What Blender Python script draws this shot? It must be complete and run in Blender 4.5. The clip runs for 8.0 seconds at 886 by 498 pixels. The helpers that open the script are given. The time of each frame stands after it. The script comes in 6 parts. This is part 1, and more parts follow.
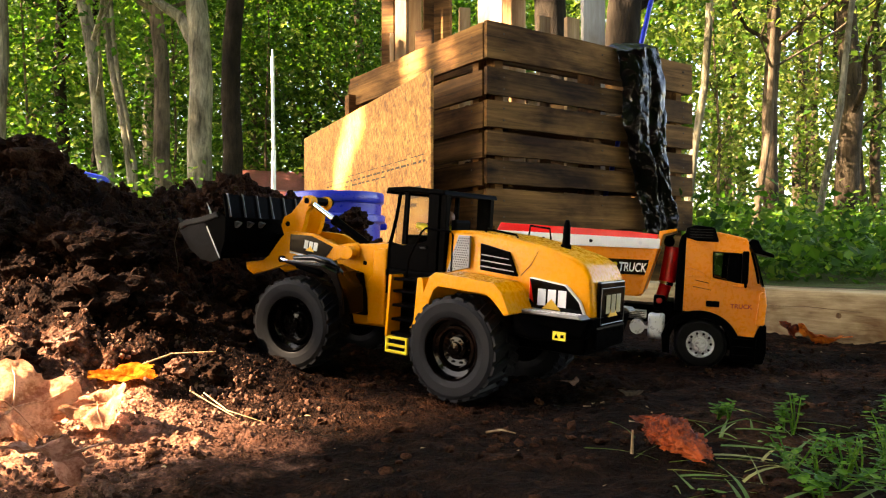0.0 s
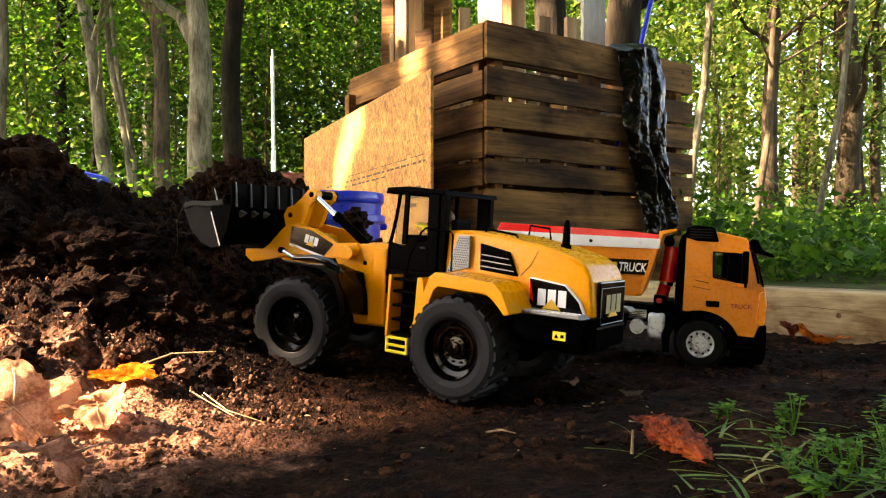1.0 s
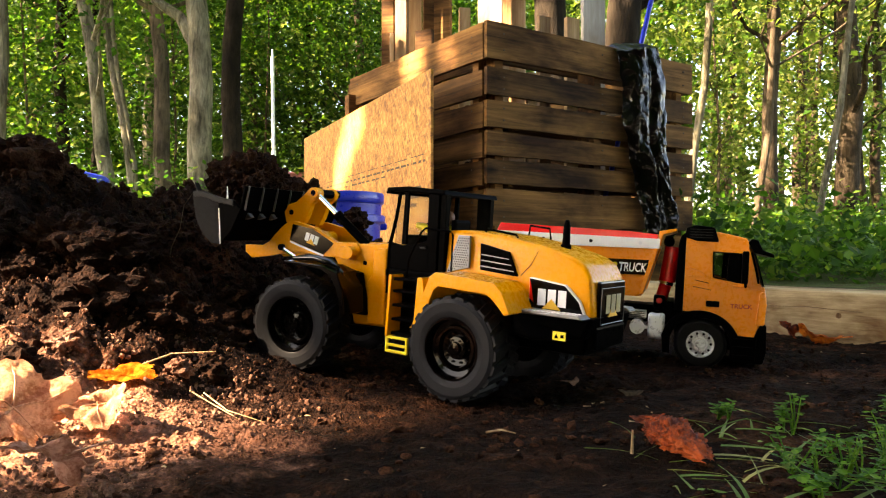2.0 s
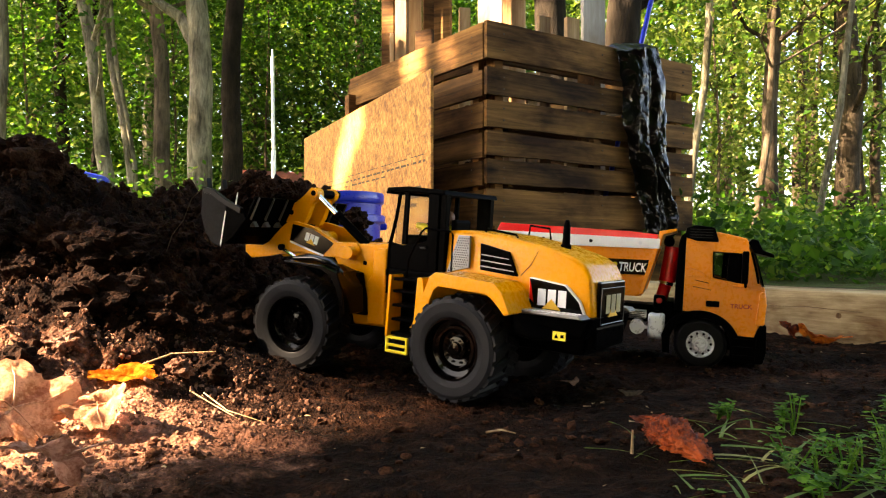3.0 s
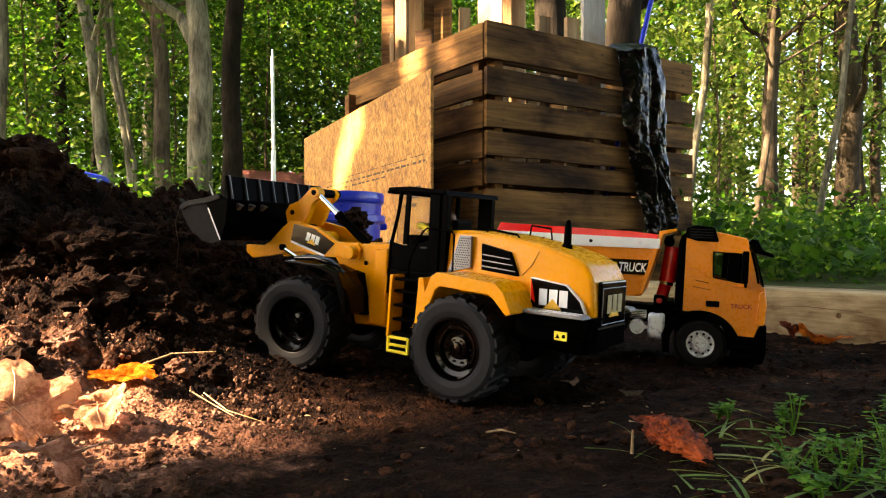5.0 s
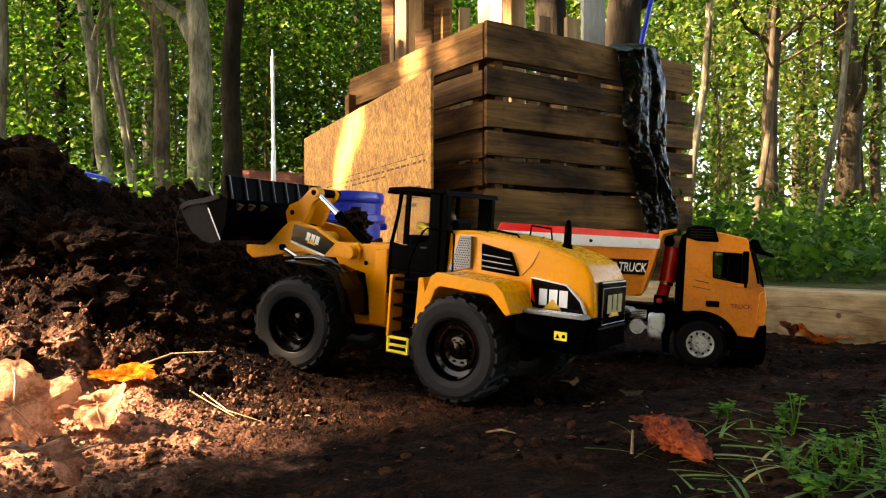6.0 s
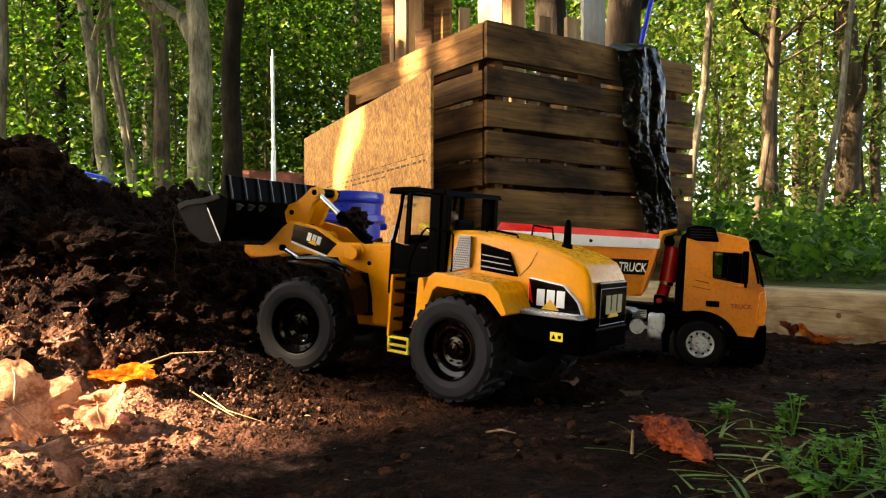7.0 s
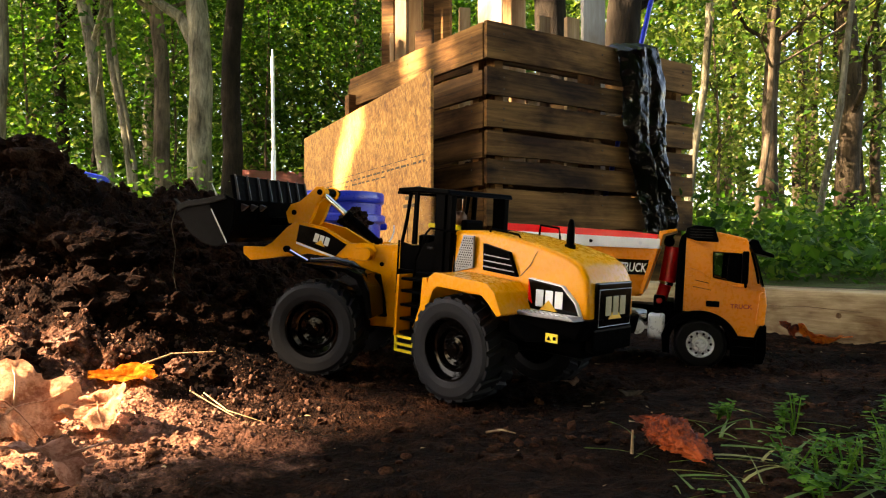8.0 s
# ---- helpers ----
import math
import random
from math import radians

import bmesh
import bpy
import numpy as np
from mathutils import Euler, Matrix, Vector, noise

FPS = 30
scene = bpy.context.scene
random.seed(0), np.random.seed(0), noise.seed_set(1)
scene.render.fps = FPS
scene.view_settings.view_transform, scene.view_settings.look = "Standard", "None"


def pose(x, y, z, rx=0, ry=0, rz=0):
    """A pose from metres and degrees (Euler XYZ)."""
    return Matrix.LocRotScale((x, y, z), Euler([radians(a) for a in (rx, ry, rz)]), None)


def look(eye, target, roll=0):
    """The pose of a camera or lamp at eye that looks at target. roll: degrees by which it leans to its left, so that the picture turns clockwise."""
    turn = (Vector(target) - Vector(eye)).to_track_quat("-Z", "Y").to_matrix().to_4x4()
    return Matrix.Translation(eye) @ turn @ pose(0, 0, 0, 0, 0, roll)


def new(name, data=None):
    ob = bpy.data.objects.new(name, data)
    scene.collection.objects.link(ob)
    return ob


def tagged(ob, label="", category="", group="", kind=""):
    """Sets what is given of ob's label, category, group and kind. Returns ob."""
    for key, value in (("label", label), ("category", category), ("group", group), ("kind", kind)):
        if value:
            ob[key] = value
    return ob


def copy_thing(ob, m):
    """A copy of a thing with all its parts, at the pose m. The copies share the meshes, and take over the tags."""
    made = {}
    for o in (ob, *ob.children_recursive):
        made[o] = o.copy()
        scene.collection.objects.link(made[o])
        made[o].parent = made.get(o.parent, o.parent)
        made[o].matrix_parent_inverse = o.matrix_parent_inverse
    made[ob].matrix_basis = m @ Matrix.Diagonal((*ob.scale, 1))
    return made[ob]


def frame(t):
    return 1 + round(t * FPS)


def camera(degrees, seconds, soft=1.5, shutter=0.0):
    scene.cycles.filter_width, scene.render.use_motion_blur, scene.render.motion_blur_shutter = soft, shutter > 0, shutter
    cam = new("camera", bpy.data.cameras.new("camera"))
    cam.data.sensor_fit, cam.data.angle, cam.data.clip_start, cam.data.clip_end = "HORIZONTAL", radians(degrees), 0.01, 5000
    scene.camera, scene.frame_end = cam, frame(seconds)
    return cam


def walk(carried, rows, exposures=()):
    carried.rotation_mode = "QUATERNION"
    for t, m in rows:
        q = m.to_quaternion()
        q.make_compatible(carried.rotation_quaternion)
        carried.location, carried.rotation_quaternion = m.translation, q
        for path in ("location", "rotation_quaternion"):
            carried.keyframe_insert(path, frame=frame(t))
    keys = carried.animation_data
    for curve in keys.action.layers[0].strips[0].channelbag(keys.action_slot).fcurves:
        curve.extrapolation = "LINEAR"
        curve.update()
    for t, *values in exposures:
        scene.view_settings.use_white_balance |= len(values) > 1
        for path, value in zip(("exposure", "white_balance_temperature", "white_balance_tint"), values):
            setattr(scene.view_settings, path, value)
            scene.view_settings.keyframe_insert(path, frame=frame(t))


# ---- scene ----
cam = camera(62.98, 8.0, soft=1.2)
walk(cam, [(0.0, look((0, 0, 0.14), (0, 1, 0.14))), (8.0, look((0, 0, 0.14), (0, 1, 0.14)))],
     exposures=[(0.0, 4.1, 8200, 19), (3.0, 4.05, 8200, 19), (6.5, 3.76, 8200, 18), (8.0, 3.74, 8200, 18)])

# ---- light ----
SUN = Vector((-0.78, -0.16, 0.60)).normalized()
world = bpy.data.worlds.new("world")
scene.world = world
world.use_nodes = True
wn = world.node_tree
sky = wn.nodes.new("ShaderNodeTexSky")
sky.sky_type = "NISHITA"
sky.sun_disc = False
sky.sun_elevation = math.asin(SUN.z)
sky.sun_rotation = math.atan2(SUN.x, SUN.y)
wn.nodes["Background"].inputs["Strength"].default_value = 0.07
wn.links.new(sky.outputs[0], wn.nodes["Background"].inputs["Color"])
sun = new("sun", bpy.data.lights.new("sun", "SUN"))
sun.data.energy, sun.data.angle, sun.data.color = 5.0, radians(0.6), (1.0, 0.86, 0.66)
sun.matrix_world = look(SUN * 20, (0, 0, 0))


# ---- materials ----
def nodes(name):
    m = bpy.data.materials.new(name)
    m.use_nodes = True
    t = m.node_tree
    return m, t, t.nodes["Principled BSDF"]


def coords(t, scale=(1, 1, 1), shuffle=False):
    tc = t.nodes.new("ShaderNodeTexCoord")
    mp = t.nodes.new("ShaderNodeMapping")
    mp.inputs["Scale"].default_value = scale
    t.links.new(tc.outputs["Object"], mp.inputs["Vector"])
    if shuffle:
        oi = t.nodes.new("ShaderNodeObjectInfo")
        mu = t.nodes.new("ShaderNodeVectorMath")
        mu.operation = "SCALE"
        mu.inputs[0].default_value = (7.3, 5.1, 9.7)
        t.links.new(oi.outputs["Random"], mu.inputs["Scale"])
        t.links.new(mu.outputs[0], mp.inputs["Location"])
    return mp.outputs[0]


def noise_tex(t, vec, scale, detail=6, rough=0.6, distort=0.0):
    n = t.nodes.new("ShaderNodeTexNoise")
    n.inputs["Scale"].default_value = scale
    n.inputs["Detail"].default_value = detail
    n.inputs["Roughness"].default_value = rough
    n.inputs["Distortion"].default_value = distort
    t.links.new(vec, n.inputs["Vector"])
    return n.outputs["Fac"]


def ramp(t, fac, stops):
    r = t.nodes.new("ShaderNodeValToRGB")
    e = r.color_ramp.elements
    while len(e) < len(stops):
        e.new(0.5)
    for el, (p, c) in zip(e, stops):
        el.position, el.color = p, (*c, 1)
    t.links.new(fac, r.inputs[0])
    return r.outputs[0]


def mix(t, fac, a, b, mode="MIX"):
    m = t.nodes.new("ShaderNodeMix")
    m.data_type, m.blend_type = "RGBA", mode
    for val, sock in ((fac, m.inputs[0]), (a, m.inputs[6]), (b, m.inputs[7])):
        if hasattr(val, "node"):
            t.links.new(val, sock)
        else:
            sock.default_value = val if isinstance(val, float) else (*val, 1)
    return m.outputs[2]


def bump(t, bsdf, height, strength, dist):
    b = t.nodes.new("ShaderNodeBump")
    b.inputs["Strength"].default_value = strength
    b.inputs["Distance"].default_value = dist
    t.links.new(height, b.inputs["Height"])
    t.links.new(b.outputs[0], bsdf.inputs["Normal"])


def paint(name, col, rough=0.35, dust=0.15, metal=0.0, scale=60, dustcol=(0.10, 0.05, 0.028), coat=0.0, spec=0.5):
    """Moulded plastic or metal with fine scuffs and a little soil on it."""
    m, t, b = nodes(name)
    v = coords(t)
    n1 = noise_tex(t, v, scale, 8, 0.65)
    n2 = noise_tex(t, v, scale * 7, 4, 0.6)
    c = ramp(t, n1, [(0.3, [x * 0.88 for x in col]), (0.65, col)])
    d = ramp(t, mix(t, 0.5, n1, n2), [(0.50, (0, 0, 0)), (0.72, (dust, dust, dust))])
    t.links.new(mix(t, d, c, dustcol), b.inputs["Base Color"])
    r = ramp(t, n2, [(0.3, (rough * 0.8,) * 3), (0.7, (min(1, rough * 1.35),) * 3)])
    t.links.new(r, b.inputs["Roughness"])
    b.inputs["Metallic"].default_value = metal
    b.inputs["Coat Weight"].default_value = coat
    b.inputs["Specular IOR Level"].default_value = spec
    bump(t, b, n2, 0.06, 0.0006)
    return m


def grains(t, v):
    """Crumbs of two sizes, as height."""
    out = []
    for sc in (130, 340):
        vo = t.nodes.new("ShaderNodeTexVoronoi")
        vo.inputs["Scale"].default_value = sc
        vo.inputs["Randomness"].default_value = 1.0
        t.links.new(v, vo.inputs["Vector"])
        out.append(ramp(t, vo.outputs["Distance"], [(0.0, (1, 1, 1)), (0.75, (0, 0, 0))]))
    return mix(t, 0.45, out[0], out[1])


def soil_material(name="soil", gain=(1, 1, 1)):
    m, t, b = nodes(name)
    v = coords(t)
    big, mid, fine = noise_tex(t, v, 5, 6, 0.6), noise_tex(t, v, 55, 8, 0.7), noise_tex(t, v, 420, 6, 0.75)
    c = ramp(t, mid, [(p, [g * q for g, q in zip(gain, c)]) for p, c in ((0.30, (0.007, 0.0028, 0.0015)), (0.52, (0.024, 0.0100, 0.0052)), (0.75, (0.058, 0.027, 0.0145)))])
    c2 = ramp(t, fine, [(0.30, (0.35, 0.33, 0.32)), (0.55, (0.95, 0.95, 0.95)), (0.80, (1.7, 1.55, 1.4))])
    c = mix(t, 1.0, c, c2, "MULTIPLY")
    damp = ramp(t, big, [(0.38, (0.45, 0.42, 0.40)), (0.62, (1.15, 1.12, 1.1))])
    t.links.new(mix(t, 1.0, c, damp, "MULTIPLY"), b.inputs["Base Color"])
    b.inputs["Roughness"].default_value = 1.0
    b.inputs["Specular IOR Level"].default_value = 0.06
    bump(t, b, mix(t, 0.5, grains(t, v), mix(t, 0.5, mid, fine)), 1.0, 0.006)
    return m


def ground_material():
    """Bare packed soil close by, leaf litter and low green beyond the timber."""
    m, t, b = nodes("ground_soil")
    v = coords(t)
    big, mid, fine = noise_tex(t, v, 6, 7, 0.65), noise_tex(t, v, 48, 8, 0.7), noise_tex(t, v, 380, 6, 0.75)
    c = ramp(t, mid, [(0.30, (0.004, 0.0017, 0.0009)), (0.52, (0.014, 0.0058, 0.0031)), (0.75, (0.040, 0.018, 0.010))])
    c2 = ramp(t, fine, [(0.30, (0.40, 0.38, 0.36)), (0.55, (0.95, 0.95, 0.95)), (0.80, (1.6, 1.5, 1.35))])
    c = mix(t, 1.0, c, c2, "MULTIPLY")
    damp = ramp(t, big, [(0.36, (0.42, 0.38, 0.35)), (0.54, (1.2, 1.10, 1.0)), (0.68, (4.2, 3.6, 3.0))])
    c = mix(t, 1.0, c, damp, "MULTIPLY")
    lit = ramp(t, noise_tex(t, v, 9, 8, 0.75), [(0.35, (0.05, 0.035, 0.02)), (0.55, (0.05, 0.075, 0.02)), (0.75, (0.17, 0.12, 0.055))])
    sep = t.nodes.new("ShaderNodeSeparateXYZ")
    t.links.new(v, sep.inputs[0])
    edge = t.nodes.new("ShaderNodeMath")
    edge.operation = "MULTIPLY_ADD"
    edge.inputs[1].default_value, edge.inputs[2].default_value = 0.4, -0.75
    t.links.new(sep.outputs[1], edge.inputs[0])
    far = ramp(t, edge.outputs[0], [(0.0, (0, 0, 0)), (0.35, (1, 1, 1))])
    # ragged-edged spill of drier soil at the heap's foot, paled by painted sunlight
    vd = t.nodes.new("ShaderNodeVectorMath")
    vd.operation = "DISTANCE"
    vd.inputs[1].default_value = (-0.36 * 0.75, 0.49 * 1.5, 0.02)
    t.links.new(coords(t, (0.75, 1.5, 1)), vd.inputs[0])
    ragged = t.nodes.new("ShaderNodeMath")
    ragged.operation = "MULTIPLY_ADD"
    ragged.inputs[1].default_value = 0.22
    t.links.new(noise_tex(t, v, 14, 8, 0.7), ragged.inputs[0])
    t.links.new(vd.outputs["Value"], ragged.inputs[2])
    # multiplier puts the sun patch's brightness into the soil colour
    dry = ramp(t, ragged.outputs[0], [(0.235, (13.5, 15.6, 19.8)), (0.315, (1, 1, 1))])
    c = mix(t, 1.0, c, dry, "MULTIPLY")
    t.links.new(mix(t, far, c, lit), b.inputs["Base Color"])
    b.inputs["Roughness"].default_value = 1.0
    b.inputs["Specular IOR Level"].default_value = 0.06
    bump(t, b, mix(t, 0.5, mix(t, 0.4, mid, fine), grains(t, v)), 1.0, 0.011)
    return m


def wood(name, dark, light, along=0, scale=1.0, rough=0.8, stain=0.5, knots=True):
    """Sawn boards: long grain along one axis, knots and weather stains."""
    m, t, b = nodes(name)
    s = [38 * scale] * 3
    s[along] = 1.6 * scale
    v = coords(t, s, True)
    grain = noise_tex(t, v, 1.0, 10, 0.7, 0.6)
    w = [7 * scale] * 3
    w[along] = 2.2 * scale
    st = noise_tex(t, coords(t, w, True), 1.0, 5, 0.6, 0.3)
    c = ramp(t, grain, [(0.28, dark), (0.55, [(a + c) / 2 for a, c in zip(dark, light)]), (0.78, light)])
    k = 1 - stain
    s2 = ramp(t, st, [(0.34, (k * 0.72, k * 0.52, k * 0.40)), (0.60, (1, 1, 1))])
    c = mix(t, 1.0, c, s2, "MULTIPLY")
    kn = [9 * scale] * 3
    kn[along] = 3.5 * scale
    vo = t.nodes.new("ShaderNodeTexVoronoi")
    vo.inputs["Scale"].default_value = 1.0
    t.links.new(coords(t, kn, True), vo.inputs["Vector"])
    if knots:
        c = mix(t, 1.0, c, ramp(t, vo.outputs["Distance"], [(0.04, (0.22, 0.18, 0.15)), (0.16, (1, 1, 1))]), "MULTIPLY")
    oi = t.nodes.new("ShaderNodeObjectInfo")
    tone = ramp(t, oi.outputs["Random"], [(0, (0.62, 0.60, 0.58)), (1, (1.25, 1.20, 1.14))])
    t.links.new(mix(t, 1.0, c, tone, "MULTIPLY"), b.inputs["Base Color"])
    b.inputs["Roughness"].default_value = rough
    b.inputs["Specular IOR Level"].default_value = 0.12
    bump(t, b, grain, 0.5, 0.003)
    return m


def bark(name, dark, light, scale=1.0):
    m, t, b = nodes(name)
    n = noise_tex(t, coords(t, (14 * scale, 14 * scale, 2.6 * scale)), 1.5, 10, 0.72, 0.8)
    n2 = noise_tex(t, coords(t, (2.2, 2.2, 1.4)), 1.5, 5, 0.6)
    c = ramp(t, n, [(0.3, dark), (0.7, light)])
    # broad bark blotches, contrast raised to paint in sun dapples
    p = ramp(t, n2, [(0.38, (0.38, 0.38, 0.34)), (0.62, (1.35, 1.33, 1.28))])
    t.links.new(mix(t, 1.0, c, p, "MULTIPLY"), b.inputs["Base Color"])
    b.inputs["Roughness"].default_value = 0.9
    b.inputs["Specular IOR Level"].default_value = 0.1
    bump(t, b, n, 1.0, 0.03)
    return m


def leaf_material(name, stops, through_light=0.45):
    m, t, b = nodes(name)
    ge = t.nodes.new("ShaderNodeNewGeometry")
    c = ramp(t, ge.outputs["Random Per Island"], stops)
    t.links.new(c, b.inputs["Base Color"])
    b.inputs["Roughness"].default_value = 0.5
    b.inputs["Specular IOR Level"].default_value = 0.12
    tr = t.nodes.new("ShaderNodeBsdfTranslucent")
    t.links.new(mix(t, 1.0, c, (1.35, 1.6, 0.7), "MULTIPLY"), tr.inputs["Color"])
    ms = t.nodes.new("ShaderNodeMixShader")
    ms.inputs[0].default_value = through_light
    t.links.new(b.outputs[0], ms.inputs[1])
    t.links.new(tr.outputs[0], ms.inputs[2])
    t.links.new(ms.outputs[0], t.nodes["Material Output"].inputs["Surface"])
    return m


def dry_leaf(name, dark, light, trans=0.25):
    m, t, b = nodes(name)
    v = coords(t)
    c = ramp(t, mix(t, 0.4, noise_tex(t, v, 45, 8, 0.7), noise_tex(t, v, 260, 5, 0.7)), [(0.30, tuple(q * 0.7 for q in dark)), (0.45, dark), (0.56, light)])
    t.links.new(c, b.inputs["Base Color"])
    b.inputs["Roughness"].default_value = 0.6
    b.inputs["Specular IOR Level"].default_value = 0.15
    bump(t, b, noise_tex(t, v, 160, 6, 0.7, 1.6), 0.6, 0.002)
    tr = t.nodes.new("ShaderNodeBsdfTranslucent")
    t.links.new(c, tr.inputs["Color"])
    ms = t.nodes.new("ShaderNodeMixShader")
    ms.inputs[0].default_value = trans
    t.links.new(b.outputs[0], ms.inputs[1])
    t.links.new(tr.outputs[0], ms.inputs[2])
    t.links.new(ms.outputs[0], t.nodes["Material Output"].inputs["Surface"])
    return m


def osb_material():
    """Pressed strand board: flat flakes at mixed angles in honey tones."""
    m, t, b = nodes("strand_board")
    layers = []
    for turn_, sc in ((0.5, (130, 60, 34)), (-0.8, (120, 60, 30)), (1.7, (150, 60, 42))):
        vo = t.nodes.new("ShaderNodeTexVoronoi")
        vo.inputs["Scale"].default_value = 1.0
        out = coords(t, sc)
        out.node.inputs["Rotation"].default_value = (0, turn_, 0)
        out.node.vector_type = "TEXTURE"
        out.node.inputs["Scale"].default_value = [1 / q for q in sc]
        t.links.new(out, vo.inputs["Vector"])
        layers.append(vo.outputs["Color"])
    v = coords(t)
    bw = t.nodes.new("ShaderNodeRGBToBW")
    t.links.new(mix(t, 0.5, layers[0], mix(t, 0.5, layers[1], layers[2])), bw.inputs[0])
    c = ramp(t, bw.outputs[0], [(0.22, (0.22, 0.085, 0.014)), (0.5, (0.50, 0.215, 0.030)), (0.78, (0.68, 0.36, 0.075))])
    st = ramp(t, noise_tex(t, v, 4.5, 8, 0.7), [(0.36, (0.70, 0.58, 0.45)), (0.58, (1, 1, 1))])
    t.links.new(mix(t, 1.0, c, st, "MULTIPLY"), b.inputs["Base Color"])
    b.inputs["Roughness"].default_value = 0.7
    bump(t, b, bw.outputs[0], 0.4, 0.002)
    return m


# the drier soil copy is brightened to carry sunlight in its colour
M_SOIL, M_DRYSOIL_LIT, M_GROUND = soil_material(), soil_material("sunlit_dry_soil", (7.0, 8.4, 10.8)), ground_material()
M_GRIT = soil_material("brown_grit", (2.6, 2.5, 2.4))
M_PALLET = wood("weathered_pallet_wood", (0.026, 0.0115, 0.0036), (0.40, 0.200, 0.064), 0, 1.0, 0.8, 0.80)
M_PLANK = wood("pale_sawn_plank", (0.30, 0.19, 0.09), (0.62, 0.45, 0.26), 2, 1.0, 0.75, 0.35)
M_GREYPLANK = wood("grey_weathered_plank", (0.36, 0.34, 0.30), (0.66, 0.64, 0.58), 2, 1.0, 0.8, 0.25)
M_TIMBER = wood("landscape_timber", (0.30, 0.215, 0.11), (0.72, 0.59, 0.35), 0, 4.0, 0.85, 0.5, False)
M_OSB = osb_material()
M_KNOT = wood("timber_knot", (0.09, 0.055, 0.026), (0.26, 0.17, 0.085), 2, 6.0, 0.85, 0.5, False)
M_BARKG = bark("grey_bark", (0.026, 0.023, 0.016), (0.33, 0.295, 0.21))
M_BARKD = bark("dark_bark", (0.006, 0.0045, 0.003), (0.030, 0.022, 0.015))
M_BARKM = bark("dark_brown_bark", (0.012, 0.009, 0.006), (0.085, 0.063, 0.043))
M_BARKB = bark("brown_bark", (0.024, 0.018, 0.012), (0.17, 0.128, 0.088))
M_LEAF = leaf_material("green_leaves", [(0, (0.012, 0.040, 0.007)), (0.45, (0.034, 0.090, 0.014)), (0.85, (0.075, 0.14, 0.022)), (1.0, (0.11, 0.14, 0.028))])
# paler copy of the leaves, with sunlight put into its colours
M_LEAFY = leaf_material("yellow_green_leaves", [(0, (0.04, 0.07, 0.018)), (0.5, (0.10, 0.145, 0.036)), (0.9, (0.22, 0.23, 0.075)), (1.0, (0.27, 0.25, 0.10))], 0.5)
# brighter leaf colours stand in for sun flecks on the undergrowth
M_LOWLEAF_LIT = leaf_material("sunlit_low_leaves", [(0, (0.016, 0.050, 0.007)), (0.55, (0.050, 0.115, 0.015)), (0.85, (0.12, 0.20, 0.03)), (1.0, (0.26, 0.28, 0.05))], 0.45)
M_WEED = leaf_material("weed_leaves", [(0, (0.016, 0.060, 0.005)), (0.6, (0.038, 0.115, 0.010)), (1.0, (0.10, 0.20, 0.020))], 0.3)
M_GRASS = leaf_material("grass_blades", [(0, (0.06, 0.12, 0.025)), (0.7, (0.13, 0.18, 0.05)), (1.0, (0.30, 0.25, 0.11))], 0.3)
M_BLUE = paint("blue_plastic", (0.004, 0.026, 0.44), 0.3, 0.06, 0, 20, spec=0.4)
M_WHITE = paint("white_plastic", (0.78, 0.79, 0.80), 0.4, 0.12, 0, 30)
M_BAG = paint("black_sheet_plastic", (0.004, 0.004, 0.0045), 0.15, 0.02, 0, 25, spec=0.6)
M_ROOF = paint("rust_red_roof", (0.34, 0.105, 0.075), 0.7, 0.4, 0, 4, (0.12, 0.10, 0.08))
M_SHED = paint("pale_shed_boards", (0.55, 0.52, 0.45), 0.7, 0.3, 0, 5)
M_INK = paint("dark_ink", (0.075, 0.045, 0.02), 0.8, 0.0)


# ---- mesh helpers ----
def part(name, bm, material, parent=None, label="", smooth=False):
    me = bpy.data.meshes.new(name)
    if smooth:
        # keep hard edges hard
        bm.normal_update()
        for e in bm.edges:
            if len(e.link_faces) == 2 and e.calc_face_angle(0.0) > 0.6:
                e.smooth = False
    bm.to_mesh(me)
    bm.free()
    me.materials.append(material)
    if smooth:
        for p in me.polygons:
            p.use_smooth = True
    ob = new(name, me)
    if parent:
        ob.parent = parent
    if label:
        ob["label"] = label
    return ob


def from_data(name, verts, faces, material, parent=None, label="", smooth=False):
    me = bpy.data.meshes.new(name)
    me.from_pydata([tuple(v) for v in verts], [], faces)
    me.materials.append(material)
    if smooth:
        me.polygons.foreach_set("use_smooth", [True] * len(me.polygons))
    ob = new(name, me)
    if parent:
        ob.parent = parent
    if label:
        ob["label"] = label
    return ob


def thing(name, m, label, category, group="", kind=""):
    ob = new(name)
    ob.empty_display_size = 0.02
    ob.matrix_world = m
    return tagged(ob, label, category, group, kind)


def add_box(bm, c, s, bev=0.0, seg=2, m=None):
    r = bmesh.ops.create_cube(bm, size=1)
    vs = r["verts"]
    bmesh.ops.scale(bm, vec=s, verts=vs)
    bmesh.ops.translate(bm, vec=c, verts=vs)
    if m:
        bmesh.ops.transform(bm, matrix=m, verts=vs)
    if bev:
        es = {e for v in vs for e in v.link_edges}
        bmesh.ops.bevel(bm, geom=list(es), offset=bev, segments=seg, affect="EDGES", profile=0.6)
    return bm


def box(c, s, bev=0.0, seg=2, m=None):
    return add_box(bmesh.new(), c, s, bev, seg, m)


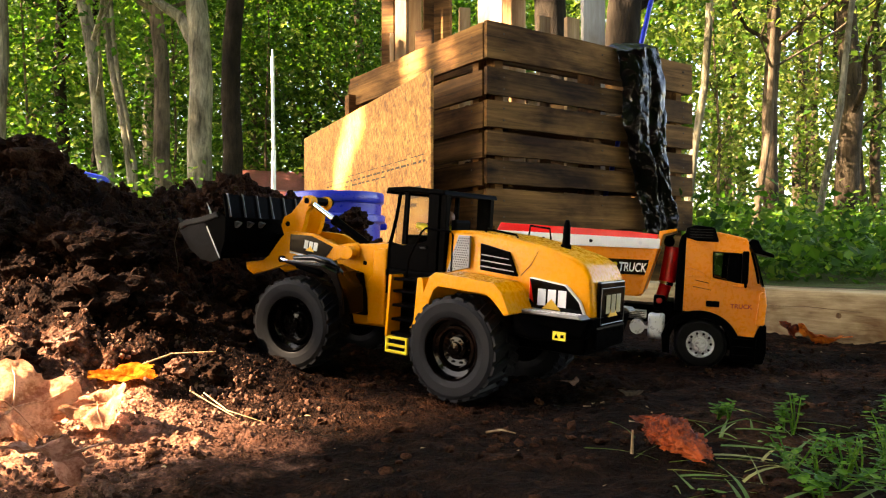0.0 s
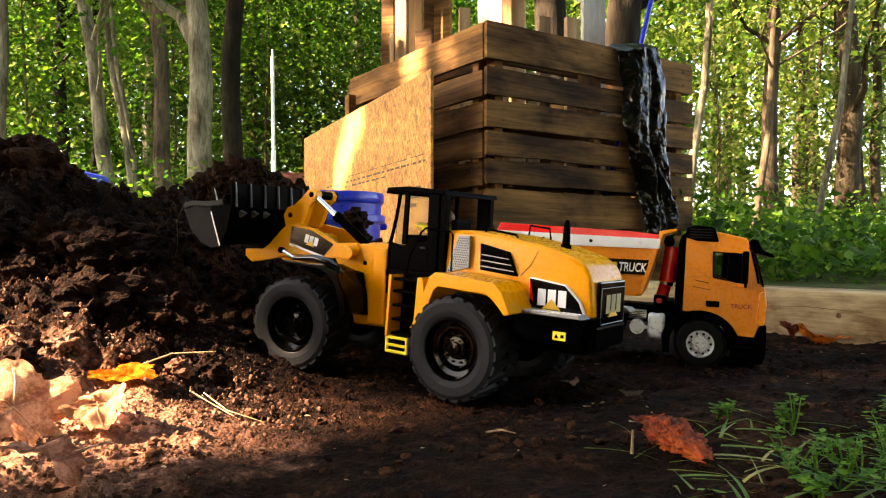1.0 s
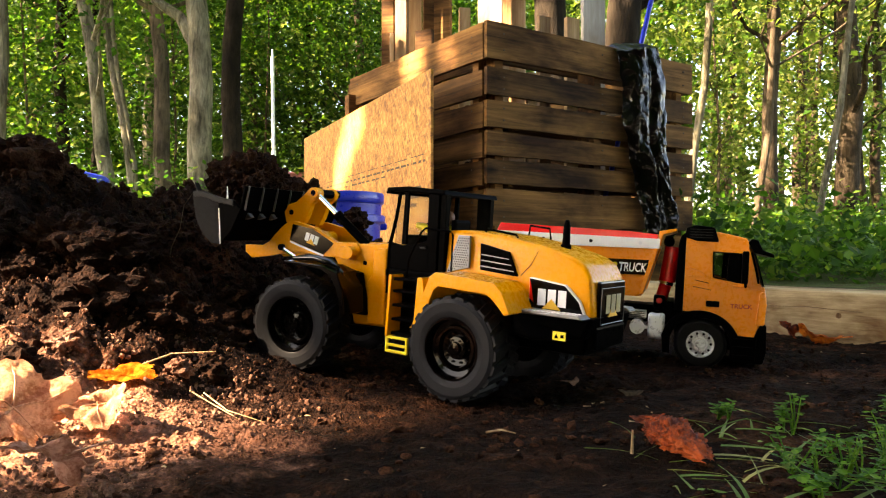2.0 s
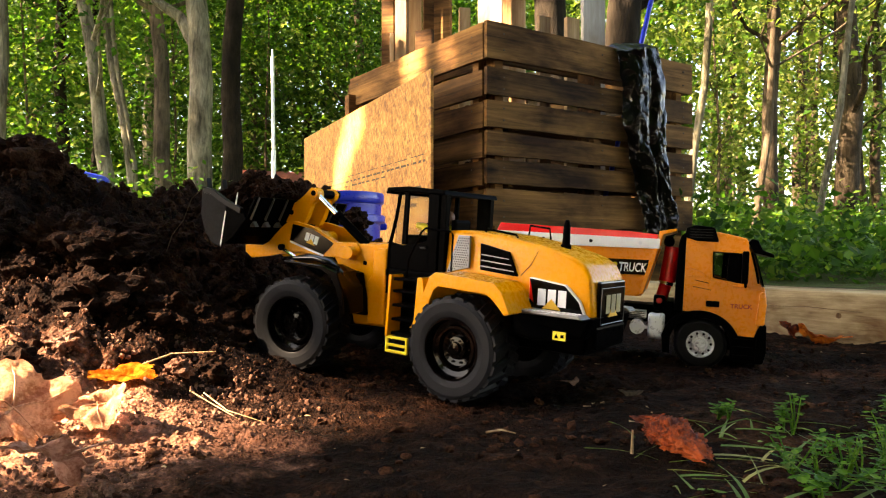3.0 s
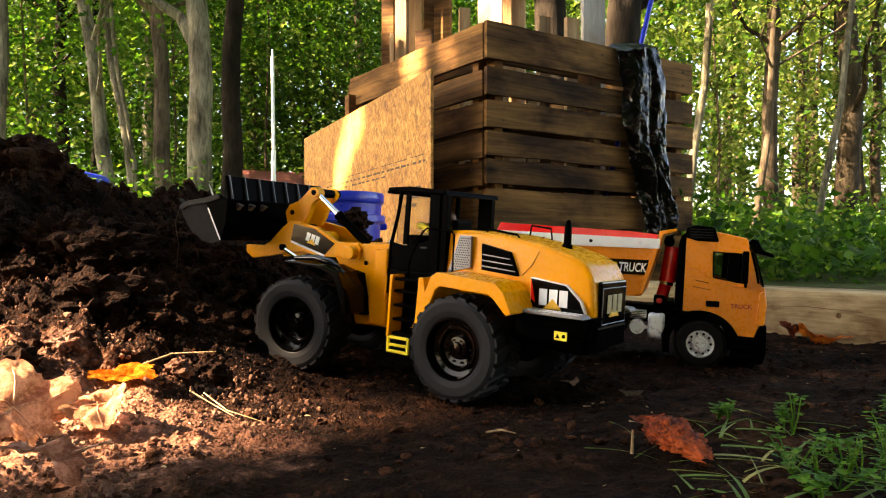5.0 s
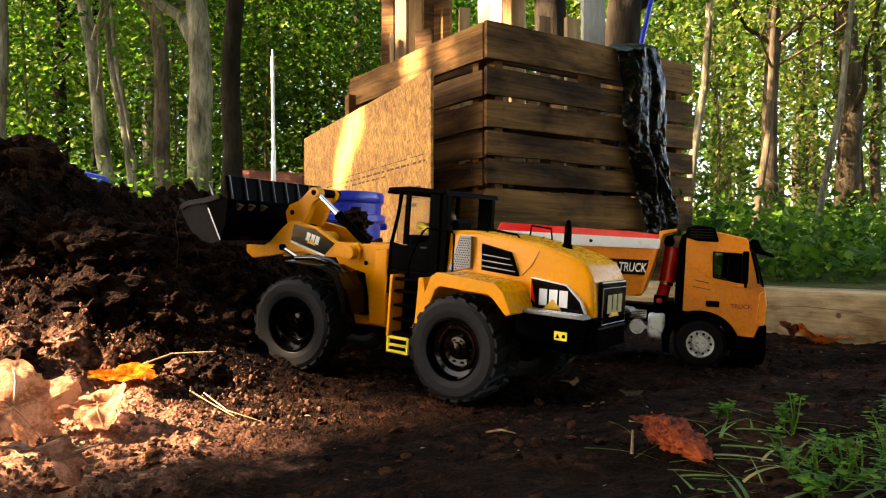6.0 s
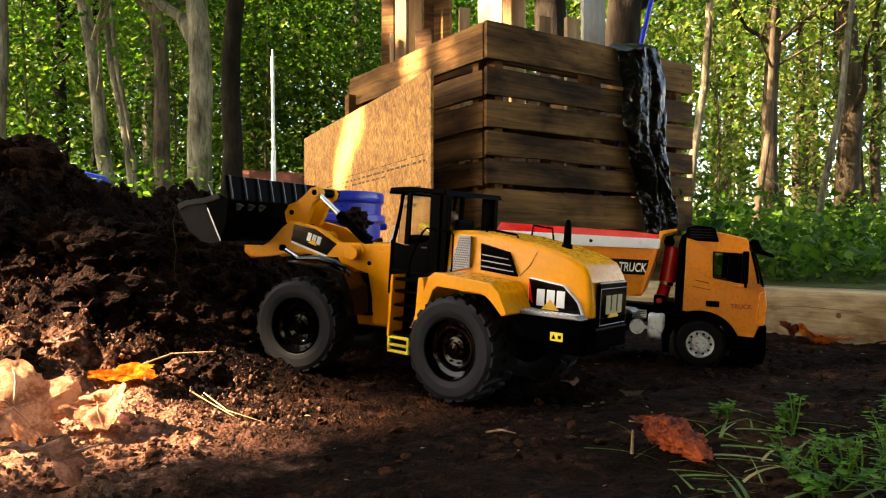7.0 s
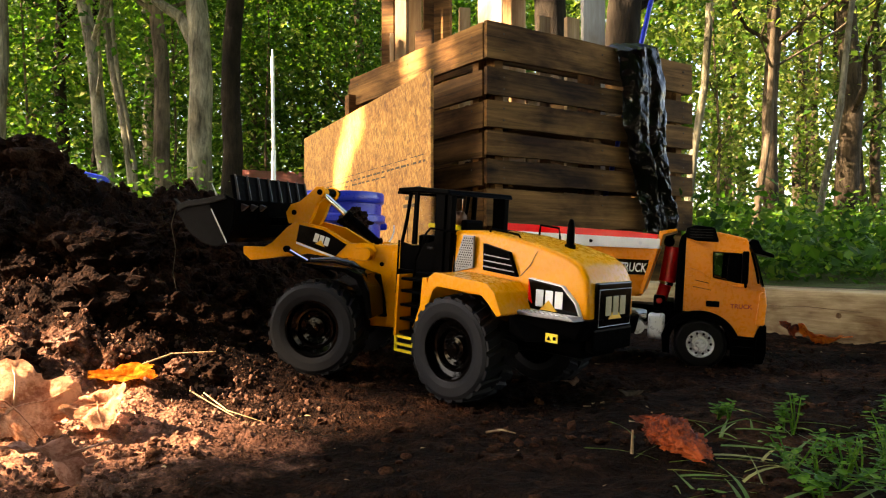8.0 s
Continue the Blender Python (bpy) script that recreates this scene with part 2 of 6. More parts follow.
def add_profile(bm, pts, y0, y1, bev=0.0, seg=2):
    """A side outline in x, z, run from y0 to y1."""
    a = [bm.verts.new((x, y0, z)) for x, z in pts]
    b = [bm.verts.new((x, y1, z)) for x, z in pts]
    n = len(pts)
    fs = [bm.faces.new(a), bm.faces.new(b[::-1])]
    for i in range(n):
        fs.append(bm.faces.new((a[i], b[i], b[(i + 1) % n], a[(i + 1) % n])))
    bmesh.ops.recalc_face_normals(bm, faces=fs)
    if bev:
        es = {e for f in fs for e in f.edges}
        bmesh.ops.bevel(bm, geom=list(es), offset=bev, segments=seg, affect="EDGES", profile=0.6)
    return bm


def profile(pts, y0, y1, bev=0.0, seg=2):
    return add_profile(bmesh.new(), pts, y0, y1, bev, seg)


def add_rod(bm, a, b, r0, r1=None, n=12, cap=True):
    a, b = Vector(a), Vector(b)
    q = (b - a).to_track_quat("Z", "Y").to_matrix().to_4x4()
    m = Matrix.Translation((a + b) / 2) @ q
    bmesh.ops.create_cone(bm, cap_ends=cap, segments=n, radius1=r0, radius2=r0 if r1 is None else r1, depth=(b - a).length, matrix=m)
    return bm


def rod(a, b, r0, r1=None, n=12):
    return add_rod(bmesh.new(), a, b, r0, r1, n)


def add_tube(bm, pts, radii, n=10):
    """A round limb through points, thick as radii say."""
    pts = [Vector(p) for p in pts]
    rings = []
    for i, p in enumerate(pts):
        d = (pts[min(i + 1, len(pts) - 1)] - pts[max(i - 1, 0)]).normalized()
        q = Vector((0, 0, 1)).rotation_difference(d) if d.z > -0.9 else d.to_track_quat("Z", "Y")
        rings.append([bm.verts.new(p + q @ Vector((math.cos(k * math.tau / n), math.sin(k * math.tau / n), 0)) * radii[i]) for k in range(n)])
    for a, b in zip(rings, rings[1:]):
        for k in range(n):
            bm.faces.new((a[k], a[(k + 1) % n], b[(k + 1) % n], b[k]))
    bm.faces.new(rings[0][::-1])
    bm.faces.new(rings[-1])
    return bm


def tube(pts, r, n=10):
    return add_tube(bmesh.new(), pts, r if isinstance(r, (list, tuple)) else [r] * len(pts), n)


def add_lathe(bm, prof, n=32, m=None):
    """Turned about z: prof is radius, z."""
    rings = []
    for r, z in prof:
        ring = [bm.verts.new((r * math.cos(k * math.tau / n), r * math.sin(k * math.tau / n), z)) for k in range(n)]
        rings.append(ring)
    for a, b in zip(rings, rings[1:]):
        for k in range(n):
            bm.faces.new((a[k], a[(k + 1) % n], b[(k + 1) % n], b[k]))
    if m:
        bmesh.ops.transform(bm, matrix=m, verts=[v for r in rings for v in r])
    return bm


def lathe(prof, n=32, m=None):
    return add_lathe(bmesh.new(), prof, n, m)


def fbm(x, y, z=0.0, octaves=5, h=0.9):
    return noise.fractal((x, y, z), h, 2.1, octaves)


# ---- ground and soil pile ----
RIDGE = [(-1.3, 0.95, 0.235), (-0.60, 0.97, 0.232), (-0.527, 1.00, 0.232), (-0.505, 1.02, 0.230), (-0.479, 1.05, 0.216), (-0.450, 1.08, 0.206), (-0.424, 1.12, 0.208), (-0.399, 1.15, 0.204),
         (-0.368, 1.18, 0.210), (-0.332, 1.20, 0.198), (-0.270, 1.25, 0.190), (-0.210, 1.28, 0.150), (-0.156, 1.30, 0.155), (-0.08, 1.36, 0.09), (0.02, 1.45, 0.03)]


def pile(x, y):
    """Height of the heap over the ground, before its roughness."""
    best = -9
    p = Vector((x, y))
    for a, b in zip(RIDGE, RIDGE[1:]):
        pa, pb = Vector(a[:2]), Vector(b[:2])
        d = pb - pa
        s = max(0, min(1, (p - pa).dot(d) / d.length_squared))
        best = max(best, a[2] + (b[2] - a[2]) * s - 0.53 * (p - pa - d * s).length)
    bulge = 0.035 * math.exp(-((x + 0.36) ** 2 + (y - 0.62) ** 2) / 0.012) + 0.012 * math.exp(-((x + 0.30) ** 2 + (y - 0.80) ** 2) / 0.008)
    return 0.03 * math.log(1 + math.exp(best / 0.03)) + bulge


def terrain(x, y):
    h = pile(x, y) if -2.2 < x < 0.6 and 0.1 < y < 2.4 else 0.0
    near = max(0.0, 1 - max(0, math.hypot(x, y - 0.8) - 1.2) / 1.5)
    k = min(1.0, h / 0.05)
    if h > 0.01:
        k *= min(1.0, 0.25 + math.hypot(x + 0.17, y - 0.80) / 0.16)
    z = 0.02 * h / 0.25 + h
    if near > 0:
        z += near * (0.0036 * fbm(x * 16, y * 16, 1.0, 5, 0.6) + 0.0030 * max(0.0, fbm(x * 60, y * 60, 6.0, 3, 0.6)))
        if k > 0.02:
            z += k * (0.030 * fbm(x * 7, y * 7, 3.0, 4, 0.9) + 0.014 * fbm(x * 28, y * 28, 5.0, 5, 0.6))
            # broken blocks of two sizes with ragged edges
            wx, wy = x + 0.02 * fbm(x * 22, y * 22, 8.0, 3, 0.7), y + 0.02 * fbm(x * 22, y * 22, 12.0, 3, 0.7)
            d, q = noise.voronoi((wx * 11, wy * 11, 0.3))
            z += k * (0.030 * (noise.cell(q[0] * 7.3) * 0.5 + 0.5) * min(1.0, (d[1] - d[0]) * 3.0) - 0.010)
            d, q = noise.voronoi((wx * 34, wy * 34, 0.7))
            z += k * 0.013 * (noise.cell(q[0] * 5.1) * 0.5 + 0.5) * min(1.0, (d[1] - d[0]) * 3.0)
            z += k * 0.004 * fbm(x * 95, y * 95, 4.0, 3, 0.5)
        # faint tyre tracks with lug marks, running back from the loader
        u, w = x * 0.90 + (y - 0.70) * 0.44, -x * 0.44 + (y - 0.70) * 0.90
        for c in (-0.055, 0.085):
            if abs(w - c) < 0.026 and k < 0.3 and -0.2 < u < 0.9:
                z -= 0.0022 + 0.0026 * (math.sin((u + 0.4 * abs(w - c)) * 420) > 0.2)
        z += (1 - k) * 0.006 * max(0.0, fbm(x * 9, y * 26, 21.0, 4, 0.7))
        # ruts pressed by the tyres
        z -= (1 - k) * 0.004 * max(0.0, fbm(x * 5 + y * 2.0, y * 22, 9.0, 3, 0.8))
        # low bank along the edge of the bed
        z += 0.010 * max(0.0, min(1.0, (x - 0.30 + (0.6 - y) * 0.4) / 0.25)) * (1 if y < 0.7 else max(0, 1 - (y - 0.7) / 0.15))
    else:
        z += 0.02 * fbm(x * 0.6, y * 0.6, 2.0, 3)
    return z


def axis(lo, hi, step, out_lo, out_hi):
    v = list(np.arange(lo, hi, step))
    d, a = step, lo
    left = []
    while a > out_lo:
        d *= 1.16
        a -= d
        left.append(a)
    d, a = step, v[-1]
    while a < out_hi:
        d *= 1.16
        a += d
        v.append(a)
    return left[::-1] + v


def build_ground():
    xs, ys = axis(-0.95, 0.62, 0.0048, -300, 300), axis(0.34, 1.42, 0.0048, -300, 400)
    nx = len(xs)
    verts = [(x, y, terrain(x, y)) for y in ys for x in xs]
    faces = [(j * nx + i, j * nx + i + 1, (j + 1) * nx + i + 1, (j + 1) * nx + i) for j in range(len(ys) - 1) for i in range(nx - 1)]
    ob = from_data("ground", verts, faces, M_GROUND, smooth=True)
    tagged(ob, "dark brown trodden bare soil rising into a heap", "ground", kind="structure")


build_ground()


def lump_mesh(seed, sub=2, rough=0.35, broken=False):
    bm = bmesh.new()
    bmesh.ops.create_icosphere(bm, subdivisions=sub, radius=1)
    for v in bm.verts:
        d = v.co.normalized()
        o = Vector((seed * 7.1, 0, 0))
        r = 1 + rough * noise.fractal(d * 1.4 + o, 0.8, 2.2, 4)
        if broken:
            e, q = noise.voronoi(d * 1.7 + o)
            r += 0.30 * noise.cell(q[0] * 5.7) * min(1.0, (e[1] - e[0]) * 4) + 0.10 * noise.fractal(d * 9 + o, 0.5, 2.2, 3)
        v.co = d * max(0.35, r)
    vs = [tuple(v.co) for v in bm.verts]
    fs = [[v.index for v in f.verts] for f in bm.faces]
    bm.free()
    return np.array(vs), fs


LUMPS = [lump_mesh(k, 2, 0.6) for k in range(8)]
CRUMBS = [lump_mesh(k + 80, 1, 0.6) for k in range(8)]
LUMPS2 = [lump_mesh(k + 20, 4, 0.5, True) for k in range(6)]


def scatter_clods():
    rng = random.Random(5)
    verts, faces, n = [], [], 0
    made = 0
    while made < 22000:
        x, y = rng.uniform(-1.0, 0.50), rng.uniform(0.36, 1.40)
        h = pile(x, y)
        if h < 0.004 and rng.random() > 0.14:
            continue
        if h < 0.03 and rng.random() > 0.55:
            continue
        if math.hypot((x + 0.36) * 0.75, (y - 0.50) * 1.15) < 0.19 and rng.random() > 0.10:
            continue
        s = 0.0010 + 0.0080 * rng.random() ** 4.5
        if h < 0.03:
            s *= 0.45
        vs, fs = rng.choice(LUMPS if s > 0.0022 else CRUMBS)
        rot = np.array(Euler((rng.uniform(0, 6), rng.uniform(0, 6), rng.uniform(0, 6))).to_matrix())
        v = (vs * s * np.array([1, rng.uniform(0.7, 1), rng.uniform(0.6, 0.9)])) @ rot.T + np.array([x, y, terrain(x, y) + s * 0.25])
        verts.extend(map(tuple, v))
        faces.extend([[i + n for i in f] for f in fs])
        n += len(vs)
        made += 1
    ob = from_data("soil_crumbs", verts, faces, M_SOIL)
    tagged(ob, "loose crumbs of dark brown soil on the heap", "soil", kind="stuff")


scatter_clods()


def loose_foot():
    """Dry crumbs strewn at the foot of the heap, sunlight painted into their colour."""
    rng = random.Random(15)
    tiny = [lump_mesh(k + 40, 1, 0.55) for k in range(6)]
    verts, faces, n, made = [], [], 0, 0
    while made < 19000:
        x, y = rng.uniform(-0.46, -0.05), rng.uniform(0.36, 0.78)
        edge = -0.135 - max(0.0, y - 0.62) * 0.8 - max(0.0, 0.52 - y) * 0.5 + 0.06 * fbm(x * 9, y * 9, 3.0, 3)
        if rng.random() > 1 / (1 + math.exp((x - edge) / 0.018)):
            continue
        s = 0.0004 + 0.0030 * rng.random() ** 11
        vs, fs = tiny[made % 6] if s < 0.0013 else LUMPS[made % 8]
        a = rng.uniform(0, 6.28)
        rot = np.array(Euler((a, a * 2.3, a * 1.7)).to_matrix())
        v = (vs * s * np.array([1, 0.85, 0.6])) @ rot.T + np.array([x, y, terrain(x, y) + s * 0.2])
        verts.extend(map(tuple, v))
        faces.extend([[i + n for i in f] for f in fs])
        n += len(vs)
        made += 1
    ob = from_data("sunlit_dry_crumbs", verts, faces, M_DRYSOIL_LIT)
    tagged(ob, "dry reddish-brown soil crumbs at the heap's foot, sunlight in their colour", "soil", kind="stuff")


loose_foot()


def strewn_crumbs():
    """Small paler crumbs and grit over the trodden ground."""
    rng = random.Random(19)
    tiny = [lump_mesh(k + 60, 1, 0.6) for k in range(6)]
    verts, faces, n, made = [], [], 0, 0
    while made < 5200:
        x, y = rng.uniform(-0.25, 0.75), rng.uniform(0.36, 1.15)
        if pile(x, y) > 0.03 or fbm(x * 6, y * 14, 31.0, 4, 0.7) + rng.uniform(-0.3, 0.3) < 0.05:
            continue
        s = 0.0005 + 0.0042 * rng.random() ** 8
        vs, fs = tiny[made % 6] if s < 0.0015 else LUMPS[made % 8]
        a = rng.uniform(0, 6.28)
        v = (vs * s * np.array([1.2, 0.9, 0.6])) @ np.array(Euler((a * 0.1, 0.2, a)).to_matrix()).T + np.array([x, y, terrain(x, y) + s * 0.15])
        verts.extend(map(tuple, v))
        faces.extend([[i + n for i in f] for f in fs])
        n += len(vs)
        made += 1
    ob = from_data("ground_crumbs", verts, faces, M_GRIT)
    tagged(ob, "small brown soil crumbs on the trodden ground", "soil", kind="stuff")


strewn_crumbs()


# ---- large clods ----
def clod(x, y, s, squash=0.75, k=0, dz=0.3, mat=None):
    vs, fs = LUMPS2[k % len(LUMPS2)]
    ob = from_data("soil_clod", vs * np.array([s, s * 0.85, s * squash]), fs, mat or M_SOIL, smooth=False)
    ob.matrix_world = pose(x, y, terrain(x, y) + s * dz, 0, 0, k * 57)
    tagged(ob, "large crumbling clod of dry brown soil", "soil clod", "clods on the heap")


def clods():
    rng = random.Random(8)
    spots = [(-0.322, 0.61, 0.017), (-0.46, 0.70, 0.020), (-0.395, 0.60, 0.011), (-0.225, 0.62, 0.011), (-0.36, 0.78, 0.034), (-0.27, 0.72, 0.024), (-0.66, 0.97, 0.030),
             (-0.555, 0.955, 0.046), (-0.375, 1.16, 0.020), (-0.156, 1.29, 0.026), (-0.335, 0.70, 0.030), (-0.31, 0.73, 0.026), (-0.52, 0.80, 0.040), (-0.42, 0.82, 0.036), (-0.44, 0.62, 0.018), (-0.215, 0.66, 0.016), (-0.40, 0.88, 0.03)]
    for k, (x, y, s) in enumerate(spots):
        # the first four clods get the soil with sunlight painted in
        clod(x, y, s, rng.uniform(0.6, 0.9), k, mat=M_DRYSOIL_LIT if k < 4 else M_SOIL)
    for k in range(26):
        x, y = rng.uniform(-0.85, -0.18), rng.uniform(0.5, 1.15)
        if pile(x, y) > 0.03:
            clod(x, y, rng.uniform(0.010, 0.022), rng.uniform(0.6, 0.95), k + 11)


clods()

# ---- timber edging ----
TIMBER = thing("landscape_timber", pose(0.70, 0.983, 0, 0, 0, math.degrees(math.atan2(-0.787, 0.617))), "pale sawn landscape timber lying on the soil", "timber")
bm = box((0, 0.045, 0.030), (1.3, 0.09, 0.090), 0.006, 3)
for v in bm.verts:
    v.co.z += 0.002 * fbm(v.co.x * 6, v.co.y * 30, 0.5)
part("beam", bm, M_TIMBER, TIMBER)
for u in (-0.42, -0.05, 0.34):
    part("spike_head", rod((u, 0.045, 0.0735), (u, 0.045, 0.0775), 0.006, n=10), M_BARKD, TIMBER)
for u, z in ((-0.155, 0.038), (0.21, 0.052)):
    part("knot", lathe([(0.0, 0.0006), (0.0040, 0.0005), (0.0050, -0.0010)], 18, pose(u, 0, z, 90, 0, 0)), M_KNOT, TIMBER)
for u, w in ((-0.20, 0.16), (0.12, 0.22), (0.36, 0.12)):
    part("drying_crack", tube([(u - w / 2, -0.0005, 0.046), (u, -0.0005, 0.049), (u + w / 2, -0.0005, 0.045)], [0.0003, 0.0006, 0.0003], 6), M_KNOT, TIMBER)

# ---- pallet crate ----
CORNER = Vector((0.155, 2.55, 0))
DIR_R, DIR_L = Vector((0.829, 0.559, 0)), Vector((-0.559, 0.829, 0))
SLATS = [(0.820, 0.950), (0.690, 0.783), (0.578, 0.672), (0.472, 0.556), (0.372, 0.457), (0.222, 0.352), (0.095, 0.200), (0.0, 0.075)]


def slat(length, w, k, parent, x, y, z, name="slat"):
    bm = bmesh.new()
    nseg = 14
    rng = random.Random(k)
    vs = []
    for i in range(nseg + 1):
        u = -length / 2 + length * i / nseg
        e = 0.004 * fbm(u * 5, k * 3.7), 0.004 * fbm(u * 5, k * 3.7 + 50), 0.004 * fbm(u * 1.3, k + 9.0)
        vs.append([bm.verts.new((u, yy + e[2], zz + (e[0] if zz > 0 else e[1]))) for yy, zz in ((-0.009, -w / 2), (0.009, -w / 2), (0.009, w / 2), (-0.009, w / 2))])
    for a, b in zip(vs, vs[1:]):
        for j in range(4):
            bm.faces.new((a[j], a[(j + 1) % 4], b[(j + 1) % 4], b[j]))
    bm.faces.new(vs[0][::-1])
    bm.faces.new(vs[-1])
    bmesh.ops.recalc_face_normals(bm, faces=bm.faces)
    ob = part(name, bm, M_PALLET, parent)
    ob.matrix_basis = pose(x, y, z, 0, rng.uniform(-0.25, 0.25), 0)
    return ob


def pallet(origin, direction, length, seed, label, drop=0.0, left_over=0.0):
    """A pallet on edge. Its x runs along the face, its y goes into the crate."""
    a = math.degrees(math.atan2(direction.y, direction.x))
    p = thing("pallet", pose(origin.x, origin.y, 0, 0, 0, a), label, "pallet", "pallets of the crate")
    for k, (z0, z1) in enumerate(SLATS):
        slat(length, z1 - z0, seed + k, p, length / 2, 0.009, (z0 + z1) / 2 - drop)
        if k % 2 == 0:
            slat(length, 0.09, seed + 30 + k, p, length / 2, 0.125, (z0 + z1) / 2 - drop, "back_slat")
    for k, u in enumerate((0.07, length / 2, length - 0.07)):
        part("stringer", box((u, 0.067, 0.47), (0.038, 0.094, 0.92), 0.003), M_PALLET, p).matrix_basis = pose(0, 0, -drop)
    bm = bmesh.new()
    for k, (z0, z1) in enumerate(SLATS):
        for u in (0.07, length / 2, length - 0.07):
            for dz in (0.25, 0.7):
                add_rod(bm, (u + 0.006, -0.0025, z0 + (z1 - z0) * dz - drop), (u + 0.006, 0.004, z0 + (z1 - z0) * dz - drop), 0.0035, n=6)
    part("nail_heads", bm, M_INK, p)["kind"] = "stuff"
    return p


pallet(CORNER, DIR_R, 1.14, 100, "weathered brown wooden pallet standing on edge")
# the left face is seen from outside, so its boards run back from the corner
pallet(CORNER + DIR_L * 1.06 + Vector((-0.829, -0.559, 0)) * 0.004, -DIR_L, 1.04, 200, "weathered wooden pallet standing on edge behind strand board", 0.006)
pallet(CORNER + DIR_L * 1.16 + DIR_R * 1.10, -DIR_R, 1.06, 300, "weathered wooden pallet closing the crate's back")
pallet(CORNER + DIR_R * 1.12 + DIR_L * 0.03, DIR_L, 1.04, 400, "weathered wooden pallet closing the crate's side")
part("post_end", box((0, 0, 0), (0.07, 0.05, 0.14), 0.003), M_PALLET).matrix_world = pose(-0.42, 3.40, 0.79, 0, 0, 30)
tagged(bpy.data.objects["post_end"], "short brown board end nailed to the crate", "board")


def standing_board(px0, px1, top, Y, mat, yaw=15, thick=0.022, z0=0.0, lean=0):
    x0, x1 = (px0 - 784) / 1280 * Y, (px1 - 784) / 1280 * Y
    zt = 0.14 + (441 - top) / 1280 * Y
    b = box((0, 0, (zt - z0) / 2), ((x1 - x0), thick, zt - z0), 0.002)
    ob = part("standing_board", b, mat)
    ob.matrix_world = pose((x0 + x1) / 2, Y, z0, 0, lean, yaw)
    tagged(ob, "upright offcut board stored in the crate", "board", "boards standing in the crate")


for a in ((676, 699, -140, 3.32, M_PALLET, -20), (699, 724, -200, 3.22, M_PLANK, -35), (722, 746, -170, 3.28, M_PLANK, 10), (748, 770, -150, 3.36, M_PALLET, 20),
          (768, 800, -120, 3.30, M_PALLET, -25), (846, 889, -60, 3.18, M_GREYPLANK, -15), (890, 930, -90, 3.24, M_PLANK, -20), (1026, 1073, -100, 3.20, M_GREYPLANK, 25),
          (735, 768, 54, 3.05, M_PALLET, -25), (812, 832, 15, 3.02, M_PLANK, 10), (950, 974, 30, 2.98, M_PLANK, 28), (998, 1026, 33, 3.05, M_PLANK, 28), (690, 697, 60, 3.2, M_PLANK, 0),
          (880, 900, 90, 3.2, M_PLANK, 28), (1000, 1020, 120, 3.25, M_PLANK, 28), (930, 960, 130, 3.3, M_PLANK, 28)):
    standing_board(*a)

ob = part("blue_stick", rod((0, 0, 0), (0.33, 0, 1.41), 0.0105, n=12), M_BLUE)
ob.matrix_world = pose(0.594, 3.02, 0)
tagged(ob, "bright blue pole standing in the crate", "pole")


# ---- strand board sheet ----
def strand_board():
    s = thing("strand_board_sheet", pose(-0.037, 2.50, 0, 0, 0, 90 + 25), "honey-coloured strand board sheet leaning on the pallets", "board")
    bm = box((0.88, 0, 0.382), (1.757, 0.011, 0.763), 0.0015)
    part("sheet", bm, M_OSB, s)
    rng = random.Random(3)
    u = 0.05
    for row, z, h in ((0, 0.452, 0.008), (1, 0.430, 0.007)):
        u = 0.05 if row == 0 else 0.45
        while u < (1.30 if row == 0 else 1.2):
            w = rng.uniform(0.006, 0.05)
            part("printed_mark", box((u + w / 2, 0.0058, z), (w, 0.0006, h)), M_INK, s)
            u += w + rng.uniform(0.005, 0.03)
    for k in range(8):
        part("printed_line", box((0.05 + 0.16 * k + 0.07, 0.0058, 0.475), (0.13, 0.0005, 0.003)), M_INK, s)
    for k, z in enumerate((0.36, 0.33, 0.30)):
        part("printed_mark", box((0.15 + 0.02 * k, 0.0058, z), (0.13, 0.0006, 0.013)), M_INK, s)


strand_board()


# ---- blue bucket ----
def blue_bucket():
    b = thing("plastic_bucket", pose(-0.342, 2.30, -0.042, 0, 0, 20), "bright blue plastic pail with a ribbed rim", "bucket")
    prof = [(0.0, 0.0), (0.128, 0.0), (0.133, 0.006), (0.141, 0.20), (0.1425, 0.262), (0.155, 0.264), (0.158, 0.268), (0.158, 0.284), (0.155, 0.288), (0.1445, 0.290), (0.1465, 0.322),
            (0.1525, 0.324), (0.1545, 0.328), (0.1545, 0.352), (0.152, 0.357), (0.146, 0.357), (0.142, 0.33), (0.125, 0.02), (0, 0.02)]
    part("pail", lathe(prof, 56), M_BLUE, b, smooth=True)
    pts = [(0.16 * math.cos(a), -0.035 - 0.10 * math.sin(a) * 0.5, 0.255 - 0.10 * math.sin(a)) for a in [k * math.pi / 16 for k in range(17)]]
    part("wire_handle", tube([(x, y - 0.08, z) for x, y, z in pts], 0.0022, 8), M_STEEL, b, "bent steel wire handle")
    for sx in (-1, 1):
        part("handle_lug", rod((0.140 * sx, 0, 0.255), (0.166 * sx, 0, 0.255), 0.014, 0.011, 16), M_BLUE, b)


M_STEEL = paint("bare_steel", (0.55, 0.56, 0.58), 0.3, 0.1, 1.0, 40)
blue_bucket()


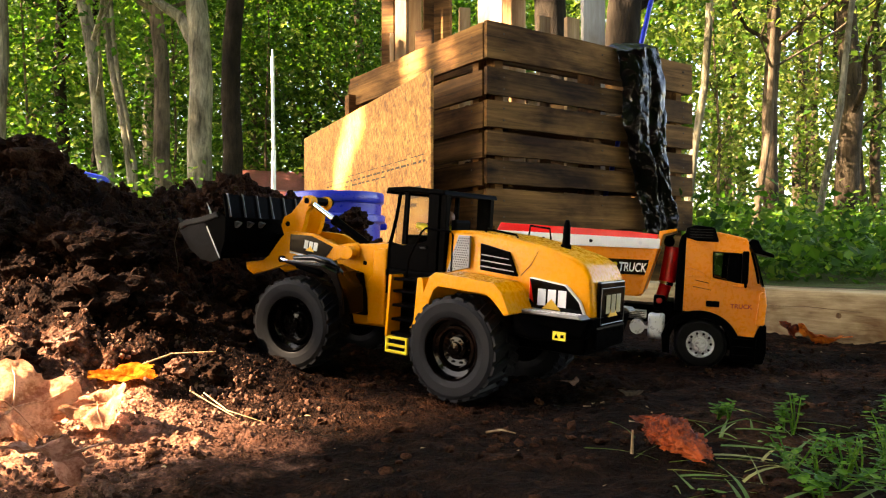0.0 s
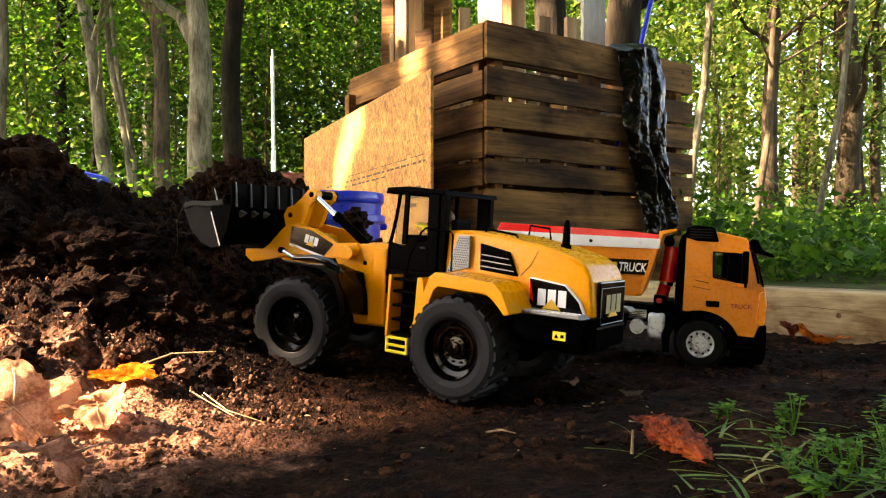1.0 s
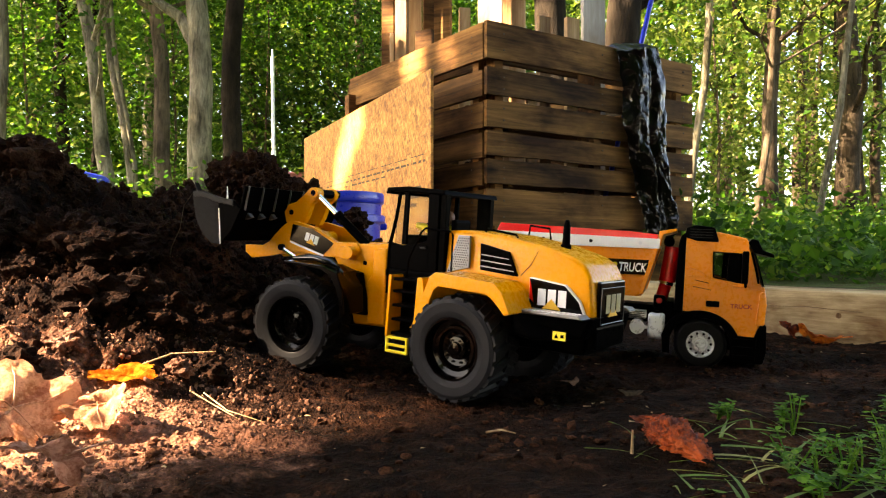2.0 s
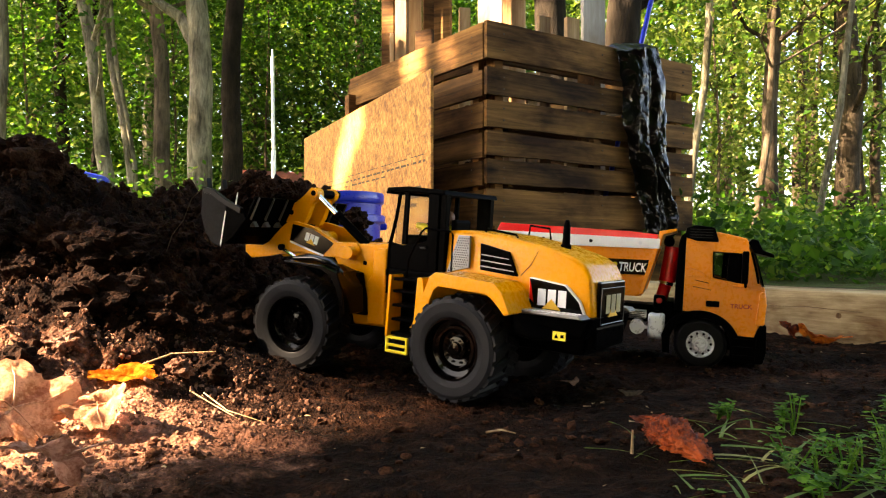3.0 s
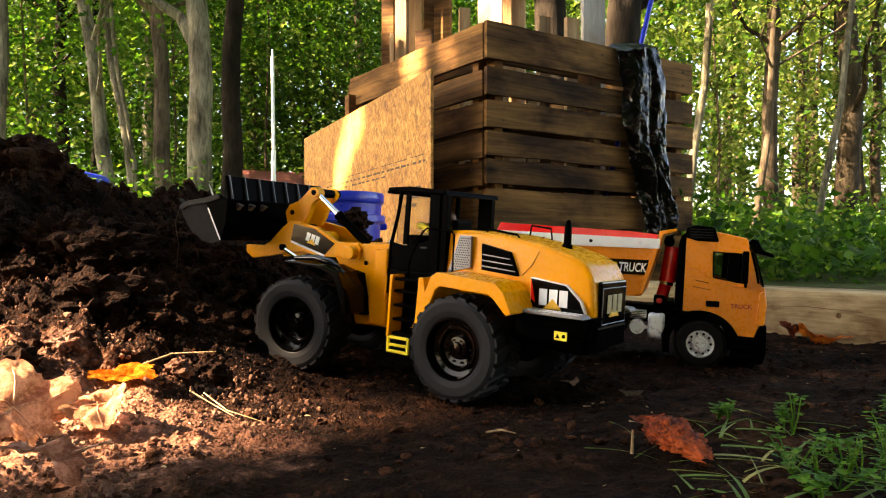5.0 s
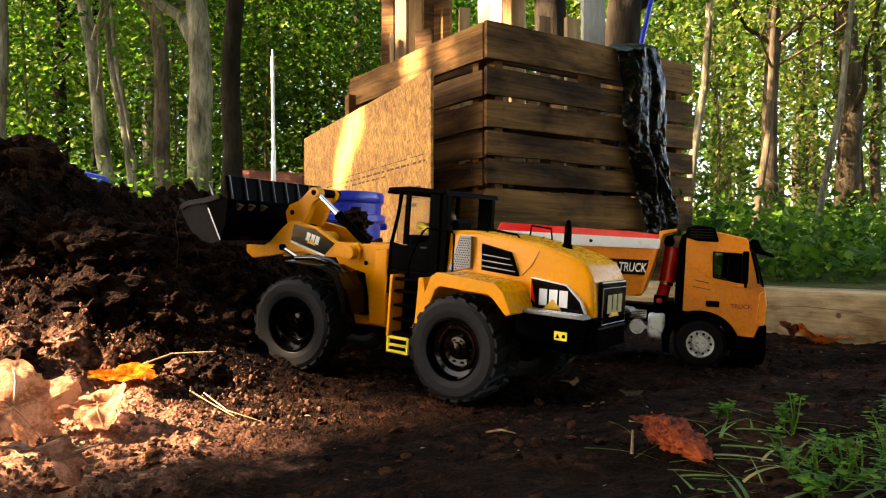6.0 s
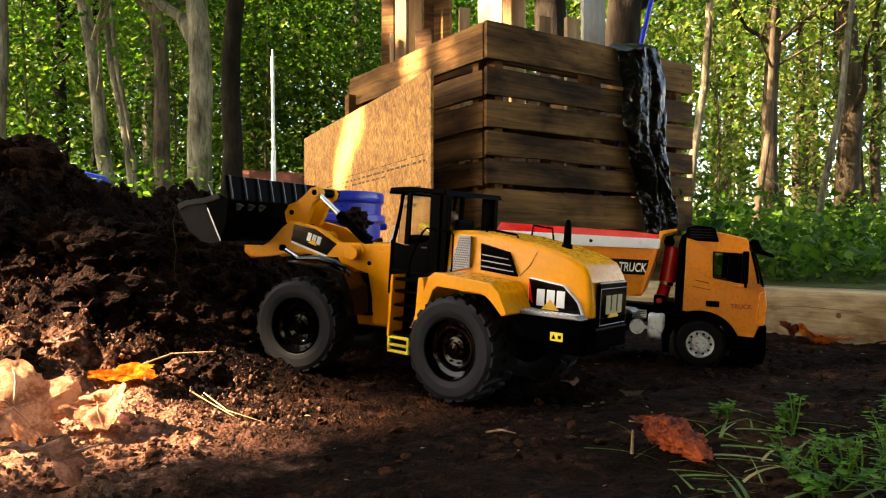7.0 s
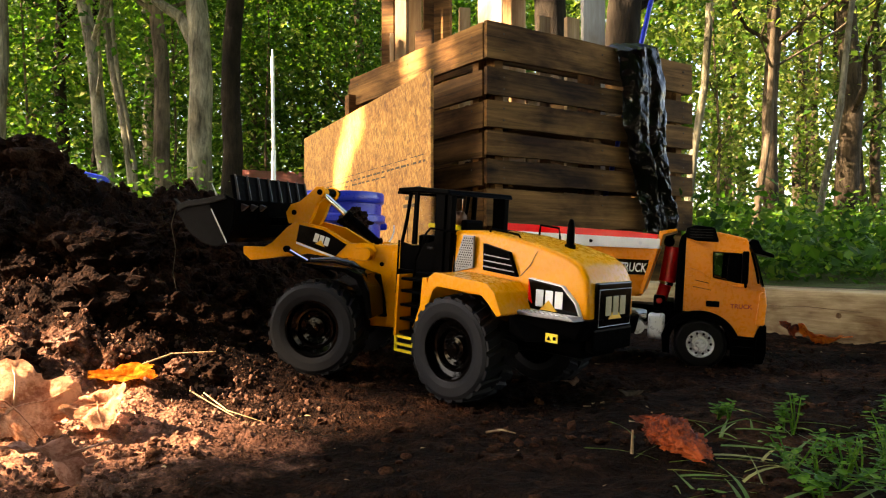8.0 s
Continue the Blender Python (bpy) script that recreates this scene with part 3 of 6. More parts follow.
# ---- black plastic sheet over the crate ----
def plastic_sheet():
    bm = bmesh.new()
    nu, nv = 64, 150
    rows = []
    for j in range(nv + 1):
        v = j / nv
        z = 0.985 - v * 0.80
        width = 0.105 + 0.02 * math.sin(v * 5) - 0.02 * v + 0.025 * math.exp(-((v - 0.85) / 0.12) ** 2)
        mid = 0.72 + 0.13 * v ** 0.8 + 0.012 * math.sin(v * 9) + 0.01
        row = []
        for i in range(nu + 1):
            u = i / nu * 2 - 1
            x = mid + u * width * (1 + 0.10 * fbm(v * 9, u * 2, 4.0))
            fold = 0.022 * math.sin(u * 5.5 + 1.6 * math.sin(v * 3.2)) + 0.007 * math.sin(u * 12 + v * 4)
            crump = (0.010 + 0.030 * v ** 3) * fbm(u * 1.6 + 3, v * 7, 2.0, 4, 0.8)
            y = -0.040 - 0.035 * (1 - u * u) + fold * (0.5 + 0.4 * v) + crump
            if v < 0.045:
                y += (0.045 - v) * 2.0
            row.append(bm.verts.new((x, min(y, 0.05 if v < 0.045 else -0.004), z + 0.02 * u * (1 - v) - 0.012 * fbm(u * 3, v * 6, 7.0))))
        rows.append(row)
    for a, b in zip(rows, rows[1:]):
        for i in range(nu):
            bm.faces.new((a[i], a[i + 1], b[i + 1], b[i]))
    bmesh.ops.solidify(bm, geom=list(bm.faces), thickness=0.0012)
    ob = part("plastic_sheet", bm, M_BAG, smooth=True)
    ob.matrix_world = pose(CORNER.x, CORNER.y, 0, 0, 0, math.degrees(math.atan2(DIR_R.y, DIR_R.x)))
    tagged(ob, "crumpled black plastic sheet hanging over the pallets", "plastic sheet")


plastic_sheet()


# ---- shed, pole, blue tarp behind ----
def shed():
    s = thing("garden_shed", pose(-1.92, 9.35, 0.10, 0, 0, 22), "low shed with a rust-red metal roof", "shed")
    part("wall", box((0.3, 0.6, 0.4), (1.9, 1.0, 0.8), 0.01), M_SHED, s)
    bm = bmesh.new()
    for sgn in (-1, 1):
        vs = [(-0.82, 0.6, 1.10), (1.5, 0.6, 1.10), (1.5, 0.6 + sgn * 0.72, 0.66), (-0.72, 0.6 + sgn * 0.72, 0.66)]
        bm.faces.new([bm.verts.new(v) for v in vs])
    bmesh.ops.solidify(bm, geom=list(bm.faces), thickness=0.03)
    part("roof", bm, M_ROOF, s)
    part("bargeboard", tube([(-0.83, 0.6, 1.11), (-0.74, -0.13, 0.66)], 0.04, 6), M_SHED, s)


shed()
ob = part("garden_pole", add_tube(bmesh.new(), [(0, 0, 0), (0, 0, 0.95), (0.0, 0, 0.96), (-0.01, 0, 1.72), (-0.01, 0, 1.80)], [0.02, 0.02, 0.014, 0.014, 0.004], 12), M_WHITE)
ob.matrix_world = pose(-1.405, 6.0, 0)
tagged(ob, "thin white pole standing in the ground", "pole")
# a tilted barrel shape stands in for the tarp's visible edge
ob = part("blue_tarp_edge", lathe([(0, 0), (0.27, 0), (0.29, 0.05), (0.29, 0.30), (0.30, 0.31), (0.29, 0.33), (0.28, 0.74), (0.25, 0.765), (0, 0.77)], 32), M_BLUE, smooth=True)
ob.matrix_world = pose(-2.78, 5.0, -0.04, 0, 14, 0)
tagged(ob, "blue tarp edge behind the soil heap, built as a tilted barrel", "barrel")


# ---- trees ----
def leaf_cloud(rng, centres, per, size, spread):
    """Small folded leaves strewn round centres."""
    verts, faces = [], []
    n = 0
    for c, r in centres:
        for _ in range(per):
            d = Vector((rng.gauss(0, 1), rng.gauss(0, 1), rng.gauss(0, 0.7))) * r * spread
            s = size * rng.uniform(0.6, 1.3)
            q = Euler((rng.uniform(-1.0, 1.0), rng.uniform(-1.0, 1.0), rng.uniform(0, 6.28))).to_matrix()
            p = Vector(c) + d
            for v in ((-0.5, 0, 0), (0, -0.32, 0.06), (0.55, 0, -0.03), (0, 0.32, 0.06)):
                verts.append(p + q @ (Vector(v) * s))
            faces.append((n, n + 1, n + 2, n + 3))
            n += 4
    return verts, faces


def tree(name, base, tip, r0, bark_mat, leaf_mat, seed, label, crown=(3.8, 8.0), clumps=26, per=120, leaf=0.07, limbs=5, crown_r=1.6, bend=0.0, tall=9.0):
    """base and a point further up give the trunk's line."""
    rng = random.Random(seed)
    base, tip = Vector(base), Vector(tip)
    d = (tip - base)
    d = d / d.z
    t = thing(name, Matrix.Translation(base), label, "tree", "trees of the wood")
    pts, rad = [], []
    n = 16
    for i in range(n + 1):
        z = tall * i / n
        side = Vector((math.sin(z * 1.1 + seed) * 0.4 + math.sin(z * 2.7 + seed * 2), math.cos(z * 1.3 + seed), 0)) * 0.032
        pts.append(d * z * 1.0 + side * min(1, z) + Vector((bend * math.sin(min(z, 4) / 4 * math.pi), 0, 0)) + Vector((0, 0, 0 if i else -0.05)))
        rad.append(r0 * (1.35 if i == 0 else 1.0) * (1 - 0.75 * z / tall))
    bm = tube(pts, rad, 14)
    cents = []
    for k in range(limbs):
        z = rng.uniform(1.6, tall * 0.8)
        i = int(z / tall * n)
        a = rng.uniform(0, 6.28)
        ln = rng.uniform(0.7, 1.7)
        p0 = pts[i]
        q = [p0]
        for s in (0.3, 0.6, 1.0):
            q.append(p0 + Vector((math.cos(a) * ln * s, math.sin(a) * ln * s, ln * (0.55 * s + 0.25 * s * s))) + Vector((rng.gauss(0, 0.05), rng.gauss(0, 0.05), 0)))
        add_tube(bm, q, [rad[i] * 0.42, rad[i] * 0.30, rad[i] * 0.2, rad[i] * 0.08], 7)
        cents.append((q[-1], 0.45))
        cents.append((q[2], 0.35))
    part("trunk", bm, bark_mat, t, smooth=True)
    for _ in range(clumps):
        z = rng.uniform(*crown)
        a, r = rng.uniform(0, 6.28), crown_r * math.sqrt(rng.random())
        cents.append((d * z + Vector((math.cos(a) * r, math.sin(a) * r, 0)), rng.uniform(0.25, 0.5)))
    vs, fs = leaf_cloud(rng, cents, per, leaf, 0.8)
    from_data("crown", vs, fs, leaf_mat, t)
    return t


def at(px, py, Y):
    return Vector(((px - 784) / 1280 * Y, Y, 0.14 + (441 - py) / 1280 * Y))


def wood_tree(px_low, px_top, wpx, Y, mat, seed, label, leaf_mat=None, bend=0.0, **kw):
    """Trunk through the line of sight at two heights, standing on the ground Y metres off."""
    lo, hi = at(px_low, 330, Y), at(px_top, 0, Y)
    d = (hi - lo) / (hi.z - lo.z)
    base = lo - d * lo.z
    return tree("tree", base, base + d * 3, wpx / 2 / 1280 * Y * 0.92, mat, leaf_mat or M_LEAF, seed, label, bend=bend, **kw)


wood_tree(195, 148, 30, 7.5, M_BARKG, 1, "slender leaning grey tree, sun dapples in its bark colour", limbs=4)
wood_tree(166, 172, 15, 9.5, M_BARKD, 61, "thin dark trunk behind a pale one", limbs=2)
wood_tree(236, 196, 10, 8.4, M_BARKG, 62, "very thin pale leaning sapling trunk", limbs=1)
wood_tree(235, 185, 19, 8.5, M_BARKG, 2, "thin leaning grey sapling trunk", limbs=3)
wood_tree(268, 258, 24, 11.0, M_BARKG, 3, "pale sunlit tree trunk among green leaves")
wood_tree(294, 272, 34, 8.2, M_BARKB, 4, "brown tree trunk, patchy sunlight in its bark colour")
big = wood_tree(357, 350, 50, 6.8, M_BARKG, 58, "thick pale grey tree with a side limb", limbs=3)
limb = [at(px, py, 6.8) - big.matrix_world.translation for px, py in ((350, 95), (336, 62), (318, 30), (285, 8), (262, -8), (235, -40), (200, -90))]
part("limb", tube(limb, [0.05, 0.062, 0.052, 0.045, 0.04, 0.034, 0.02], 10), M_BARKG, big, smooth=True)
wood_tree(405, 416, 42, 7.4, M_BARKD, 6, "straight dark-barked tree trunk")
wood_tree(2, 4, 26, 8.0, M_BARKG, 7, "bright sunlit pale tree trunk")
# near-black bark carries this trunk's shade in its colour
wood_tree(112, 106, 26, 10.5, M_BARKD, 8, "dark tree trunk, shade put into its bark colour")
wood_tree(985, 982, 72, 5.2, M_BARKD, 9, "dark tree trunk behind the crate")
# dark bark keeps this sun-struck trunk shaded through its colour
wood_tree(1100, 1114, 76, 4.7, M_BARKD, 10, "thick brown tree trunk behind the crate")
wood_tree(1226, 1256, 17, 7.0, M_BARKG, 11, "slender pale leaning tree", M_LEAFY)
wood_tree(1338, 1362, 15, 6.2, M_BARKB, 12, "thin crooked pale tree", M_LEAFY, bend=0.06)
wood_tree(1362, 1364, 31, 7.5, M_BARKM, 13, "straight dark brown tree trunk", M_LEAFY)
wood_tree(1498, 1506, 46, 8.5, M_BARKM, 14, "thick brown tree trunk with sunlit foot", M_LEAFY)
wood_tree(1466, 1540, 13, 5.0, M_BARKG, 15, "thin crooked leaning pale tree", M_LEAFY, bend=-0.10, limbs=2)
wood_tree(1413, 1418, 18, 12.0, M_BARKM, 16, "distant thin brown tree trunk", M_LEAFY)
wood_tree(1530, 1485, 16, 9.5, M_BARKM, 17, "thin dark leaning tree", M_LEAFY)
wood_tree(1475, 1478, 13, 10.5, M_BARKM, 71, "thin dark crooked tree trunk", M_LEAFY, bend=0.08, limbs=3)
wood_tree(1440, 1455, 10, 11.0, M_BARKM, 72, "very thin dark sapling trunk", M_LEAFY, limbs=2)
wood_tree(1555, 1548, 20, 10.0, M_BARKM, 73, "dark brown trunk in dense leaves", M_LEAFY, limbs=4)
wood_tree(640, 632, 22, 12.0, M_BARKB, 18, "distant brown trunk among leaves")
wood_tree(540, 548, 20, 14.0, M_BARKD, 19, "distant dark trunk among leaves")
wood_tree(448, 452, 16, 13.0, M_BARKB, 20, "distant thin trunk among leaves")
wood_tree(60, 66, 16, 13.0, M_BARKB, 21, "distant thin trunk among leaves")
wood_tree(1290, 1300, 15, 13.0, M_BARKB, 22, "distant thin trunk among leaves", M_LEAFY)


def sapling(x, y, height, seed, mat, per, clumps, leaf, width):
    rng = random.Random(seed)
    t = thing("sapling", pose(x, y, 0), "leafy green sapling in the undergrowth", "tree", "saplings under the trees")
    bm = tube([(0, 0, -0.03), (0.05, 0.02, height * 0.35), (-0.02, 0.05, height * 0.7), (0.03, 0, height)], [0.022, 0.018, 0.012, 0.004], 7)
    cents = []
    for k in range(clumps):
        z = height * rng.uniform(0.08, 1.0)
        a, r = rng.uniform(0, 6.28), width * math.sqrt(rng.random()) * (1.1 - 0.5 * z / height)
        c = Vector((math.cos(a) * r, math.sin(a) * r, z))
        cents.append((c, rng.uniform(0.16, 0.34)))
        if k % 4 == 0:
            part("branch", tube([(0, 0, max(0.05, z - r * 0.6)), c * 0.6 + Vector((0, 0, z * 0.35)), c], [0.008, 0.006, 0.002], 5), M_BARKB, t)
    part("stem", bm, M_BARKB, t)
    vs, fs = leaf_cloud(rng, cents, per, leaf, 0.75)
    from_data("crown", vs, fs, mat, t)
    return t


def saplings():
    rng = random.Random(21)
    a = [sapling(-3.6, 9.6, 4.6, 31, M_LEAF, 70, 55, 0.075, 1.1), sapling(-0.9, 10.5, 4.8, 32, M_LEAF, 70, 60, 0.08, 1.2), sapling(5.0, 10.0, 4.2, 33, M_LEAFY, 60, 45, 0.08, 1.2)]
    for k, (x, y) in enumerate(((-5.2, 9.0), (-6.4, 10.5), (-4.6, 11.5), (-2.6, 10.8), (-1.6, 12.5), (-0.2, 9.6), (0.6, 12), (-3.0, 13), (-7.5, 12.5), (-5.8, 14))):
        copy_thing(a[k % 2], pose(x, y, 0, 0, 0, rng.uniform(0, 360)))
    for x, y in ((3.4, 9.0), (6.6, 11.5), (4.2, 13), (7.8, 13.5), (2.6, 12.5), (6.0, 15.5), (9.5, 15)):
        copy_thing(a[2], pose(x, y, 0, 0, 0, rng.uniform(0, 360)))


saplings()


def undergrowth():
    rng = random.Random(4)
    cents = []
    for _ in range(520):
        y = rng.uniform(3.0, 9.5)
        x = rng.uniform(0.30, 0.75) * y + 0.1
        cents.append(((x, y, rng.uniform(0.02, 0.06 + 0.045 * y)), 0.10 + 0.015 * y))
    for _ in range(260):
        y = rng.uniform(4.0, 9.0)
        x = rng.uniform(-0.68, 0.1) * y
        cents.append(((x, y, rng.uniform(0.02, 0.5)), 0.2))
    cents = [(c, r) for c, r in cents if not -0.36 < c[0] / c[1] < -0.15]
    rng.shuffle(cents)
    cut = len(cents) // 2
    vs, fs = leaf_cloud(rng, cents[:cut], 60, 0.036, 0.85)
    v2, f2 = leaf_cloud(rng, cents[cut:], 34, 0.062, 1.0)
    fs += [tuple(i + len(vs) for i in f) for f in f2]
    vs += v2
    # lit and shaded undergrowth are told apart by leaf colour alone
    half = len(fs) // 3 * 4
    ob = from_data("undergrowth", vs[:half], fs[:half // 4], M_LOWLEAF_LIT)
    tagged(ob, "low green undergrowth on the wood floor, sunlight in its leaf colours", "undergrowth", kind="stuff")
    ob = from_data("shaded_undergrowth", vs[half:], [tuple(i - half for i in f) for f in fs[half // 4:]], M_LEAF)
    tagged(ob, "low dark green undergrowth on the wood floor, shade in its leaf colour", "undergrowth", kind="stuff")


undergrowth()


def far_woods():
    rng = random.Random(6)
    cents = []
    for _ in range(1150):
        y = rng.uniform(17, 42)
        x = rng.uniform(-0.85, 0.85) * y
        if x > 0.2 * y and rng.random() < 0.32:
            continue
        cents.append(((x, y, rng.uniform(0, 0.45) * y), rng.uniform(0.5, 1.1)))
    vs, fs = leaf_cloud(rng, cents, 26, 0.34, 0.9)
    dense = [((rng.uniform(-0.85, 0.12) * y, y, rng.uniform(0, 0.42) * y), rng.uniform(0.4, 0.8)) for y in [rng.uniform(12, 22) for _ in range(1500)]]
    v2, f2 = leaf_cloud(rng, dense, 66, 0.14, 0.9)
    airy = [((rng.uniform(0.12, 0.85) * y, y, rng.uniform(0, 0.42) * y), rng.uniform(0.4, 0.8)) for y in [rng.uniform(13, 24) for _ in range(340)]]
    v3, f3 = leaf_cloud(rng, airy, 30, 0.2, 0.9)
    dim = [((rng.uniform(0.12, 0.8) * y, y, rng.uniform(0, 0.34) * y), rng.uniform(0.3, 0.6)) for y in [rng.uniform(9, 15) for _ in range(150)]]
    v4, f4 = leaf_cloud(rng, dim, 34, 0.12, 0.9)
    glade = [((rng.uniform(-0.62, -0.04) * y, y, rng.uniform(0.2, 0.36 * y)), rng.uniform(0.25, 0.5)) for y in [rng.uniform(9.5, 13.5) for _ in range(95)]]
    v5, f5 = leaf_cloud(rng, glade, 40, 0.095, 0.9)
    # pale leaves paint sunlit foliage, dark green ones paint shaded foliage
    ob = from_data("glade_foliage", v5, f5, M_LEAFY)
    tagged(ob, "light green foliage between trunks, sunlight in its leaf colour", "woods", kind="stuff")
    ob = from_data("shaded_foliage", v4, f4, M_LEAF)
    tagged(ob, "dark green foliage among the trunks, shade in its leaf colour", "woods", kind="stuff")
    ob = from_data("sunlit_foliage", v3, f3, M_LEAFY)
    tagged(ob, "airy yellow-green woodland foliage, sunlight in its leaf colour", "woods", kind="stuff")
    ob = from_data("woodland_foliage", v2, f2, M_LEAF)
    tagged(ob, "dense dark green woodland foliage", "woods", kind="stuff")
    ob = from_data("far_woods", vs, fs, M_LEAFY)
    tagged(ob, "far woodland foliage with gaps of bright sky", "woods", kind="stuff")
    bm = bmesh.new()
    for _ in range(70):
        y = rng.uniform(15, 40)
        x = rng.uniform(-0.75, 0.75) * y
        add_tube(bm, [(x, y, 0), (x + rng.gauss(0, 0.2), y, 5), (x + rng.gauss(0, 0.6), y, 14)], [rng.uniform(0.09, 0.2), 0.1, 0.06], 7)
    ob = part("far_trunks", bm, M_BARKB)
    tagged(ob, "far thin brown tree trunks in the wood", "woods", kind="stuff")


far_woods()


# ---- toy materials ----
M_YEL = paint("loader_yellow_plastic", (0.76, 0.285, 0.005), 0.26, 0.03, 0, 35, coat=0.0, spec=0.15)
M_ORG = paint("truck_orange_plastic", (0.76, 0.222, 0.009), 0.27, 0.03, 0, 35, coat=0.0, spec=0.32)
M_BLK = paint("black_plastic", (0.0010, 0.0010, 0.0012), 0.30, 0.002, 0, 40, spec=0.004)
M_BLKG = paint("gloss_black_plastic", (0.0012, 0.0012, 0.0014), 0.08, 0.003, 0, 40, spec=0.11)
M_GLOSS = paint("polished_black_plastic", (0.0012, 0.0012, 0.0014), 0.12, 0.0, 0, 40, spec=0.5)
M_RUB = paint("tyre_rubber", (0.0052, 0.0058, 0.0076), 0.5, 0.03, 0, 70, spec=0.13)
M_CHR = paint("bright_chrome", (0.80, 0.80, 0.82), 0.12, 0.05, 1.0, 60)
M_GREY = paint("grey_worn_plastic", (0.017, 0.0167, 0.0165), 0.4, 0.12, 0, 50, spec=0.04)
M_PLATE = paint("soiled_dark_plate", (0.0075, 0.0070, 0.0068), 0.6, 0.10, 0, 60, (0.03, 0.016, 0.01), spec=0.05)
M_SILV = paint("silver_plastic", (0.70, 0.71, 0.72), 0.28, 0.04, 0.35, 25)
M_TYRE = paint("truck_tyre_rubber", (0.0035, 0.0035, 0.004), 0.45, 0.02, 0, 70, spec=0.08)
M_GOLD = paint("dull_gold_print", (0.30, 0.24, 0.12), 0.4, 0.0)
M_MESH = paint("silver_grille_sheet", (0.17, 0.175, 0.18), 0.4, 0.1, 0.6, 60)
M_RED = paint("red_plastic", (0.80, 0.008, 0.010), 0.18, 0.0, 0, 40, spec=0.45)
M_LEMON = paint("lemon_yellow_plastic", (0.86, 0.66, 0.02), 0.4, 0.06, 0, 40)
M_DECALW = paint("white_print", (0.82, 0.82, 0.80), 0.4, 0.04, 0, 60)
M_DKYEL = paint("amber_print", (0.85, 0.45, 0.02), 0.4, 0.04, 0, 60)
M_DKRED = paint("dark_red_print", (0.32, 0.006, 0.005), 0.4, 0.0)
M_SKIN = paint("brown_plastic", (0.12, 0.055, 0.025), 0.5, 0.05, 0, 60)
M_WINDOW, t_, b_ = nodes("clear_plastic_pane")
b_.inputs["Transmission Weight"].default_value = 1.0
b_.inputs["Roughness"].default_value = 0.05
b_.inputs["IOR"].default_value = 1.25

# ---- wheel loader ----
HALF_R, HALF_F, TRACK, RT = 0.107, 0.1005, 0.087, 0.0487
PIVOT = (0.060, 0.128)
BUCKET_PIN = (0.203, 0.104)


def tyre_mesh():
    bm = bmesh.new()
    w = 0.040
    prof = [(0.0280, 0.0), (0.0300, -0.0010), (0.0345, -0.0020), (0.0420, -0.0024), (0.0452, -0.0010), (0.0462, 0.0020), (0.0462, w - 0.002), (0.0445, w), (0.0345, w + 0.0012), (0.0280, w)]
    add_lathe(bm, [(r, -z) for r, z in prof], 64)
    bmesh.ops.recalc_face_normals(bm, faces=bm.faces)
    return bm


def lug_mesh(side, w=0.040):
    """A slanting lug from the shoulder to the middle of the tread."""
    bm = bmesh.new()
    y0, y1 = (0.0006, -0.0215) if side == 0 else (-w - 0.0006, -w + 0.0215)
    pts = []
    for z, sk in ((y0, 0.0), (y1, 0.0075)):
        for r, tw in ((0.0448, 0.0052), (0.0487, 0.0036)):
            rr = r - (0.0010 if z == y0 and r > 0.046 else 0)
            for s in (-1, 1):
                pts.append(bm.verts.new((rr, s * tw + sk, z)))
    a0, a1, a2, a3, b0, b1, b2, b3 = pts
    for f in ((a0, a1, a3, a2), (b0, b2, b3, b1), (a2, a3, b3, b2), (a0, a2, b2, b0), (a1, b1, b3, a3)):
        bm.faces.new(f)
    bmesh.ops.recalc_face_normals(bm, faces=bm.faces)
    me = bpy.data.meshes.new("tread_lug")
    bm.to_mesh(me)
    bm.free()
    me.materials.append(M_RUB)
    return me


LUGS = [lug_mesh(0), lug_mesh(1)]


def rim_mesh():
    prof = [(0.0292, -0.0005), (0.0286, 0.0012), (0.0270, 0.0012), (0.0262, -0.002), (0.0258, -0.0075), (0.0215, -0.0085), (0.0205, -0.0065), (0.0180, -0.0065),
            (0.0165, -0.0110), (0.0110, -0.0120), (0.0102, -0.0085), (0.0060, -0.0080), (0.0052, -0.0050), (0.0, -0.0045)]
    bm = lathe(prof, 48)
    for k in range(10):
        a = k * math.tau / 10
        add_rod(bm, (0.0135 * math.cos(a), 0.0135 * math.sin(a), -0.0125), (0.0135 * math.cos(a), 0.0135 * math.sin(a), -0.0095), 0.0011, n=6)
    for k in range(6):
        a = k * math.tau / 6
        add_rod(bm, (0.008 * math.cos(a), 0.008 * math.sin(a), -0.009), (0.008 * math.cos(a), 0.008 * math.sin(a), -0.0068), 0.0009, n=6)
    return bm


LOADER = thing("wheel_loader", pose(0, 0, 0), "yellow toy wheel loader with black cab scooping soil", "toy loader")
FRONT = []   # parts that turn with the front frame, as (object, own pose)


def loader_wheel(x, side, front):
    """side +1 is the loader's left. The wheel's own z points out."""
    tyre = part("wheel", tyre_mesh(), M_RUB, LOADER, "ribbed grey-black rubber tyre")
    part("rim", rim_mesh(), M_BLKG, tyre, "glossy black rim with bolts", True)
    part("backing", lathe([(0.029, -0.036), (0.0, -0.036)], 32), M_BLK, tyre)
    for k in range(44):
        lug = new("tread_lug", LUGS[k % 2])
        lug.parent, lug.matrix_basis = tyre, Matrix.Rotation(k * math.tau / 44, 4, "Z")
    return (tyre, pose(x, side * TRACK, RT, -90 * side, 0, 0), front)


WHEELS = [loader_wheel(-HALF_R, 1, False), loader_wheel(-HALF_R, -1, False), loader_wheel(HALF_F, 1, True), loader_wheel(HALF_F, -1, True)]


def both(fn):
    for s in (1, -1):
        fn(s)


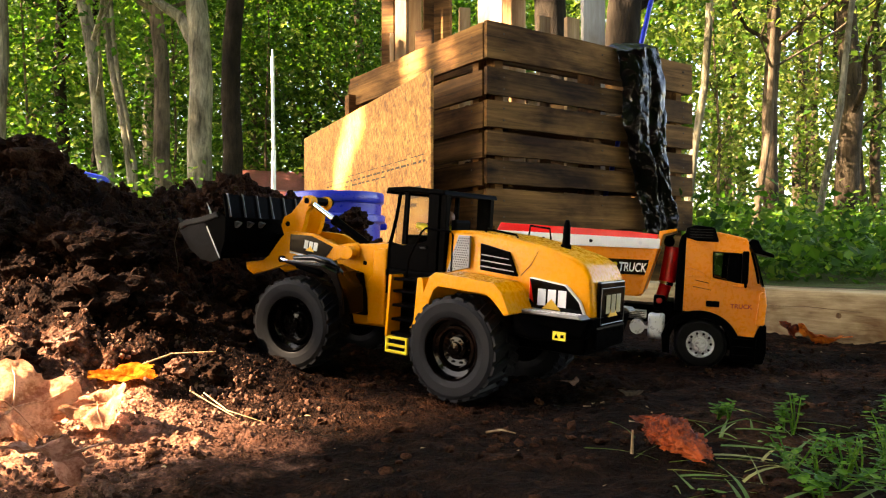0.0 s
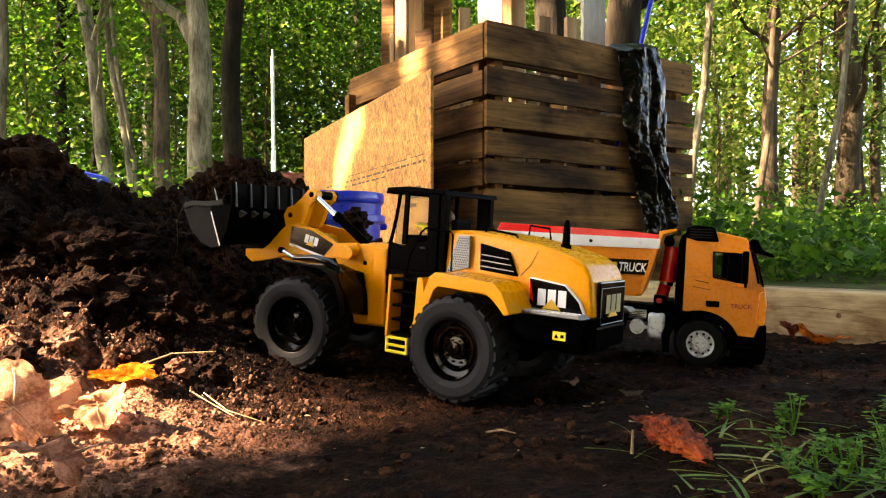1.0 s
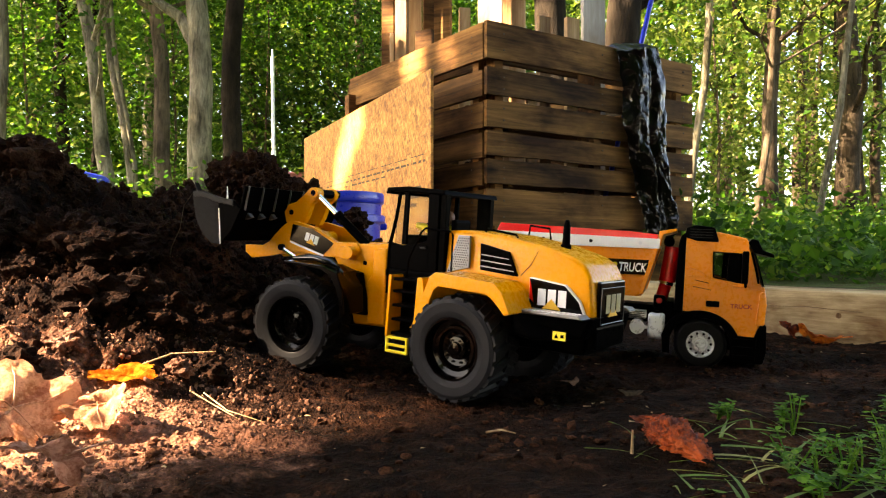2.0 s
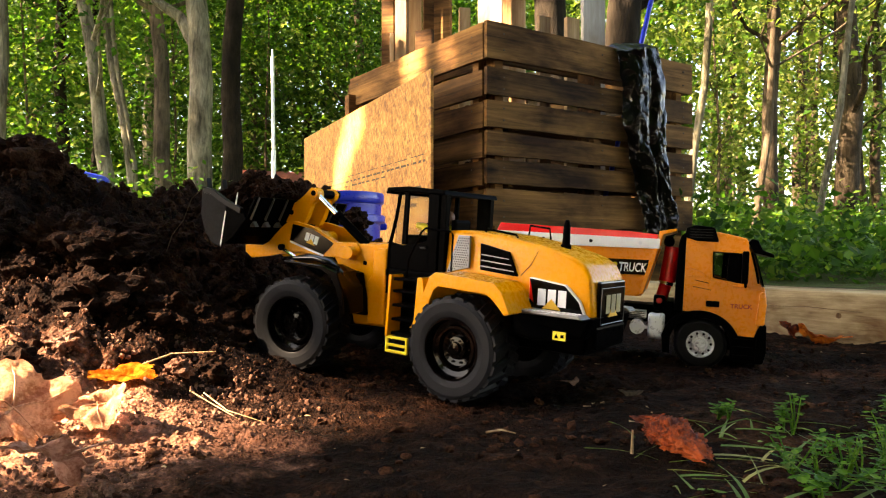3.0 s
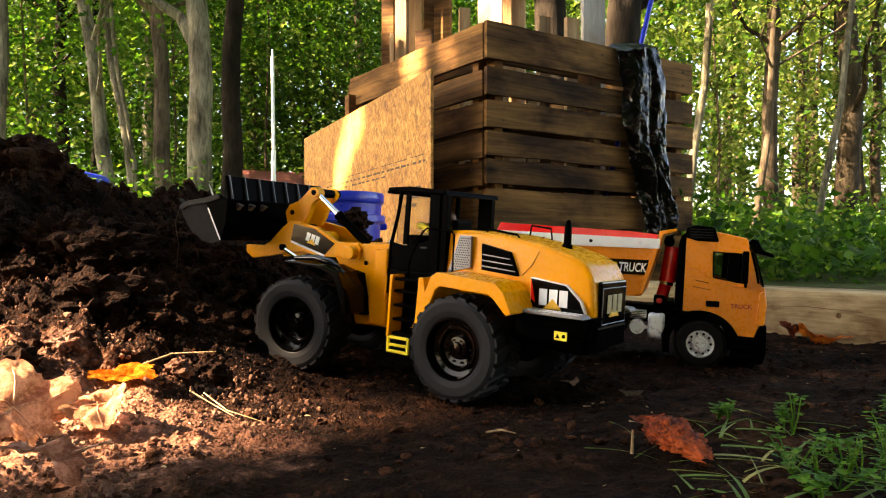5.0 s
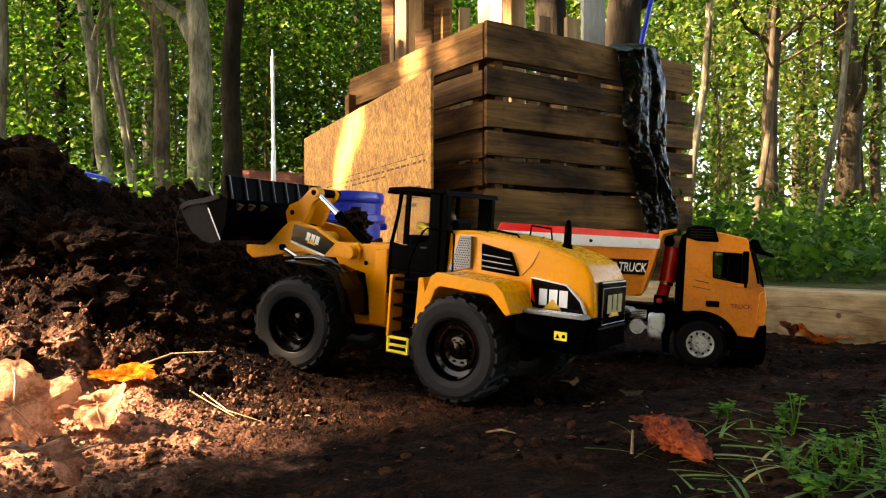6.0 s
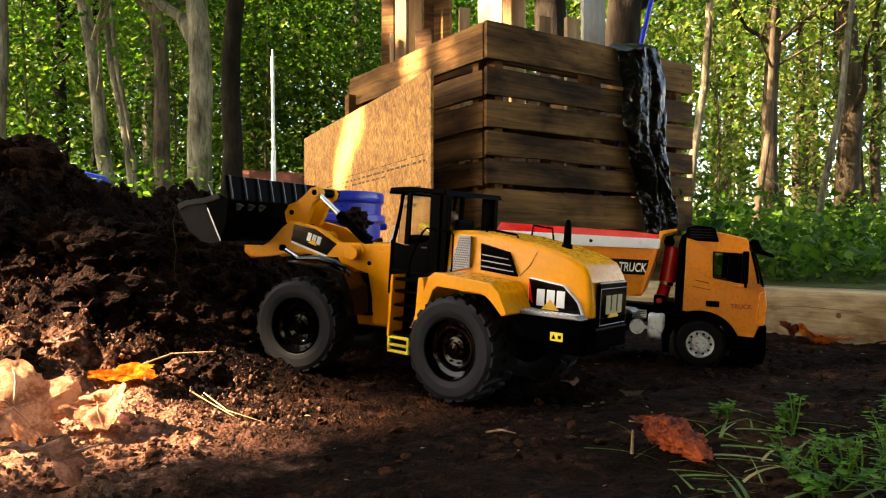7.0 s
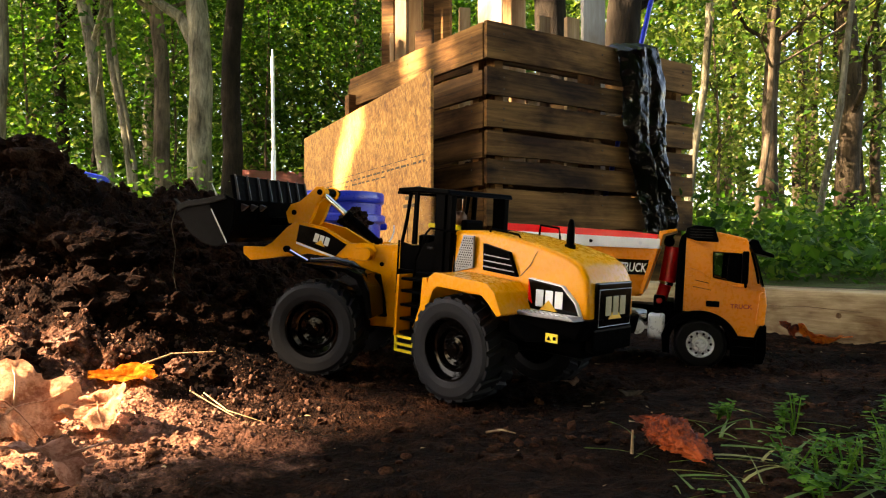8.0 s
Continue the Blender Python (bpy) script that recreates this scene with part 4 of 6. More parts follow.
def bars_mark(parent, m, w, h, plain):
    """The maker's badge as plain shapes: three pale blocks over an amber triangle."""
    for k in range(3):
        part("badge_block", box((-w / 2 + w * (k + 0.5) / 3, 0, h * 0.55), (w * 0.27, 0.0005, h * 0.8), 0.0002, 1), plain, parent).matrix_basis = m
    bm = profile([(-w * 0.30, 0), (w * 0.30, 0), (0, h * 0.5)], -0.0008, 0.0002)
    part("badge_triangle", bm, M_DKYEL, parent).matrix_basis = m


def loader_rear():
    L = LOADER
    # engine hood
    hood = [(-0.062, 0.098), (-0.062, 0.155), (-0.085, 0.1565), (-0.125, 0.1535), (-0.168, 0.1465), (-0.198, 0.1385), (-0.210, 0.132), (-0.217, 0.120), (-0.2195, 0.098), (-0.220, 0.080), (-0.165, 0.080)]
    bm = profile(hood, -0.042, 0.042, 0.0045, 3)
    for v in bm.verts:
        k = max(0, (-v.co.x - 0.17) / 0.05)
        top = max(0, (v.co.z - 0.11) / 0.045)
        v.co.y *= 1 - 0.10 * k * k - 0.12 * top
    bmesh.ops.recalc_face_normals(bm, faces=bm.faces)
    body = part("hood", bm, M_YEL, L, smooth=True)
    part("hood_seam", tube([(-0.166, 0.0372, 0.1455), (-0.158, 0.0395, 0.128), (-0.150, 0.0425, 0.118)], 0.0004, 6), M_BLK, body)
    part("hood_grip", tube([(-0.102, 0.030, 0.1555), (-0.104, 0.030, 0.1585), (-0.135, 0.0285, 0.1545), (-0.137, 0.0285, 0.1515)], 0.0011, 8), M_BLK, body, "black grab rail")
    part("hood_grip", tube([(-0.118, -0.028, 0.154), (-0.119, -0.028, 0.164), (-0.141, -0.028, 0.162), (-0.143, -0.028, 0.151)], 0.0011, 8), M_BLK, body, "black grab rail")
    part("exhaust_stack", lathe([(0, 0.024), (0.0018, 0.0235), (0.0032, 0.019), (0.0036, 0.008), (0.0038, 0.001), (0.0052, 0.0), (0.0052, -0.006), (0, -0.006)], 20), M_BLK, L, "black exhaust stack", True).matrix_basis = pose(-0.173, 0, 0.1475)
    # rear grille
    part("rear_grille", box((-0.2205, 0, 0.098), (0.004, 0.058, 0.040), 0.0015), M_BLKG, L, "glossy black rear grille panel").matrix_basis = pose(0, 0, 0, 0, 0, 0)
    part("grille_frame", tube([(-0.223, -0.027, 0.080), (-0.223, 0.027, 0.080), (-0.223, 0.027, 0.112), (-0.223, -0.027, 0.112), (-0.223, -0.027, 0.080)], 0.0004, 6), M_MESH, L)
    bars_mark(L, pose(-0.2232, 0, 0.086, 0, 0, 90), 0.036, 0.021, M_GOLD)
    part("tail_panel", box((-0.2185, 0, 0.068), (0.008, 0.066, 0.020), 0.002), M_BLK, L)

    def sides(s):
        f = lambda y: s * y
        def side_part(name, pts, y0, y1, mat, bev=0.0, label="", parent=L):
            a, b = (y0, y1) if s > 0 else (-y1, -y0)
            return part(name, profile(pts, a, b, bev), mat, parent, label)
        side_part("vent_recess", [(-0.1045, 0.1445), (-0.1055, 0.1195), (-0.1450, 0.1165), (-0.1350, 0.1385)], 0.036, 0.0424, M_BLK, 0, "dark engine vent with thin grey louvres")
        for k in range(4):
            z = 0.1215 + k * 0.0055
            x1 = -0.1425 + k * 0.0032
            side_part("louvre", [(-0.1060, z + 0.0012), (x1, z - 0.0012), (x1, z - 0.0003), (-0.1060, z + 0.0024)], 0.0405, 0.0434 - 0.0004 * k, M_MESH)
        side_part("side_grille", [(-0.0670, 0.1140), (-0.0930, 0.1205), (-0.0925, 0.1510), (-0.0790, 0.1510)], 0.040, 0.0428, M_MESH, 0.0006, "silver perforated side grille")
        for r in range(15):
            for c in range(9):
                z = 0.1160 + r * 0.0023
                x = -0.0700 - c * 0.0026 - (0.0013 if r % 2 else 0) - (z - 0.1165) * 0.10
                if -0.0915 < x < -0.0690 - (z - 0.114) * 0.30 and z > 0.1150 + max(0, -x - 0.067) * 0.27:
                    part("grille_hole", rod((x, f(0.0426), z), (x, f(0.04305), z), 0.00085, n=4), M_BLK, L)
        side_part("badge_panel", [(-0.1592, 0.1173), (-0.1598, 0.0898), (-0.2147, 0.0878), (-0.2094, 0.0999), (-0.1948, 0.1133)], 0.036, 0.0432, M_DECALW, 0.0008, "black decal panel edged in white")
        side_part("badge_face", [(-0.1600, 0.1165), (-0.1605, 0.0905), (-0.2135, 0.0885), (-0.2085, 0.0995), (-0.1945, 0.1125)], 0.036, 0.0436, M_BLKG, 0.0004)
        side_part("red_strip", [(-0.1600, 0.1165), (-0.1605, 0.0985), (-0.1650, 0.0950), (-0.1618, 0.1100)], 0.036, 0.0439, M_RED)
        bars_mark(L, pose(-0.1830, f(0.0440), 0.0905, 0, 0, 0 if s < 0 else 180), 0.030, 0.0185, M_DECALW)
        # mudguard over the rear tyre
        outer = [(-0.056, 0.062), (-0.062, 0.062), (-0.0785, 0.1120), (-0.0850, 0.1165), (-0.1470, 0.1125), (-0.1560, 0.1050), (-0.1650, 0.0870), (-0.1600, 0.0850), (-0.1500, 0.1010), (-0.1430, 0.1065), (-0.0870, 0.1095), (-0.0830, 0.1065), (-0.0690, 0.0600)]
        side_part("mudguard", outer, 0.040, 0.086, M_YEL, 0.0012, "yellow rear mudguard")
        side_part("mudguard_skirt", [(-0.060, 0.062), (-0.0785, 0.1120), (-0.0850, 0.1165), (-0.1470, 0.1125), (-0.1560, 0.1050), (-0.1650, 0.0870), (-0.1600, 0.0850), (-0.150, 0.095), (-0.142, 0.1015), (-0.0890, 0.1040), (-0.0840, 0.1000), (-0.0690, 0.0600)], 0.083, 0.087, M_YEL, 0.0008)
        # bumper
        bp = side_part("bumper", [(-0.1560, 0.0870), (-0.1570, 0.0670), (-0.1750, 0.0640), (-0.2180, 0.0680), (-0.2240, 0.0870)], 0.026, 0.066, M_BLK, 0.003, "black rear counterweight bumper")
        for v in bp.data.vertices:
            v.co.y *= 1 - max(0, -v.co.x - 0.195) * 11
        side_part("bumper_step", [(-0.160, 0.0865), (-0.160, 0.0895), (-0.218, 0.0900), (-0.222, 0.0870)], 0.046, 0.064, M_MESH, 0.0008, "silver tread plate")
        for i in range(11):
            for j in range(3):
                part("tread_stud", box((-0.1645 - i * 0.0048, f(0.0495 + j * 0.0055), 0.0899), (0.0028, 0.0012, 0.0008), 0, 1, None), M_SILV, L)
        part("warning_plate", box((-0.2030, f(0.0664), 0.0715), (0.0120, 0.0007, 0.0075), 0.0002, 1), M_LEMON, L, "small yellow warning plate")
        part("warning_mark", profile([(-0.1985, 0.0695), (-0.2025, 0.0695), (-0.2005, 0.0735)], f(0.0666), f(0.0670)), M_BLK, L)
        part("warning_mark", box((-0.2060, f(0.0668), 0.0715), (0.003, 0.0004, 0.003)), M_BLK, L)
        # steps
        for z in (0.0500, 0.0640, 0.0780, 0.0920, 0.1040):
            part("step", box((-0.034, f(0.056), z), (0.030, 0.020, 0.0028), 0.0008, 1), M_BLK, L)
        side_part("ladder_side", [(-0.0145, 0.108), (-0.0180, 0.108), (-0.0160, 0.046), (-0.0125, 0.046)], 0.046, 0.067, M_YEL, 0.0008)
        side_part("ladder_side", [(-0.0500, 0.108), (-0.0560, 0.108), (-0.0620, 0.075), (-0.0510, 0.046), (-0.0470, 0.046)], 0.046, 0.067, M_YEL, 0.0008)
        part("ladder_back", box((-0.033, f(0.046), 0.077), (0.034, 0.003, 0.060), 0.0008), M_BLK, L)
        for z in (0.0455, 0.0380, 0.0315):
            part("yellow_rung", box((-0.0265, f(0.064), z), (0.026, 0.003, 0.0028), 0.0006, 1), M_LEMON, L, "bright yellow bottom rung")
        for x in (-0.0140, -0.0390):
            part("yellow_rung", box((x, f(0.064), 0.0385), (0.0030, 0.003, 0.0165), 0.0006, 1), M_LEMON, L)
        part("handrail", tube([(-0.0050, f(0.058), 0.088), (-0.0060, f(0.058), 0.1420)], 0.0011, 8), M_BLK, L)
        part("handrail", tube([(-0.0310, f(0.060), 0.1060), (-0.0330, f(0.060), 0.1250), (-0.0470, f(0.060), 0.1520), (-0.0520, f(0.060), 0.1560), (-0.0800, f(0.058), 0.1540), (-0.0830, f(0.058), 0.1510), (-0.0830, f(0.058), 0.1120)], 0.0011, 8), M_BLK, L)

    both(sides)
    # chassis under hood and cab
    part("rear_chassis", box((-0.110, 0, 0.070), (0.200, 0.060, 0.040), 0.004), M_BLK, L)
    part("rear_axle", rod((-HALF_R, -0.05, RT), (-HALF_R, 0.05, RT), 0.012, n=20), M_BLK, L)
    part("hinge_column", rod((0.004, 0, 0.040), (0.004, 0, 0.100), 0.013, n=20), M_BLK, L)
    # cab
    part("cab_floor", box((-0.030, 0, 0.108), (0.072, 0.096, 0.008), 0.002), M_BLK, L)
    part("cab_back", box((-0.0615, 0, 0.132), (0.006, 0.080, 0.046), 0.001), M_BLK, L)
    roof = profile([(0.0080, 0.1915), (0.0070, 0.1955), (-0.0200, 0.1970), (-0.0640, 0.1940), (-0.0660, 0.1890), (-0.0300, 0.1905)], -0.050, 0.050, 0.0015, 2)
    part("roof", roof, M_BLK, L, "black overhanging cab roof")
    part("roof_lip", box((0.0050, 0, 0.1905), (0.007, 0.100, 0.003), 0.001), M_BLK, L)

    def cab_side(s):
        y = s * 0.045
        part("cab_pillar", tube([(0.0025, y, 0.112), (0.0030, y, 0.140), (-0.0030, y, 0.165), (-0.0075, y, 0.193)], 0.0019, 8), M_BLK, L)
        part("cab_pillar", profile([(-0.0450, 0.112), (-0.0570, 0.112), (-0.0570, 0.193), (-0.0440, 0.193)], y - 0.002, y + 0.002, 0.0006), M_BLK, L)
        part("cab_pillar", profile([(-0.0120, 0.138), (-0.0180, 0.138), (-0.0190, 0.193), (-0.0140, 0.193)], y - 0.0015, y + 0.0015, 0.0006), M_BLK, L)
        part("cab_pillar", profile([(-0.0575, 0.112), (-0.0645, 0.112), (-0.0645, 0.193), (-0.0575, 0.193)], y * 0.92 - 0.0035, y * 0.92 + 0.0035, 0.0006), M_BLK, L)
        door = profile([(0.0020, 0.112), (0.0030, 0.140), (-0.0120, 0.137), (-0.0240, 0.138), (-0.0400, 0.142), (-0.0480, 0.146), (-0.0500, 0.112)], y - 0.0012, y + 0.0012, 0.0005)
        part("cab_door", door, M_BLK, L)
        part("door_handle", box((-0.040, y + s * 0.002, 0.136), (0.008, 0.002, 0.002), 0.0005), M_GREY, L)

    both(cab_side)
    part("windscreen", box((-0.001, 0, 0.165), (0.0008, 0.084, 0.052), 0, 1, None), M_WINDOW, L).matrix_basis = pose(0, 0, 0, 0, 0, 0)
    part("console", box((-0.008, 0, 0.130), (0.016, 0.05, 0.036), 0.003), M_BLK, L)
    bm = lathe([(0.0085, -0.001), (0.0098, 0), (0.0085, 0.001), (0.0074, 0)], 20)
    part("steering_wheel", bm, M_BLK, L, "", True).matrix_basis = pose(-0.0185, 0, 0.156, 0, -30, 0)
    part("steering_column", tube([(-0.010, 0, 0.140), (-0.018, 0, 0.156)], 0.0014, 8), M_BLK, L)
    part("seat", box((-0.040, 0, 0.130), (0.024, 0.030, 0.010), 0.003), M_BLK, L)
    part("seat_back", box((-0.053, 0, 0.148), (0.006, 0.030, 0.036), 0.003), M_BLK, L)
    # the little plastic driver, one plain shape
    fig = bmesh.new()
    add_tube(fig, [(-0.043, 0, 0.134), (-0.044, 0, 0.146), (-0.0445, 0, 0.158), (-0.0445, 0, 0.164)], [0.010, 0.0115, 0.011, 0.005], 14)
    for s in (1, -1):
        add_tube(fig, [(-0.0445, s * 0.011, 0.159), (-0.037, s * 0.016, 0.157), (-0.0260, s * 0.016, 0.162), (-0.0170, s * 0.014, 0.163)], [0.0046, 0.0044, 0.0040, 0.0034], 10)
        add_tube(fig, [(-0.042, s * 0.006, 0.136), (-0.026, s * 0.007, 0.139), (-0.022, s * 0.007, 0.120)], [0.0055, 0.005, 0.004], 10)
    bmesh.ops.create_icosphere(fig, subdivisions=2, radius=0.0080, matrix=pose(-0.0445, 0, 0.172))
    for v in fig.verts:
        v.co += Vector((0.006, 0.004, -0.005))
    ob = part("driver_figure", fig, M_LEMON, L, "small yellow plastic driver doll", True)
    ob.data.materials.append(M_SKIN)
    for p in ob.data.polygons:
        z = sum(ob.data.vertices[i].co.z for i in p.vertices) / len(p.vertices)
        if z > 0.160:
            p.material_index = 1


loader_rear()


def front_part(ob):
    FRONT.append((ob, ob.matrix_basis.copy()))
    return ob


def loader_front():
    L = LOADER
    # tower
    tower = [(0.0190, 0.0480), (0.0590, 0.0480), (0.0680, 0.0900), (0.0880, 0.1180), (0.0830, 0.1300), (0.0540, 0.1350), (0.0180, 0.1370), (0.0160, 0.1000)]
    bm = profile(tower, -0.031, 0.031, 0.0025, 3)
    t = front_part(part("front_frame", bm, M_YEL, L, "yellow front frame tower"))
    part("tower_bulge", profile([(0.018, 0.050), (0.040, 0.050), (0.042, 0.095), (0.036, 0.104), (0.036, 0.130), (0.019, 0.1325)], -0.036, 0.036, 0.003, 3), M_YEL, t)
    for s in (1, -1):
        part("pivot_boss", rod((0.0640, s * 0.030, 0.1245), (0.0640, s * 0.043, 0.1245), 0.0072, 0.0066, 24), M_YEL, t)
        part("pivot_block", box((0.070, s * 0.034, 0.1240), (0.014, 0.010, 0.013), 0.0015), M_YEL, t)
        part("tower_hole", rod((0.048, s * 0.0305, 0.1145), (0.048, s * 0.0318, 0.1145), 0.0024, n=16), M_BLK, t)
        part("tower_bolt", rod((0.0560, s * 0.030, 0.0720), (0.0560, s * 0.0340, 0.0720), 0.003, n=12), M_YEL, t)
        # mudguard bracket and lamp stalk
        gp = [(0.1180, 0.1140), (0.0700, 0.1120), (0.0520, 0.1060), (0.0440, 0.0900), (0.0400, 0.0640), (0.0450, 0.0620), (0.0520, 0.0880), (0.0590, 0.1010), (0.0730, 0.1075), (0.1170, 0.1110)]
        a, b = (0.040, 0.080) if s > 0 else (-0.080, -0.040)
        part("front_mudguard", profile(gp, a, b, 0.001), M_BLKG, t, "glossy black front mudguard")
        part("mudguard_web", profile([(0.075, 0.110), (0.048, 0.104), (0.038, 0.060), (0.060, 0.060), (0.066, 0.095)], s * 0.032, s * 0.042, 0.001), M_BLK, t)
        part("guard_arm", tube([(0.112, s * 0.070, 0.1165), (0.086, s * 0.070, 0.1185), (0.066, s * 0.070, 0.1150), (0.053, s * 0.068, 0.1040), (0.048, s * 0.066, 0.0860), (0.047, s * 0.064, 0.0680)], [0.0022, 0.0034, 0.0038, 0.0036, 0.0030, 0.0020], 12), M_GLOSS, t, "glossy black curved mudguard arm", True)
        part("mudguard_bracket", tube([(0.066, s * 0.078, 0.1150), (0.050, s * 0.078, 0.1110), (0.054, s * 0.074, 0.101)], 0.0014, 8), M_BLK, t)
    part("front_axle", rod((HALF_F, -0.05, RT), (HALF_F, 0.05, RT), 0.011, n=20), M_BLK, t)
    part("front_chassis", box((0.080, 0, 0.062), (0.090, 0.050, 0.034), 0.004), M_BLK, t)
    part("hose", tube([(0.020, 0.010, 0.120), (0.008, 0.012, 0.112), (-0.002, 0.012, 0.115)], 0.0018, 8), M_BLK, t)


loader_front()

# lift arm: its shape is given as it stands at the clip's start, about its pivot
arm_out = [(0.0560, 0.1180), (0.0640, 0.1185), (0.0980, 0.1125), (0.1300, 0.1110), (0.1560, 0.1035), (0.1720, 0.0975), (0.1960, 0.0905), (0.2060, 0.0960), (0.2075, 0.1040), (0.1960, 0.1060), (0.1830, 0.1080), (0.1750, 0.1140), (0.1600, 0.1340),
           (0.1530, 0.1410), (0.1440, 0.1435), (0.1160, 0.1420), (0.0850, 0.1310), (0.0600, 0.1360), (0.0540, 0.1300)]


def rel(pts, o):
    if o is BUCKET_PIN:
        return [((x - 0.197) * 0.92 + 0.189 - o[0], z - o[1]) for x, z in pts]
    return [(x - o[0], z - o[1]) for x, z in pts]


ARM = part("lift_arm", profile(rel(arm_out, PIVOT), 0.026, 0.033, 0.001, 2), M_YEL, LOADER, "yellow lift arm with black decal")
part("arm_plate", profile(rel(arm_out, PIVOT), -0.033, -0.026, 0.001, 2), M_YEL, ARM)
part("arm_cross", rod((0.070, -0.027, -0.002), (0.070, 0.027, -0.002), 0.009, n=20), M_YEL, ARM)
for s in (1, -1):
    a, b = (0.0326, 0.0336) if s > 0 else (-0.0336, -0.0326)
    part("arm_decal", profile(rel([(0.1455, 0.1400), (0.1460, 0.1215), (0.0985, 0.1145), (0.0880, 0.1290), (0.1170, 0.1395)], PIVOT), a, b), M_BLKG, ARM)
    part("arm_stripe", profile(rel([(0.1455, 0.1210), (0.1455, 0.1190), (0.0990, 0.1122), (0.0985, 0.1142)], PIVOT), a, b), M_DECALW, ARM)
    bars_mark(ARM, pose(0.1180 - PIVOT[0], s * 0.0338, 0.1225 - PIVOT[1], 0, 8 if s > 0 else -8, 180 if s > 0 else 0), 0.019, 0.0115, M_DECALW)
    part("pin_head", rod((0.1545 - PIVOT[0], s * 0.033, 0.1115 - PIVOT[1]), (0.1545 - PIVOT[0], s * 0.0375, 0.1115 - PIVOT[1]), 0.0036, n=16), M_BLK, ARM)
    part("arm_web", profile(rel([(0.150, 0.138), (0.166, 0.128), (0.170, 0.118), (0.160, 0.108), (0.150, 0.115)], PIVOT), s * 0.018, s * 0.026, 0.0008), M_YEL, ARM)

# rocker lever over the arm, with the long curl cylinder
ROCKER_PIN = (0.1540, 0.1390)
rocker_out = [(0.1700, 0.1490), (0.1660, 0.1590), (0.1560, 0.1640), (0.1480, 0.1730), (0.1400, 0.1835), (0.1325, 0.1850), (0.1270, 0.1800), (0.1280, 0.1730), (0.1350, 0.1660), (0.1380, 0.1500), (0.1420, 0.1400), (0.1650, 0.1380)]
ROCKER = part("rocker_lever", profile(rel(rocker_out, ROCKER_PIN), 0.012, 0.020, 0.001, 2), M_YEL, LOADER, "yellow rocker lever")
part("lever_plate", profile(rel(rocker_out, ROCKER_PIN), -0.020, -0.012, 0.001, 2), M_YEL, ROCKER)
part("lever_boss", rod((-0.0212, 0.011, 0.0395), (-0.0212, 0.0235, 0.0395), 0.0058, n=20), M_YEL, ROCKER)
part("lever_pin", rod((-0.0212, 0.022, 0.0395), (-0.0212, 0.0240, 0.0395), 0.0032, n=16), M_BLK, ROCKER)
part("lever_pin", rod((0.0060, 0.018, 0.0120), (0.0060, 0.0207, 0.0120), 0.0030, n=16), M_BLK, ROCKER)
part("lever_spacer", rod((-0.0212, -0.024, 0.0395), (-0.0212, 0.011, 0.0395), 0.0050, n=16), M_BLK, ROCKER)
CYL_FOOT = (0.0560, 0.1340)
CYL_LEN = 0.082
CYL = part("curl_cylinder", tube([(0, 0, 0), (0.048, 0, 0)], 0.0048, 14), M_BLK, LOADER, "black cylinder with chrome rod")
part("cylinder_collar", rod((0.044, 0, 0), (0.050, 0, 0), 0.0058, n=16), M_BLK, CYL)
part("piston_rod", rod((0.049, 0, 0), (CYL_LEN, 0, 0), 0.0030, n=14), M_CHR, CYL, "bright chrome piston rod")
LIFTS = []
for s in (1, -1):
    c = part("lift_cylinder", tube([(0, 0, 0), (0.034, 0, 0)], 0.0036, 12), M_BLK, LOADER, "black lift cylinder with chrome rod")
    part("piston_rod", rod((0.034, 0, 0), (0.058, 0, 0), 0.0022, n=12), M_CHR, c, "bright chrome piston rod")
    LIFTS.append((c, s * 0.036))

# bucket, as it stands at the start, about its pin
BW = 0.089
M_RIB = paint("worn_grey_edge", (0.06, 0.06, 0.06), 0.35, 0.1, 0, 60)
shell_in = [(0.2660, 0.1400), (0.2480, 0.1215), (0.2260, 0.1115), (0.2120, 0.1095), (0.2020, 0.1150), (0.1985, 0.1300), (0.1970, 0.1550), (0.2035, 0.1805)]
bm = bmesh.new()
th = 0.0022
out = []
for i, (x, z) in enumerate(shell_in):
    a, b = shell_in[max(0, i - 1)], shell_in[min(len(shell_in) - 1, i + 1)]
    d = Vector((b[0] - a[0], b[1] - a[1])).normalized()
    out.append((x + d.y * th * (1), z - d.x * th))
ring = shell_in + [(x, z) for x, z in out[::-1]]
BUCKET = part("bucket", profile(rel(ring, BUCKET_PIN), -BW, BW), M_BLK, LOADER, "black loader bucket with worn grey sides")
side_out = [(0.2690, 0.1400), (0.2500, 0.1180), (0.2320, 0.1080), (0.2150, 0.1055), (0.2030, 0.1100), (0.2250, 0.1440), (0.2300, 0.1540), (0.2560, 0.1500)]
side_back = [(0.2030, 0.1100), (0.1965, 0.1300), (0.1960, 0.1560), (0.2090, 0.1600), (0.2300, 0.1540), (0.2250, 0.1440)]
